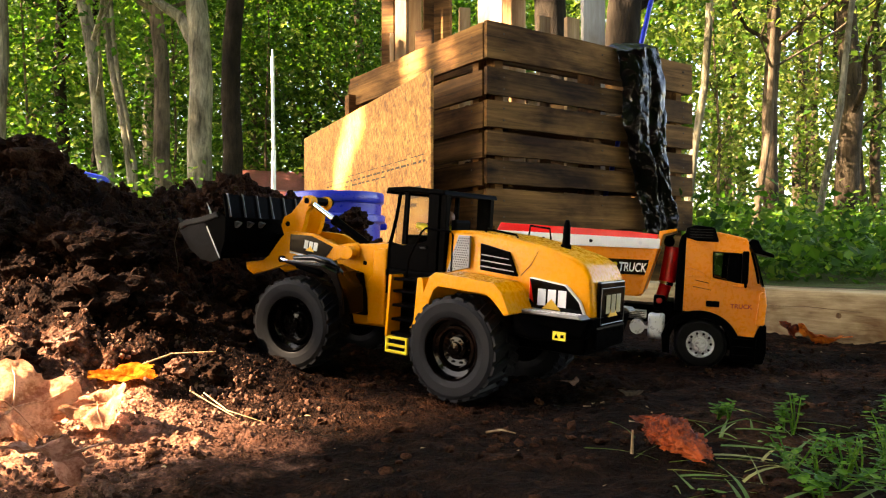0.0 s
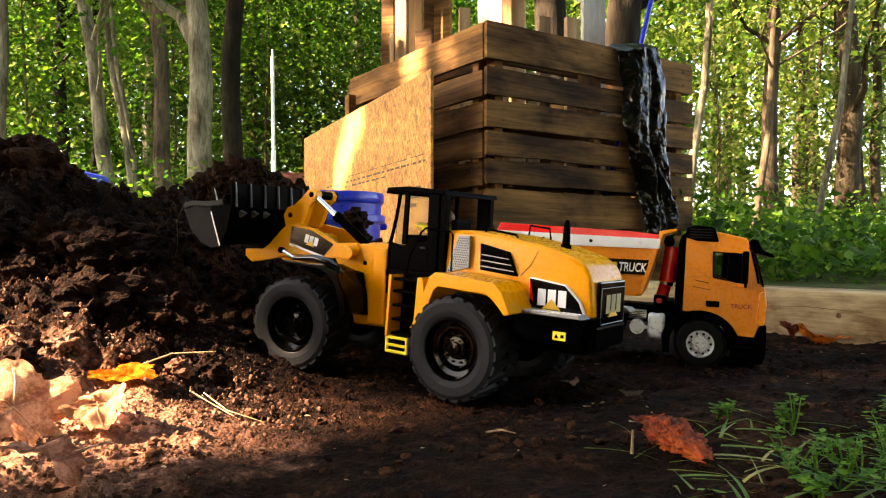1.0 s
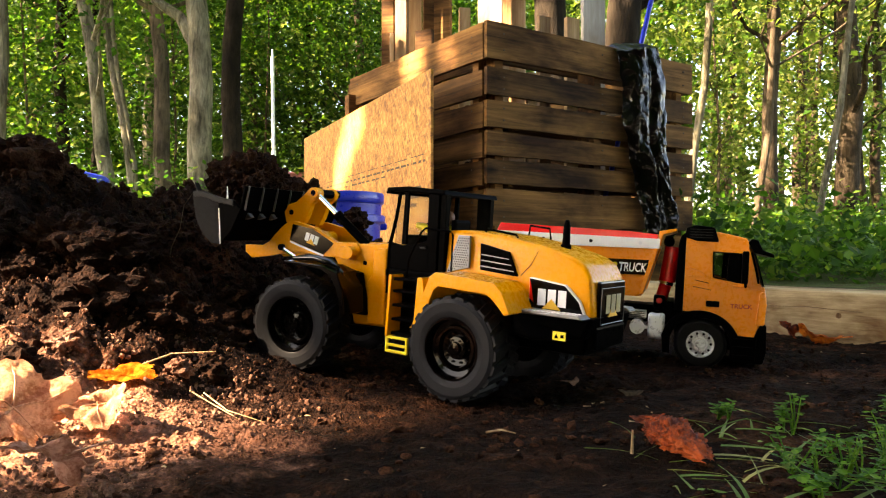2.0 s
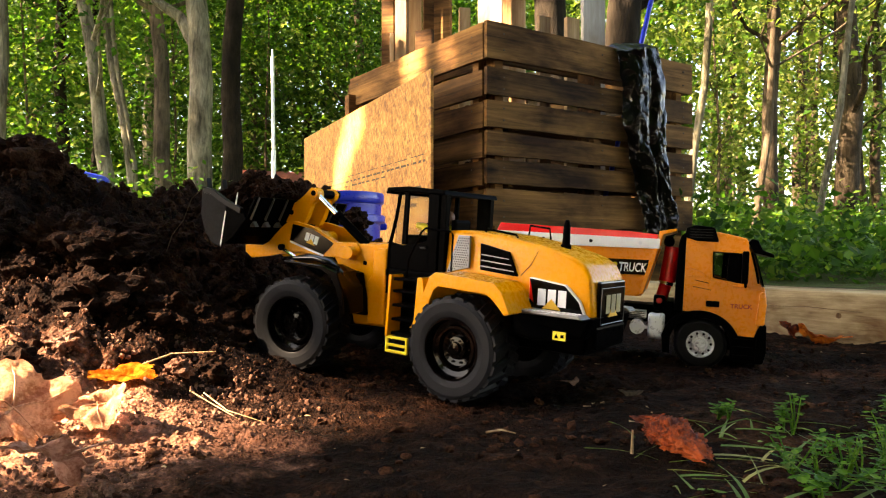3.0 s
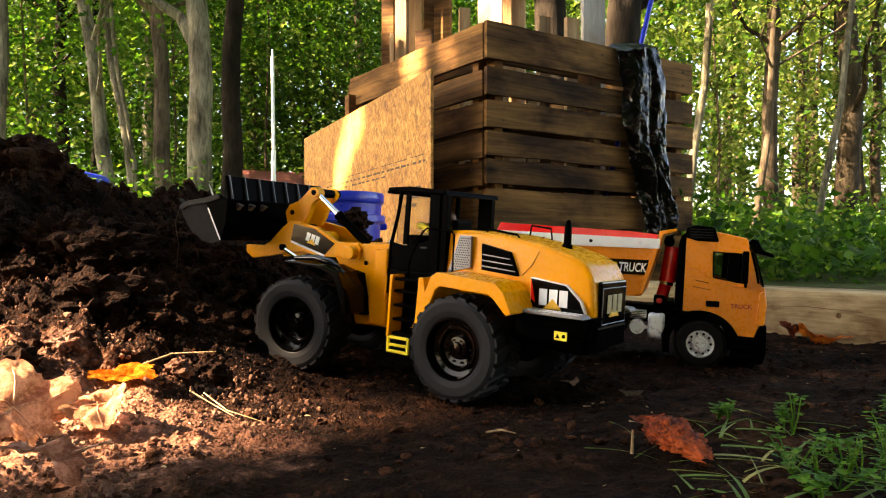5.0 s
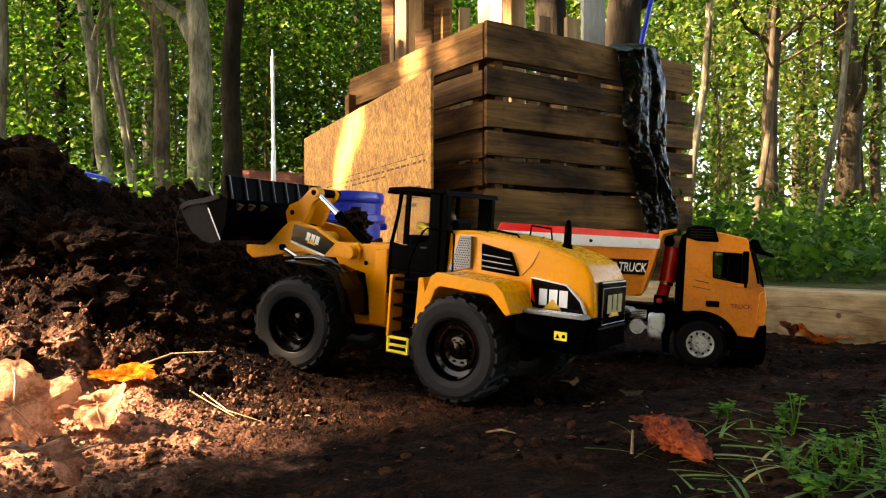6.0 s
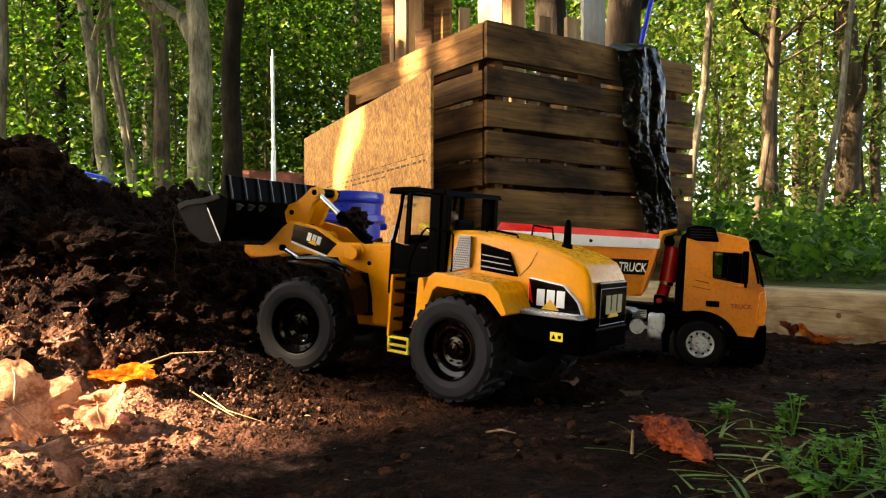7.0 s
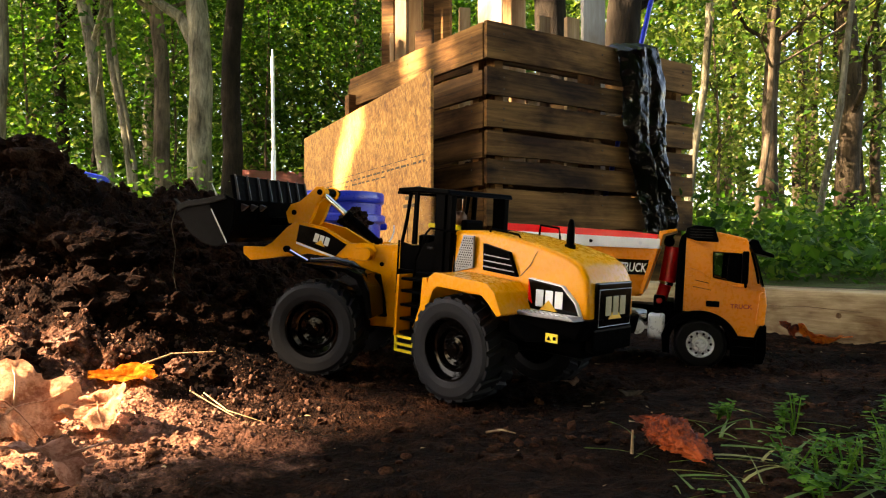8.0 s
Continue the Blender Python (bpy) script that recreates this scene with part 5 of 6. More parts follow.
for s in (1, -1):
    a, b = (BW, BW + 0.0025) if s > 0 else (-BW - 0.0025, -BW)
    part("side_plate", profile(rel(side_out, BUCKET_PIN), a, b, 0.0006), M_PLATE, BUCKET, "soil-dusted dark grey side plate")
    part("side_plate_rear", profile(rel(side_back, BUCKET_PIN), a, b, 0.0004), M_BLK, BUCKET)
    a, b = (BW - 0.001, BW + 0.0045) if s > 0 else (-BW - 0.0045, -BW + 0.001)
    part("side_edge", profile(rel([(0.2680, 0.1440), (0.2560, 0.1500), (0.2300, 0.1545), (0.2090, 0.1610), (0.2060, 0.1555), (0.2280, 0.1490), (0.2540, 0.1445), (0.2640, 0.1390)], BUCKET_PIN), a, b, 0.0006), M_GREY, BUCKET)
    part("side_rib", tube([(0.1940 - BUCKET_PIN[0], s * (BW + 0.003), 0.1110 - BUCKET_PIN[1]), (0.2140 - BUCKET_PIN[0], s * (BW + 0.003), 0.1440 - BUCKET_PIN[1])], 0.0006, 6), M_SILV, BUCKET)
for k in range(8):
    y = -BW + 0.004 + k * (2 * BW - 0.008) / 7
    part("guard_rib", profile(rel([(0.1965, 0.1560), (0.2030, 0.1815), (0.2008, 0.1812), (0.1935, 0.1560)], BUCKET_PIN), y - 0.0004, y + 0.0004), M_RIB, BUCKET)
    part("tooth", profile(rel([(0.2620, 0.1385), (0.2740, 0.1500), (0.2755, 0.1515), (0.2640, 0.1440)], BUCKET_PIN), y - 0.0035, y + 0.0035, 0.0005), M_GREY, BUCKET)
for k in range(3):
    y = BW - 0.016 - k * 0.020
    # lighter grey paints the pale glints on these gussets
    part("rear_gusset", profile(rel([(0.1985, 0.1520), (0.1900, 0.1500), (0.1970, 0.1440)], BUCKET_PIN), y - 0.003, y + 0.003, 0.0006), M_RIB, BUCKET)
part("lip_spike", tube([(0.2080 - BUCKET_PIN[0], BW + 0.002, 0.1560 - BUCKET_PIN[1]), (0.2150 - BUCKET_PIN[0], BW + 0.003, 0.1700 - BUCKET_PIN[1])], [0.0012, 0.0004], 8), M_SILV, BUCKET, "bright bare metal spike")
part("bucket_link", tube([(0.1700 - BUCKET_PIN[0], 0, 0.1350 - BUCKET_PIN[1]), (0.1980 - BUCKET_PIN[0], 0, 0.1330 - BUCKET_PIN[1])], 0.005, 10), M_BLK, BUCKET)

# soil carried in the bucket
LOAD = []


def soil_load():
    rng = random.Random(77)
    spots = []
    for k in range(9):
        spots.append((0.018 + 0.012 * (k % 2), -0.078 + k * 0.0195, 0.040, rng.uniform(0.020, 0.027), 3.30 + 0.03 * (k % 4)))
    for k in range(7):
        spots.append((0.010 + 0.014 * (k % 2), -0.066 + k * 0.022, 0.060 + rng.uniform(0, 0.008), rng.uniform(0.013, 0.020), 3.34 + 0.03 * (k % 3)))
    for k in range(6):
        spots.append((0.030 + 0.010 * (k % 2), -0.050 + k * 0.023, 0.062 + 0.010 * (k in (3, 4)), rng.uniform(0.021, 0.027), 1.85 + 0.09 * k))
    for k in range(5):
        spots.append((0.030 + 0.012 * (k % 2), -0.010 + k * 0.014, 0.080 + 0.004 * (k % 3), rng.uniform(0.010, 0.016), 1.80 + 0.08 * k))
    for k in range(16):
        spots.append((rng.uniform(0.0, 0.04), rng.uniform(-0.085, 0.085), rng.uniform(0.055, 0.072), rng.uniform(0.005, 0.010), rng.uniform(3.28, 3.5)))
    for k, (x, y, z, s, leave) in enumerate(spots):
        vs, fs = LUMPS2[k % len(LUMPS2)]
        ob = from_data("soil_lump", vs * np.array([s, s, s * 0.8]), fs, M_SOIL)
        tagged(ob, "dark crumbly soil lump carried in the bucket", "soil", "soil in the bucket")
        LOAD.append((ob, pose(x, y * 0.80, z, k * 31, k * 17, k * 53), leave))


soil_load()
part("clinging_root", tube([(0.052, BW + 0.002, 0.040), (0.054, BW + 0.006, 0.020), (0.047, BW + 0.006, -0.005), (0.050, BW + 0.004, -0.030), (0.041, BW + 0.004, -0.058)], 0.0005, 5), M_BARKB, BUCKET, "thin root hanging from the bucket lip")


# ---- dump truck ----
def words(name, text, size, mat, parent, m, shear=0.0):
    """Printed words as a thin mesh."""
    cu = bpy.data.curves.new(name, "FONT")
    cu.body, cu.size, cu.shear, cu.extrude, cu.offset = text, size, shear, 0.0002, size * 0.022
    tmp = new(name + "_outline", cu)
    bpy.context.view_layer.update()
    me = bpy.data.meshes.new_from_object(tmp.evaluated_get(bpy.context.evaluated_depsgraph_get()))
    bpy.data.objects.remove(tmp)
    bpy.data.curves.remove(cu)
    me.materials.clear()
    me.materials.append(mat)
    ob = new(name, me)
    ob.parent, ob.matrix_basis = parent, m
    return ob


def tread_block_mesh():
    me = bpy.data.meshes.new("tread_block")
    bm = box((0.0299, 0, -0.0095), (0.0014, 0.0019, 0.0150))
    bm.to_mesh(me)
    bm.free()
    me.materials.append(M_TYRE)
    return me


TREAD_BLOCK = tread_block_mesh()


def truck_wheel(parent, x, y, side):
    """side -1 is the truck's right; the wheel's own z points out."""
    w = 0.020 if abs(y) > 0.05 else 0.018
    prof = [(0.0155, 0.0005), (0.0170, 0.0014), (0.0255, 0.0014), (0.0288, -0.0006), (0.0300, -0.0035), (0.0300, -w + 0.003), (0.0285, -w), (0.0155, -w)]
    bm = lathe(prof, 48)
    t = part("wheel", bm, M_TYRE, parent, "black rubber truck tyre")
    for k in range(40):
        blk = new("tread_block", TREAD_BLOCK)
        blk.parent, blk.matrix_basis = t, Matrix.Rotation(k * math.tau / 40, 4, "Z")
    rim = [(0.0160, 0.0012), (0.0157, 0.0026), (0.0148, 0.0026), (0.0142, -0.0020), (0.0135, -0.0048), (0.0108, -0.0040), (0.0092, -0.0010), (0.0072, -0.0004), (0.0058, -0.0010), (0.0052, 0.0026), (0.0034, 0.0034), (0.0030, 0.0024), (0.0016, 0.0024), (0.0, 0.0034)]
    r = part("rim", lathe(rim, 40), M_SILV, t, "silver slotted rim", True)
    bm = bmesh.new()
    bm2 = bmesh.new()
    for k in range(10):
        a = k * math.tau / 10
        p = Vector((0.0122 * math.cos(a), 0.0122 * math.sin(a), 0))
        add_rod(bm, p + Vector((0, 0, -0.0055)), p + Vector((0, 0, -0.0036)), 0.0015, n=8)
        q = Vector((0.0078 * math.cos(a + 0.3), 0.0078 * math.sin(a + 0.3), 0))
        add_rod(bm2, q, q + Vector((0, 0, 0.0022)), 0.0010, n=6)
    h = part("rim_slots", bm, M_BLK, t)
    h["kind"] = "stuff"
    part("wheel_nuts", bm2, M_SILV, t)["kind"] = "stuff"
    t.matrix_basis = pose(x, y, 0.0285, 90 if side < 0 else -90, 0, 0)
    return t


def dump_truck():
    T = thing("dump_truck", pose(0.3225, 0.914, -0.001, 0, 3, -18), "orange toy dump truck with red tipping ram", "toy truck")
    W = 0.060
    for s in (-1, 1):
        y0, y1 = (-W, -W + 0.004) if s < 0 else (W - 0.004, W)
        # cab side in panels round the window
        part("cab_side", profile([(-0.0225, 0.066), (-0.006, 0.066), (0.006, 0.0665), (0.018, 0.062), (0.028, 0.052), (0.033, 0.042), (0.058, 0.041), (0.0630, 0.062), (0.0645, 0.090), (0.0620, 0.1015), (0.0363, 0.1030), (0.0094, 0.1080), (-0.0225, 0.1090)], y0, y1, 0.0008), M_ORG, T)
        part("cab_side_rear", profile([(-0.0225, 0.1088), (0.0094, 0.1078), (0.0078, 0.1390), (0.0100, 0.1460), (-0.0225, 0.1530)], y0, y1, 0.0006), M_ORG, T)
        part("cab_side_top", profile([(0.0078, 0.1385), (0.0363, 0.1380), (0.0480, 0.1380), (0.0460, 0.1520), (-0.0225, 0.1560), (-0.0225, 0.1520)], y0, y1, 0.0006), M_ORG, T)
        part("cab_pillar", profile([(0.0430, 0.1022), (0.0620, 0.1010), (0.0500, 0.1400), (0.0400, 0.1395)], y0, y1, 0.0006), M_ORG, T)
        part("window_post", profile([(0.0245, 0.1040), (0.0440, 0.1025), (0.0420, 0.1390), (0.0260, 0.1385)], y0 * 0.97, y1 * 0.97, 0.0006), M_BLK, T)
        part("window_rim", tube([(0.0098, s * 0.0600, 0.1085), (0.0083, s * 0.0600, 0.1380), (0.0363, s * 0.0600, 0.1378), (0.0368, s * 0.0600, 0.1035), (0.0098, s * 0.0600, 0.1085)], 0.0009, 6), M_BLK, T)
        pane = part("side_window", profile([(0.009, 0.108), (0.008, 0.138), (0.0363, 0.138), (0.0363, 0.103)], s * 0.0575, s * 0.058), M_WINDOW, T)
        part("door_seam", tube([(-0.0105, s * 0.0602, 0.1040), (0.0050, s * 0.0602, 0.1010)], 0.0004, 6), M_BLK, T)
        part("door_seam", tube([(-0.0120, s * 0.0602, 0.0960), (0.0080, s * 0.0602, 0.0930)], 0.0003, 6), M_BLK, T)
        part("crease", tube([(-0.0200, s * 0.0602, 0.1190), (-0.0040, s * 0.0602, 0.1140), (0.0090, s * 0.0603, 0.1055), (0.0380, s * 0.0603, 0.0985), (0.0600, s * 0.0603, 0.0965)], 0.0006, 6), M_ORG, T)
        part("grab_recess", box((0.0105, s * 0.0603, 0.0770), (0.0150, 0.0016, 0.0070), 0.0007, 2), M_BLK, T)
        part("door_handle", box((0.0385, s * 0.0620, 0.0990), (0.0145, 0.003, 0.0030), 0.001, 2), M_ORG, T)
        # arch
        pts = [(0.0445 * math.cos(a), 0.027 + 0.0415 * math.sin(a)) for a in [math.pi * k / 14 * 1.0 for k in range(15)]]
        inn = [(0.0345 * math.cos(a), 0.027 + 0.0335 * math.sin(a)) for a in [math.pi * k / 14 for k in range(15)]]
        pts = [(x - 0.002, max(z, 0.016)) for x, z in pts]
        inn = [(x - 0.002, z) for x, z in inn]
        pts[-1] = (-0.0430, 0.0150)
        inn[-1] = (-0.0350, 0.0150)
        a, b = (-0.0635, -0.040) if s < 0 else (0.040, 0.0635)
        part("wheel_arch", profile(pts + inn[::-1], a, b, 0.0006), M_BLK, T, "matt black wheel arch")
        part("cab_steps", profile([(0.0325, 0.0415), (0.0335, 0.0120), (0.0590, 0.0110), (0.0600, 0.0415)], a, b, 0.0012), M_BLK, T)
        for z in (0.019, 0.029, 0.038):
            part("step_ledge", box((0.046, s * 0.0640, z), (0.022, 0.003, 0.0018), 0.0004, 1), M_BLK, T)
        part("headlamp", box((0.0665, s * 0.050, 0.031), (0.006, 0.018, 0.010), 0.002), M_SILV, T, "small clear headlamp")
        part("wing_mirror", box((0.0430, s * 0.0720, 0.1220), (0.0070, 0.010, 0.0380), 0.0022), M_BLK, T)
        part("mirror_arm", tube([(0.0450, s * 0.060, 0.1020), (0.0445, s * 0.070, 0.1000), (0.0440, s * 0.071, 0.1060)], 0.0016, 8), M_BLK, T)
        part("corner_panel", profile([(0.0580, 0.0560), (0.0670, 0.0560), (0.0690, 0.0800), (0.0650, 0.0950), (0.0610, 0.0930)], a, b, 0.001), M_ORG, T)
        part("corner_strip", tube([(0.0500, s * 0.0605, 0.1400), (0.0560, s * 0.0608, 0.1180), (0.0590, s * 0.0608, 0.1040)], 0.0014, 6), M_BLK, T)
    part("cab_floor", box((0.018, 0, 0.062), (0.082, 0.112, 0.006), 0.001), M_BLK, T)
    part("cab_back", box((-0.0210, 0, 0.110), (0.003, 0.114, 0.090), 0.001), M_BLK, T)
    part("dashboard", box((0.050, 0, 0.096), (0.022, 0.112, 0.014), 0.003), M_BLK, T)
    part("seat", box((-0.004, 0, 0.085), (0.026, 0.09, 0.034), 0.004), M_BLK, T)
    part("roof", profile([(-0.0225, 0.1535), (-0.0225, 0.1620), (0.0130, 0.1620), (0.0440, 0.1560), (0.0470, 0.1510)], -0.060, 0.060, 0.0025, 3), M_ORG, T)
    part("roof_fairing", profile([(-0.0240, 0.1540), (-0.0230, 0.1655), (-0.0120, 0.1690), (0.0090, 0.1670), (0.0140, 0.1500), (-0.0100, 0.1500)], -0.0615, 0.0615, 0.002, 3), M_BLK, T, "black roof air deflector")
    for k in range(4):
        part("fairing_rib", box((-0.006, -0.0620, 0.1545 + k * 0.0032), (0.026, 0.001, 0.0010)), M_GREY, T)
    part("windscreen", profile([(0.0640, 0.1000), (0.0660, 0.1000), (0.0520, 0.1500), (0.0490, 0.1500)], -0.056, 0.056), M_BLKG, T)
    part("front_face", profile([(0.0610, 0.0420), (0.0680, 0.0420), (0.0690, 0.0850), (0.0660, 0.1000), (0.0600, 0.1000)], -0.0595, 0.0595, 0.0015), M_ORG, T)
    part("front_bumper", profile([(0.0560, 0.0100), (0.0680, 0.0110), (0.0710, 0.0250), (0.0700, 0.0560), (0.0640, 0.0580), (0.0570, 0.0420)], -0.0625, 0.0625, 0.002), M_BLK, T, "black front bumper")
    part("sun_visor", profile([(0.0460, 0.1510), (0.0500, 0.1555), (0.0570, 0.1540), (0.0620, 0.1430), (0.0740, 0.1390), (0.0750, 0.1345), (0.0640, 0.1370), (0.0540, 0.1390)], -0.058, 0.058, 0.0012), M_BLK, T, "black sun visor")
    words("door_lettering", "TRUCK", 0.0072, M_DKRED, T, pose(0.0300, -0.0603, 0.0735, 90, -1, 0))
    # air intake behind the cab
    for s in (-1, 1):
        part("intake_column", profile([(-0.0330, 0.0660), (-0.0230, 0.0660), (-0.0225, 0.1600), (-0.0285, 0.1560), (-0.0310, 0.1450)], s * 0.052 - 0.009, s * 0.052 + 0.009, 0.002), M_BLK, T)
    # chassis and tanks
    part("chassis", box((-0.125, 0, 0.057), (0.250, 0.050, 0.022), 0.002), M_BLK, T)
    part("chassis_block", box((-0.0440, 0, 0.066), (0.022, 0.090, 0.018), 0.002), M_BLK, T)
    for s in (-1, 1):
        part("fuel_tank", box((-0.0520, s * 0.054, 0.0455), (0.0195, 0.018, 0.0310), 0.0045, 4), M_SILV, T, "ribbed silver fuel tank", True)
        part("tank_cap", rod((-0.0520, s * 0.056, 0.060), (-0.0520, s * 0.056, 0.0640), 0.003, n=12), M_BLK, T)
        part("air_tank", rod((-0.0740, s * 0.040, 0.0430), (-0.0740, s * 0.062, 0.0430), 0.0088, n=24), M_SILV, T)
        part("battery_box", box((-0.0790, s * 0.050, 0.0580), (0.030, 0.016, 0.0095), 0.0015), M_SILV, T)
        for k in range(4):
            part("box_rib", box((-0.0790, s * 0.0585, 0.0548 + 0.0022 * k), (0.026, 0.001, 0.0008)), M_GREY, T)
        part("tank_strap", box((-0.0640, s * 0.052, 0.0430), (0.006, 0.012, 0.004), 0.001), M_SILV, T)
    # wheels
    for s in (-1, 1):
        truck_wheel(T, -0.0010, s * 0.0600, s)
        truck_wheel(T, -0.1700, s * 0.0590, s)
        truck_wheel(T, -0.2330, s * 0.0590, s)
    for x in (-0.001, -0.17, -0.233):
        part("axle", rod((x, -0.048, 0.029), (x, 0.048, 0.029), 0.005, n=12), M_BLK, T)
    # tipping body
    for s in (-1, 1):
        y = s * 0.062
        part("body_side", profile([(-0.2560, 0.1400), (-0.0535, 0.1390), (-0.0690, 0.0830), (-0.0760, 0.0800), (-0.2450, 0.0800)], y - 0.002, y + 0.002, 0.0008), M_ORG, T)
        part("white_strip", profile([(-0.2560, 0.1372), (-0.2560, 0.1525), (-0.0525, 0.1505), (-0.0525, 0.1385)], y * 1.03 - 0.0015, y * 1.03 + 0.0015, 0.0006), M_DECALW, T, "white side rail with bolts")
        for x in (-0.075, -0.134, -0.193):
            part("rail_bolt", rod((x, y * 1.03 + s * 0.001, 0.1445), (x, y * 1.03 + s * 0.0026, 0.1445), 0.0022, n=12), M_SILV if x == -0.075 else M_BLK, T)
        part("red_board", profile([(-0.2550, 0.1520), (-0.2500, 0.1625), (-0.0900, 0.1585), (-0.0560, 0.1560), (-0.0545, 0.1500)], y * 0.97 - 0.0012, y * 0.97 + 0.0012, 0.0005), M_RED, T)
        part("sign_panel", profile([(-0.1540, 0.1045), (-0.1560, 0.1235), (-0.0640, 0.1245), (-0.0670, 0.1065)], y + s * 0.0018, y + s * 0.0026), M_BLKG, T)
        part("body_rib", profile([(-0.0535, 0.139), (-0.0595, 0.139), (-0.0740, 0.083), (-0.0690, 0.083)], y + s * 0.001, y + s * 0.0035, 0.0006), M_ORG, T)
    words("side_lettering", "DUMP", 0.0150, M_LEMON, T, pose(-0.1290, -0.0648, 0.1095, 90, 0, 0) @ Matrix.Diagonal((0.66, 1, 1, 1)), 0.15)
    words("side_lettering", "TRUCK", 0.0150, M_DECALW, T, pose(-0.0995, -0.0648, 0.1098, 90, 0, 0) @ Matrix.Diagonal((0.66, 1, 1, 1)), 0.15)
    part("body_floor", box((-0.160, 0, 0.082), (0.172, 0.122, 0.004), 0.001), M_ORG, T)
    part("headboard", profile([(-0.0560, 0.1400), (-0.0715, 0.0800), (-0.0750, 0.0800), (-0.0600, 0.1560), (-0.0540, 0.1560)], -0.060, 0.060, 0.001), M_ORG, T)
    part("headboard_lip", profile([(-0.0540, 0.1420), (-0.0540, 0.1600), (-0.0335, 0.1640), (-0.0330, 0.1610), (-0.0490, 0.1560), (-0.0510, 0.1420)], -0.060, 0.060, 0.001), M_ORG, T)
    part("tailgate", box((-0.2540, 0, 0.112), (0.004, 0.122, 0.060), 0.001), M_ORG, T)
    # ram
    ram = part("tipping_ram", rod((-0.0425, -0.034, 0.0990), (-0.0370, -0.034, 0.1420), 0.0098, n=24), M_RED, T, "glossy red tipping ram", True)
    part("ram_stage", rod((-0.0500, -0.034, 0.0720), (-0.0425, -0.034, 0.1000), 0.0072, n=24), M_RED, ram, "", True)
    part("ram_collar", rod((-0.0433, -0.034, 0.0950), (-0.0423, -0.034, 0.0990), 0.0080, n=24), M_CHR, ram)
    part("ram_mount", box((-0.0500, -0.034, 0.0740), (0.014, 0.024, 0.016), 0.003), M_BLK, ram)
    part("ram_pin", rod((-0.0500, -0.047, 0.0755), (-0.0500, -0.045, 0.0755), 0.0035, n=14), M_RED, ram)
    part("ram_head", rod((-0.0420, -0.047, 0.1480), (-0.0420, -0.020, 0.1480), 0.0065, n=16), M_BLK, ram)


dump_truck()


# ---- leaves and weeds on the ground ----
def dead_leaf(name, place, size, mat, label, seed, curl=0.5, tilt=(0, 0, 0), lobes=5, stem=True, aspect=1.0):
    """A lobed leaf, crumpled and curled, with a stalk."""
    rng = random.Random(seed)
    n, rings = 90, 12
    bm = bmesh.new()

    def height(x, y):
        u = x / aspect
        z = curl * (0.45 * u * u - 0.30 * y * y + 0.25 * u * y) + curl * 0.30 * fbm(x * 1.5 + seed, y * 1.5, 1.0, 2) + 0.03 * fbm(x * 6, y * 6 + seed, 2.0, 3)
        # the blade sags between its ribs
        return z + 0.05 * abs(math.cos(math.atan2(y, x) * lobes / 2)) * math.hypot(u, y)

    cen = bm.verts.new((0, 0, 0))
    grid = []
    for r in range(1, rings + 1):
        row = []
        for k in range(n):
            a = k * math.tau / n
            lobe = 0.62 + 0.30 * abs(math.cos(a * lobes / 2)) ** 1.5 + 0.035 * math.sin(a * 17 + seed) + 0.02 * math.sin(a * 29)
            rad = lobe * r / rings
            row.append(bm.verts.new((rad * math.cos(a) * aspect, rad * math.sin(a), 0)))
        grid.append(row)
    for k in range(n):
        bm.faces.new((cen, grid[0][k], grid[0][(k + 1) % n]))
    for a, b in zip(grid, grid[1:]):
        for k in range(n):
            bm.faces.new((a[k], b[k], b[(k + 1) % n], a[(k + 1) % n]))
    for v in bm.verts:
        x, y = v.co.x, v.co.y
        u = x / aspect
        z = height(x, y)
        v.co = Vector((x * (1 - 0.18 * curl * abs(u)), y * (1 - 0.15 * curl), z)) * size
    bmesh.ops.solidify(bm, geom=list(bm.faces), thickness=0.0004)
    m = Matrix.Translation(place) @ pose(0, 0, 0, *tilt)
    t = thing(name, m, label, "leaf", "fallen leaves")
    blade = part("blade", bm, mat, t, smooth=True)
    for k in range(lobes):
        a = k * math.tau / lobes
        rib = []
        for i in range(7):
            x, y = 0.80 * i / 6 * math.cos(a) * aspect, 0.80 * i / 6 * math.sin(a)
            rib.append(Vector((x * (1 - 0.18 * curl * abs(x / aspect)), y * (1 - 0.15 * curl), height(x, y) + 0.010)) * size)
        part("leaf_rib", tube(rib, [size * 0.017 * (1 - 0.12 * i) for i in range(7)], 5), mat, blade)
    if stem:
        part("stalk", tube([(-0.1 * size, 0, 0.0), (-0.7 * size, 0.05 * size, 0.12 * size), (-1.35 * size, -0.05 * size, 0.35 * size)], [0.0007, 0.0008, 0.0009], 6), mat, t)
    return t


M_TAN = dry_leaf("pale_tan_leaf", (0.36, 0.155, 0.075), (0.70, 0.42, 0.25))
M_PINK = dry_leaf("pinkish_dry_leaf", (0.30, 0.135, 0.085), (0.58, 0.34, 0.25))
M_ORL = dry_leaf("orange_yellow_leaf", (0.50, 0.13, 0.016), (0.76, 0.42, 0.07), 0.25)
M_RUST = dry_leaf("rust_red_leaf", (0.075, 0.010, 0.003), (0.32, 0.055, 0.010), 0.12)
M_RUSTO = dry_leaf("orange_rust_leaf", (0.40, 0.07, 0.012), (0.70, 0.22, 0.03), 0.3)
M_SCRAP = dry_leaf("grey_brown_leaf", (0.06, 0.038, 0.022), (0.17, 0.11, 0.065), 0.1)
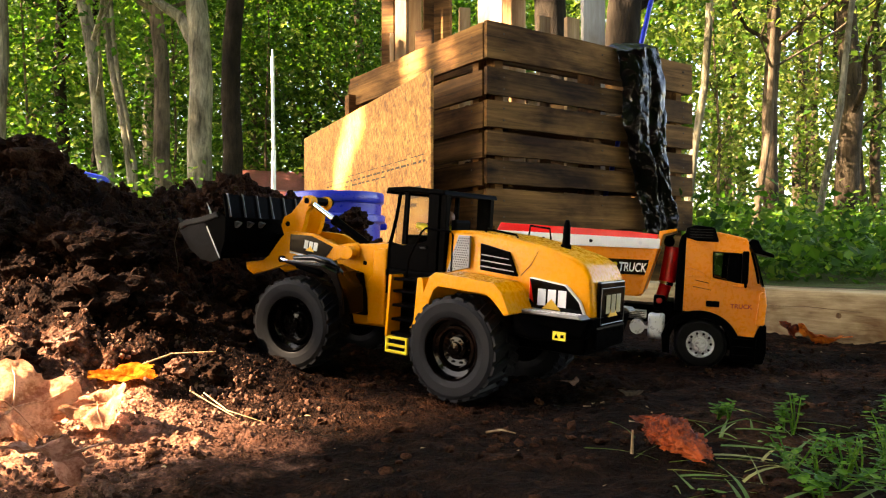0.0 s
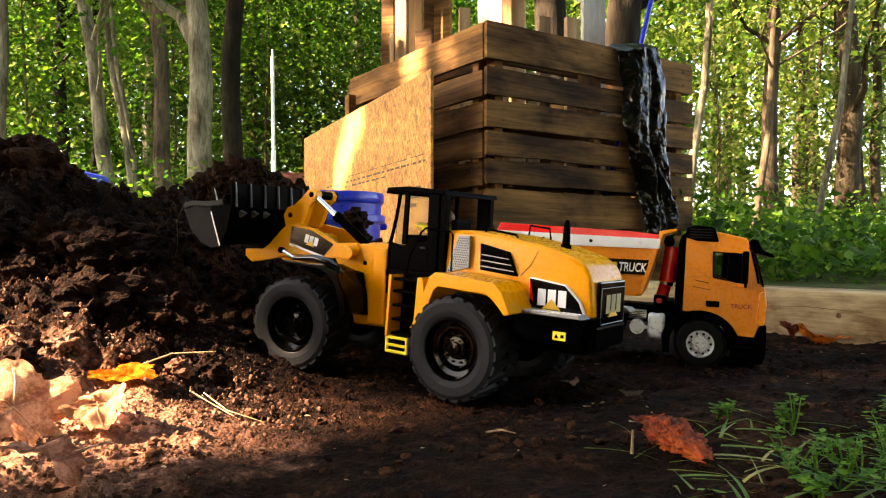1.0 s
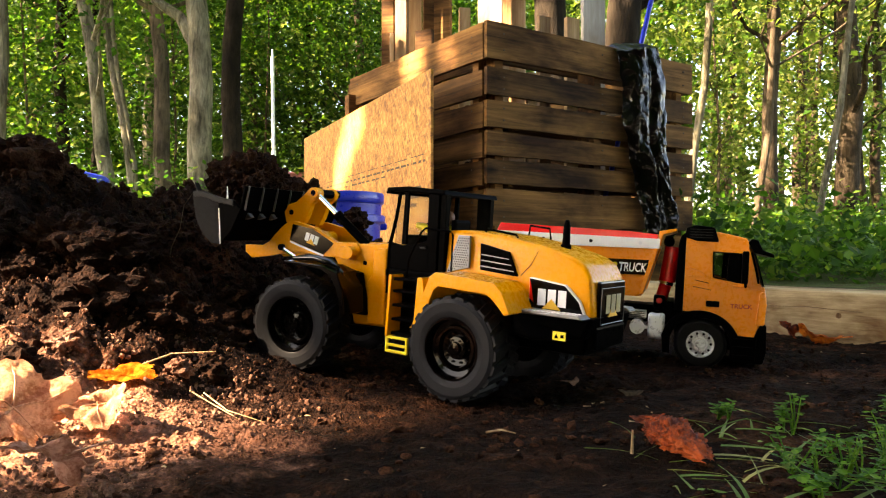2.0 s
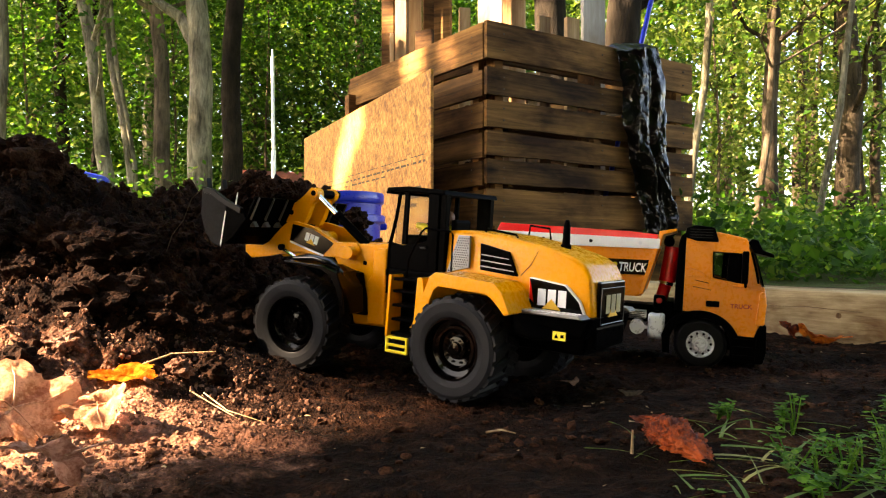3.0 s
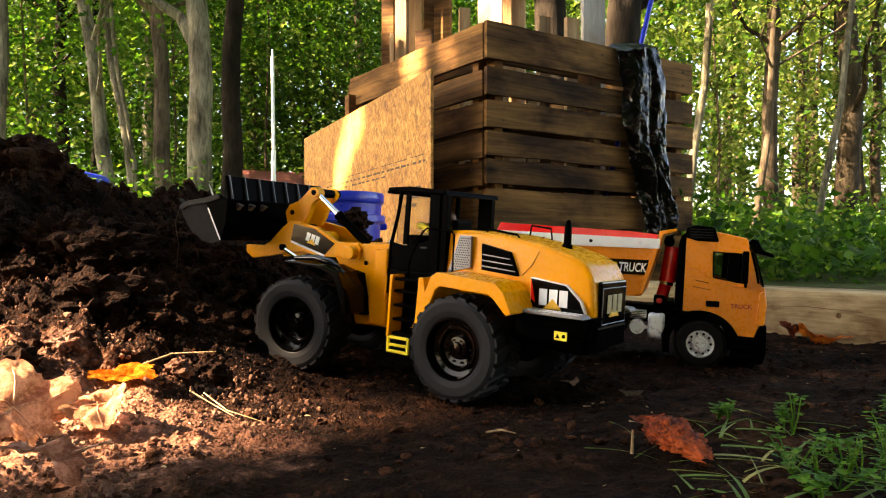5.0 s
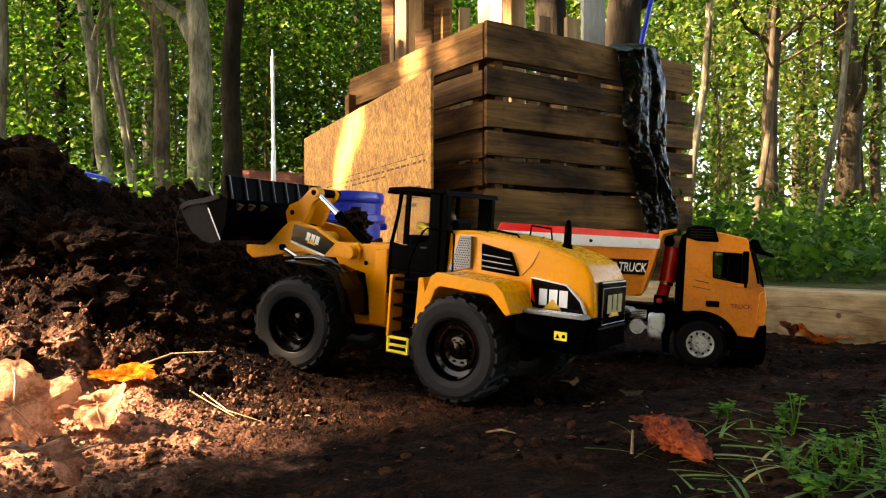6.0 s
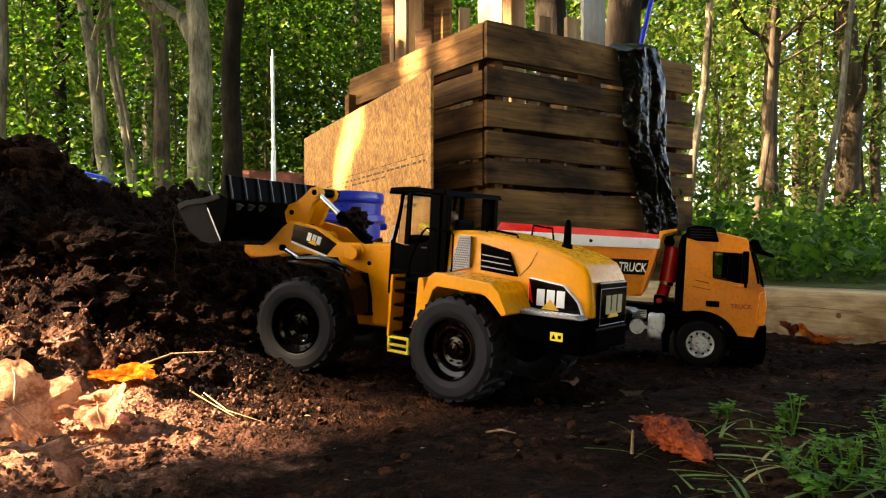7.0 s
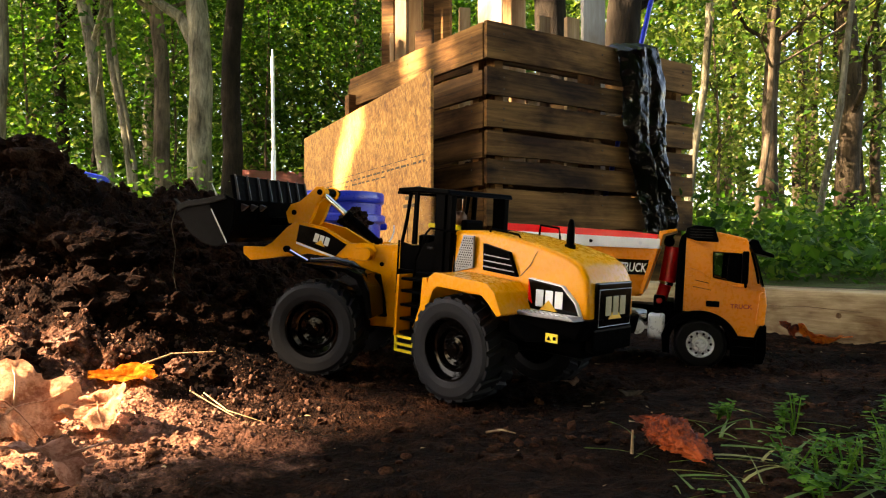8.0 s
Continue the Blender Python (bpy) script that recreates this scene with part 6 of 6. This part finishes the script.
M_STRAW = dry_leaf("straw", (0.24, 0.15, 0.075), (0.48, 0.34, 0.18), 0.1)


def rest(x, y, up):
    return (x, y, terrain(x, y) + up)


dead_leaf("dead_leaf", rest(-0.288, 0.485, 0.024), 0.050, M_TAN, "large pale crumpled dry leaf on sunlit soil", 3, 0.55, (42, 4, 62), 5)
dead_leaf("dead_leaf", rest(-0.246, 0.515, 0.016), 0.028, M_TAN, "small pale curled dry leaf on sunlit soil", 9, 0.8, (30, -20, 20), 4)
dead_leaf("dead_leaf", rest(-0.222, 0.410, 0.020), 0.032, M_PINK, "pinkish crumpled dry leaf on soil", 5, 0.8, (38, 8, 150), 5)
dead_leaf("dead_leaf", rest(-0.262, 0.595, 0.012), 0.021, M_ORL, "orange and yellow leaf with a pale stalk", 7, 0.45, (46, 6, 195), 3, False, 1.7)


def rolled_leaf():
    """A dry leaf rolled up on itself along its rib, wide open at one end."""
    nu, nv, ln = 56, 34, 0.074
    verts, faces = [], []
    for i in range(nu + 1):
        u = i / nu
        r = 0.0022 + 0.0072 * math.sin(math.pi * min(1, u * 0.9 + 0.12)) ** 0.8 * (1 + 0.35 * fbm(u * 5, 2.0))
        for j in range(nv + 1):
            w = (j / nv - 0.5) * radians(250 + 40 * fbm(u * 3, 9.0))
            q = r * (1 + 0.45 * fbm(u * 10, j * 0.22, 3.0, 5, 0.5))
            verts.append(((u - 0.5) * ln + 0.006 * fbm(u * 2, j * 0.3, 6.0), q * 1.25 * math.sin(w), q * 0.85 * math.cos(w) + r * 0.6))
    for i in range(nu):
        for j in range(nv):
            a = i * (nv + 1) + j
            faces.append((a, a + 1, a + nv + 2, a + nv + 1))
    t = thing("dead_leaf", Matrix.Translation(rest(0.160, 0.492, 0.001)) @ pose(0, 0, 0, 14, 2, -80), "rust-red rolled crumpled leaf on dark soil", "leaf", "fallen leaves")
    from_data("blade", verts, faces, M_RUST, t, smooth=True)
    part("stalk", tube([(-0.5 * ln, 0, 0.004), (-0.58 * ln, 0.003, 0.007), (-0.66 * ln, 0.001, 0.006)], [0.0010, 0.0008, 0.0007], 6), M_RUST, t)


rolled_leaf()
dead_leaf("dead_leaf", rest(0.158, 0.562, 0.008), 0.013, M_RUST, "thin rust-brown leaf edge on soil", 12, 0.5, (10, 0, 10), 3, False, 1.4)
dead_leaf("dead_leaf", rest(0.535, 1.12, 0.014), 0.024, M_RUST, "rust-red leaf leaning on the timber", 13, 1.0, (50, 10, 30), 5)
dead_leaf("dead_leaf", rest(0.563, 1.075, 0.010), 0.030, M_RUSTO, "orange curled leaf beside the timber", 14, 0.9, (22, -10, 160), 3, True, 1.4)
dead_leaf("dead_leaf", rest(0.178, 0.690, 0.003), 0.011, M_SCRAP, "small brown leaf scrap on soil", 15, 0.8, (8, 6, 0), 3, False, 1.5)
dead_leaf("dead_leaf", rest(0.13, 0.74, 0.003), 0.010, M_PINK, "small tan leaf scrap on soil", 16, 0.8, (8, 6, 40), 3, False, 1.5)


def twig(pts, r, label, mat=None, name="twig"):
    ob = part(name, tube(pts, [r * (1 - 0.5 * i / (len(pts) - 1)) for i in range(len(pts))], 7), mat or M_STRAW, smooth=True)
    tagged(ob, label, "twig")


def on(x, y, up):
    return Vector(rest(x, y, up))


twig([on(-0.245, 0.59, 0.016), on(-0.225, 0.60, 0.030), on(-0.190, 0.605, 0.044)], 0.0009, "pale leaf stalk sticking up")
twig([on(-0.21, 0.60, 0.004), on(-0.185, 0.585, 0.005), on(-0.155, 0.575, 0.003)], 0.0006, "thin straw-coloured twig on the soil")
twig([on(-0.20, 0.605, 0.006), on(-0.17, 0.57, 0.006), on(-0.14, 0.565, 0.002)], 0.0006, "thin straw-coloured twig on the soil")
twig([on(0.033, 0.556, 0.002), on(0.045, 0.553, 0.004), on(0.055, 0.547, 0.002)], 0.0010, "short pale twig on dark soil")
twig([on(0.128, 0.49, 0.0), on(0.1282, 0.49, 0.008), on(0.1285, 0.49, 0.016)], 0.0012, "short pale stub in the soil")
twig([on(0.61, 1.02, 0.005), on(0.64, 1.0, 0.018), on(0.66, 0.99, 0.022)], 0.0012, "dark twig beside the timber", M_BARKD)
twig([on(0.62, 1.0, 0.004), on(0.65, 1.01, 0.012), on(0.675, 1.0, 0.01)], 0.0012, "dark twig beside the timber", M_BARKD)


def litter():
    rng = random.Random(17)
    verts, faces, n = [], [], 0
    for _ in range(90):
        x, y = rng.uniform(-0.3, 0.6), rng.uniform(0.38, 1.0)
        if pile(x, y) > 0.05:
            continue
        s = rng.uniform(0.0006, 0.0022)
        z = terrain(x, y) + 0.001
        a = rng.uniform(0, 6.28)
        c, d = math.cos(a) * s, math.sin(a) * s
        for u, v, w in ((-1.6, -0.5, 0), (1.6, -0.4, 0.3), (1.5, 0.5, 0), (-1.5, 0.4, 0.4)):
            verts.append((x + u * c - v * d, y + u * d + v * c, z + w * s))
        faces.append((n, n + 1, n + 2, n + 3))
        n += 4
    ob = from_data("leaf_scraps", verts, faces, M_STRAW)
    tagged(ob, "tiny straw and leaf scraps on the soil", "litter", kind="stuff")


litter()


def weed(x, y, h, seed, leaf=0.008, spread=0.02, stems=5):
    """A low weed with small oval leaflets in threes on thin stems."""
    rng = random.Random(seed)
    t = thing("weed", pose(*rest(x, y, 0)), "small green clover-like weed in the soil", "plant", "weeds at the bed's edge")
    bm, lv = bmesh.new(), bmesh.new()
    for k in range(stems):
        a = rng.uniform(0, 6.28)
        hh = h * rng.uniform(0.55, 1.0)
        tip = Vector((math.cos(a) * spread * rng.random(), math.sin(a) * spread * rng.random(), hh))
        add_tube(bm, [(0, 0, -0.002), tip * 0.5 + Vector((0.001, 0, 0)), tip], [0.0007, 0.0006, 0.0004], 5)
        for j in range(rng.choice((2, 3, 4))):
            p = tip * (1 - 0.2 * j)
            for q in range(3):
                b = q * 2.1 + rng.uniform(0, 1)
                s = leaf * rng.uniform(0.7, 1.25)
                d = Vector((math.cos(b), math.sin(b), rng.uniform(-0.25, 0.45)))
                side = Vector((-math.sin(b), math.cos(b), 0))
                up = Vector((0, 0, 1))
                pts = [p, p + d * s * 0.35 + side * s * 0.34 + up * s * 0.06, p + d * s * 0.8 + side * s * 0.36, p + d * s * 1.1, p + d * s * 0.8 - side * s * 0.36, p + d * s * 0.35 - side * s * 0.34 + up * s * 0.06]
                mid = lv.verts.new(p + d * s * 0.55 - up * s * 0.05)
                vs = [lv.verts.new(v) for v in pts]
                for i in range(6):
                    lv.faces.new((mid, vs[i], vs[(i + 1) % 6]))
    part("stem", bm, M_WEED, t)["kind"] = "stuff"
    part("foliage", lv, M_WEED, t)["kind"] = "stuff"
    return t


def weeds():
    rng = random.Random(12)
    for k, (x, y, h) in enumerate(((0.222, 0.585, 0.016), (0.228, 0.580, 0.020), (0.266, 0.550, 0.040), (0.262, 0.556, 0.026), (0.345, 0.56, 0.034), (0.365, 0.585, 0.040))):
        weed(x, y, h * 0.8, k, 0.0052, 0.010, 4)
    for k in range(15):
        y = rng.uniform(0.39, 0.54)
        x = rng.uniform(0.45 + (y - 0.42) * 0.9, 0.68) * y
        weed(x, y, rng.uniform(0.012, 0.034), 40 + k, rng.uniform(0.0036, 0.0062), 0.024, 4)


weeds()


def grass():
    rng = random.Random(14)
    verts, faces = [], []
    for k in range(70):
        y = rng.uniform(0.38, 0.56)
        x = rng.uniform(0.26, 0.66) * y
        if k < 6:
            x, y = 0.155 + 0.012 * k, 0.50 - 0.01 * k
        base = Vector(rest(x, y, 0))
        a = rng.uniform(0, 6.28)
        ln = rng.uniform(0.018, 0.055)
        flat_ = rng.uniform(0.05, 0.55)
        d = Vector((math.cos(a), math.sin(a), 0))
        side = Vector((-d.y, d.x, 0)) * rng.uniform(0.0005, 0.0016)
        n = len(verts)
        for i in range(6):
            s = i / 5
            p = base + d * ln * s * (0.35 + 0.65 * (1 - flat_) + 0.3 * s) + Vector((0, 0, ln * flat_ * (s - 0.55 * s * s) + 0.002))
            w = side * (1 - s ** 2) + Vector((0, 0, 0.0003))
            verts += [p - w, p + w]
        for i in range(5):
            faces.append((n + 2 * i, n + 2 * i + 1, n + 2 * i + 3, n + 2 * i + 2))
    ob = from_data("grass", verts, faces, M_GRASS)
    tagged(ob, "sparse green and straw grass blades on soil", "grass", kind="stuff")


grass()


# ---- trees and leaves added overhead and behind, mostly unseen, to shade the clearing ----
# spots and radii where the added crown lets the sun through
OPEN = [((-0.40, 0.500, 0.04), 0.066), ((-0.275, 0.435, 0.01), 0.022), ((-0.340, 0.525, 0.02), 0.080), ((-0.255, 0.60, 0.01), 0.070), ((-0.235, 0.66, 0.02), 0.03), ((-0.30, 0.67, 0.04), 0.03), ((-0.19, 0.60, 0.01), 0.040), ((-0.46, 0.70, 0.09), 0.025), ((-0.34, 0.75, 0.06), 0.02),
        ((-0.39, 3.25, 0.72), 0.07), ((-0.446, 3.375, 0.60), 0.08), ((-0.50, 3.5, 0.45), 0.09), ((-0.19, 3.25, 1.15), 0.12), ((0.22, 3.2, 1.22), 0.10), ((-0.12, 2.98, 0.92), 0.10), ((0.02, 2.75, 0.90), 0.06)]


def sun_blocking_tree(x, y, seed, label):
    """A broad unseen tree, added between sun and clearing, gaps cut for the sunflecks."""
    rng = random.Random(seed)
    t = thing("shade_tree", pose(x, y, 0), label, "tree", "trees behind the clearing")
    bm = tube([(0, 0, -0.1), (0.1, 0, 2), (0, 0.1, 4), (0.1, 0, 8)], [0.28, 0.22, 0.18, 0.06], 14)
    u = SUN.cross(Vector((0, 0, 1))).normalized()
    v = SUN.cross(u)
    gaps = [(Vector(p).dot(u), Vector(p).dot(v), r) for p, r in OPEN]
    verts, faces = [], []
    n = 0
    for k in range(13000):
        # a point over the clearing, carried up towards the sun into the crown
        g = Vector((rng.uniform(-1.7, 2.6), rng.uniform(-1.6, 4.6), rng.uniform(0, 1.6)))
        p = g + SUN * rng.uniform(7.0, 11.0)
        s = 0.30 * rng.uniform(0.6, 1.2)
        pu, pv = p.dot(u), p.dot(v)
        if any(math.hypot(pu - a, pv - b) < r + s * 0.28 * rng.uniform(0.3, 1.1) for a, b, r in gaps):
            continue
        q = Euler((rng.uniform(-1, 1), rng.uniform(-1, 1), rng.uniform(0, 6.28))).to_matrix()
        p = p - Vector((x, y, 0))
        for c in ((-0.5, 0, 0), (0, -0.32, 0.06), (0.55, 0, -0.03), (0, 0.32, 0.06)):
            verts.append(p + q @ (Vector(c) * s))
        faces.append((n, n + 1, n + 2, n + 3))
        n += 4
    for k in range(7):
        a = rng.uniform(0, 6.28)
        add_tube(bm, [(0, 0, 3.5 + 0.5 * k), (math.cos(a) * 1.0, math.sin(a) * 1.0, 4.6 + 0.5 * k), (math.cos(a) * 2.2, math.sin(a) * 2.2, 5.2 + 0.5 * k)], [0.09, 0.06, 0.02], 8)
    part("trunk", bm, M_BARKB, t)
    from_data("crown", verts, faces, M_LEAF, t)


sun_blocking_tree(-6.5, -4.2, 3, "broad leafy tree added out of view to shade the clearing")


def sky_blocking_trees():
    # unseen trees added behind the camera to cut skylight and reflections
    rng = random.Random(33)
    first = None
    for k in range(20):
        a = radians(226 + k * 112 / 19 + rng.uniform(-4, 4))
        r = rng.uniform(4.5, 11.0)
        x, y = math.cos(a) * r * 1.2, math.sin(a) * r
        if math.hypot(x + 6.5, y + 4.2) < 1.5:
            continue
        if first is None:
            first = tree("tree", (x, y, 0), (x + 0.1, y, 3), 0.14, M_BARKB, M_LEAF, 91, "brown-barked leafy tree added out of view to block skylight", crown=(1.0, 9.0), clumps=90, per=40, leaf=0.34, crown_r=2.0)
        else:
            copy_thing(first, pose(x, y, 0, 0, 0, rng.uniform(0, 360)))


sky_blocking_trees()


def added_canopy():
    """Leaf roof added beyond the clearing, mostly unseen, thin enough for flecks of sun."""
    rng = random.Random(51)
    cents = []
    for _ in range(1000):
        x, y = rng.uniform(-26, 10), rng.uniform(5.0, 32)
        z = rng.uniform(5.6, 10.0) + 0.12 * max(0, y - 14)
        fall = Vector((x, y, z)) - SUN * (z / SUN.z)
        if 1.5 < fall.x < 9.5 and 3.0 < fall.y < 17.0 and rng.random() < 0.70:
            continue
        if -6.0 < fall.x < 1.0 and 9.5 < fall.y < 17.0 and rng.random() < 0.55:
            continue
        cents.append(((x, y, z), rng.uniform(0.5, 1.0)))
    # clumps added towards the sun to shade the trunks on the left
    for _ in range(38):
        g = Vector((rng.uniform(-7.5, -1.5), rng.uniform(6.0, 9.0), rng.uniform(0.5, 2.5)))
        cents.append((g + SUN * rng.uniform(7.0, 9.5), rng.uniform(0.4, 0.8)))
    # unseen clumps added beside and behind the camera to cut sky fill
    for _ in range(200):
        if rng.random() < 0.5:
            x, y = rng.uniform(3.0, 15), rng.uniform(-12, 6)
        else:
            x, y = rng.uniform(-16, 8), rng.uniform(-16, -5.0)
        cents.append(((x, y, rng.uniform(5.0, 9.0)), rng.uniform(0.5, 1.0)))
    vs, fs = leaf_cloud(rng, cents, 34, 0.38, 0.9)
    ob = from_data("added_leaf_canopy", vs, fs, M_LEAF)
    tagged(ob, "green leaves added high over the wood, mostly unseen, for shade", "foliage", kind="stuff")


added_canopy()


# ---- what moves ----
def lerp(rows, t):
    if t <= rows[0][0]:
        return rows[0][1]
    for (t0, a), (t1, b) in zip(rows, rows[1:]):
        if t <= t1:
            k = (t - t0) / (t1 - t0)
            return a + (b - a) * k
    return rows[-1][1]


PX = [(0, -0.0332), (4.05, -0.0332), (4.3, -0.0320), (6.6, -0.0320), (7.0, -0.0285), (7.5, -0.0248), (8, -0.0163)]
PY = [(0, 0.7875), (6.6, 0.7875), (8, 0.790)]
REAR = [(0, 35.0), (6.6, 35.0), (7.0, 37.5), (7.5, 41.0), (8, 43.0)]
FORE = [(0, 25.0), (6.5, 25.0), (7.0, 22.0), (7.5, 18.0), (8, 13.5)]
ARM_UP = [(0, 0), (0.5, 3.5), (1.0, 6.0), (1.5, 7.7), (1.9, 7.9), (3.2, 7.9), (8, 7.9)]
CURL = [(0, 0), (0.5, 5.0), (1.0, 10.0), (1.5, 17.0), (1.7, 20.0), (2.25, 30.0), (2.8, 37.5), (3.0, 39.0), (3.2, 39.0), (3.35, 31.0), (3.5, 22.0), (3.6, 16.0), (3.7, 10.0), (3.8, 6.0), (4.0, 2.0), (8, 2.0)]
PITCH = 3.8
TIMES = [0, 0.25, 0.5, 0.75, 1.0, 1.25, 1.5, 1.7, 2.0, 2.25, 2.5, 2.8, 3.0, 3.2, 3.3, 3.4, 3.5, 3.6, 3.7, 3.8, 3.9, 4.0, 4.1, 4.2, 4.3, 4.6, 5.2, 6.0, 6.4, 6.6, 6.8, 7.0, 7.25, 7.5, 7.75, 8.0]


def flat(o, a):
    """A pose in the loader's side plane: at x, z, turned nose-up by a degrees."""
    return Matrix.Translation((o[0], 0, o[1])) @ Matrix.Rotation(radians(-a), 4, "Y")


def turn(p, o, a):
    c, s = math.cos(radians(a)), math.sin(radians(a))
    x, z = p[0] - o[0], p[1] - o[1]
    return (o[0] + c * x - s * z, o[1] + s * x + c * z)


def motions():
    body, front, wheels, arm, rocker, curl, bucket = [], [], [[] for _ in WHEELS], [], [], [], []
    lifts = [[] for _ in LIFTS]
    rolled = 0.0
    last = None
    for t in TIMES:
        px, py, r, f, up, cu = (lerp(k, t) for k in (PX, PY, REAR, FORE, ARM_UP, CURL))
        body.append((t, Matrix.Translation((px, py, 0.008)) @ Matrix.Rotation(radians(180 - r), 4, "Z") @ Matrix.Rotation(radians(-PITCH), 4, "Y")))
        yaw = Matrix.Rotation(radians(r - f), 4, "Z")
        front.append((t, yaw))
        if last is not None:
            rolled += math.degrees(math.hypot(px - last[0], py - last[1]) / RT)
        last = (px, py)
        for k, (ob, m, is_front) in enumerate(WHEELS):
            side = 1 if k % 2 == 0 else -1
            wheels[k].append((t, (yaw if is_front else Matrix.Identity(4)) @ m @ Matrix.Rotation(radians(-side * rolled), 4, "Z")))
        arm.append((t, yaw @ flat(PIVOT, up)))
        pin = turn(ROCKER_PIN, PIVOT, up)
        swing = up + 0.04 * cu
        rocker.append((t, yaw @ flat(pin, swing)))
        head = turn((ROCKER_PIN[0] - 0.0212 + pin[0] - ROCKER_PIN[0], ROCKER_PIN[1] + 0.0395 + pin[1] - ROCKER_PIN[1]), pin, swing)
        a = math.degrees(math.atan2(head[1] - CYL_FOOT[1], head[0] - CYL_FOOT[0]))
        curl.append((t, yaw @ Matrix.Translation((0, 0.017, 0)) @ flat(CYL_FOOT, a)))
        bucket.append((t, yaw @ flat(turn(BUCKET_PIN, PIVOT, up), cu)))
        foot, head = (0.0990, 0.0980), turn((0.1545, 0.1115), PIVOT, up)
        a = math.degrees(math.atan2(head[1] - foot[1], head[0] - foot[0]))
        for k, (ob, y) in enumerate(LIFTS):
            lifts[k].append((t, yaw @ Matrix.Translation((0, y, 0)) @ flat(foot, a)))
    walk(LOADER, body)
    for ob, m in FRONT:
        walk(ob, [(t, y @ m) for t, y in front])
    for (ob, m, is_front), rows in zip(WHEELS, wheels):
        walk(ob, rows)
    for ob, rows in ((ARM, arm), (ROCKER, rocker), (CYL, curl), (BUCKET, bucket)):
        walk(ob, rows)
    for (ob, y), rows in zip(LIFTS, lifts):
        walk(ob, rows)
    move_load(body, bucket)


def glide(rows, t):
    """The pose at t between two rows."""
    for (t0, a), (t1, b) in zip(rows, rows[1:]):
        if t <= t1:
            k = (t - t0) / (t1 - t0)
            return Matrix.LocRotScale(a.translation.lerp(b.translation, k), a.to_quaternion().slerp(b.to_quaternion(), k), None)
    return rows[-1][1]


def move_load(body, bucket):
    """The soil rides in the bucket and slides out over the lip when it tips."""
    for ob, off, leave in LOAD:
        rows = []
        for t in TIMES:
            if t <= leave:
                rows.append((t, glide(body, t) @ glide(bucket, t) @ off))
        rows = [r for r in rows if r[0] < leave - 0.04]
        m = glide(body, leave) @ glide(bucket, leave) @ off
        rows.append((leave, m))
        ahead = m.translation + Vector((-0.045, 0.030, -0.006))
        end = Vector((ahead.x - 0.02, ahead.y + 0.015, terrain(ahead.x - 0.02, ahead.y + 0.015) - 0.010))
        q = m.to_quaternion()
        q2 = q @ Euler((0.3, 0.9, 0.2)).to_quaternion()
        rows.append((leave + 0.14, Matrix.LocRotScale(ahead, q.slerp(q2, 0.4), None)))
        rows.append((leave + 0.30, Matrix.LocRotScale(end, q2, None)))
        rows.append((8.0, Matrix.LocRotScale(end, q2, None)))
        walk(ob, rows)


motions()
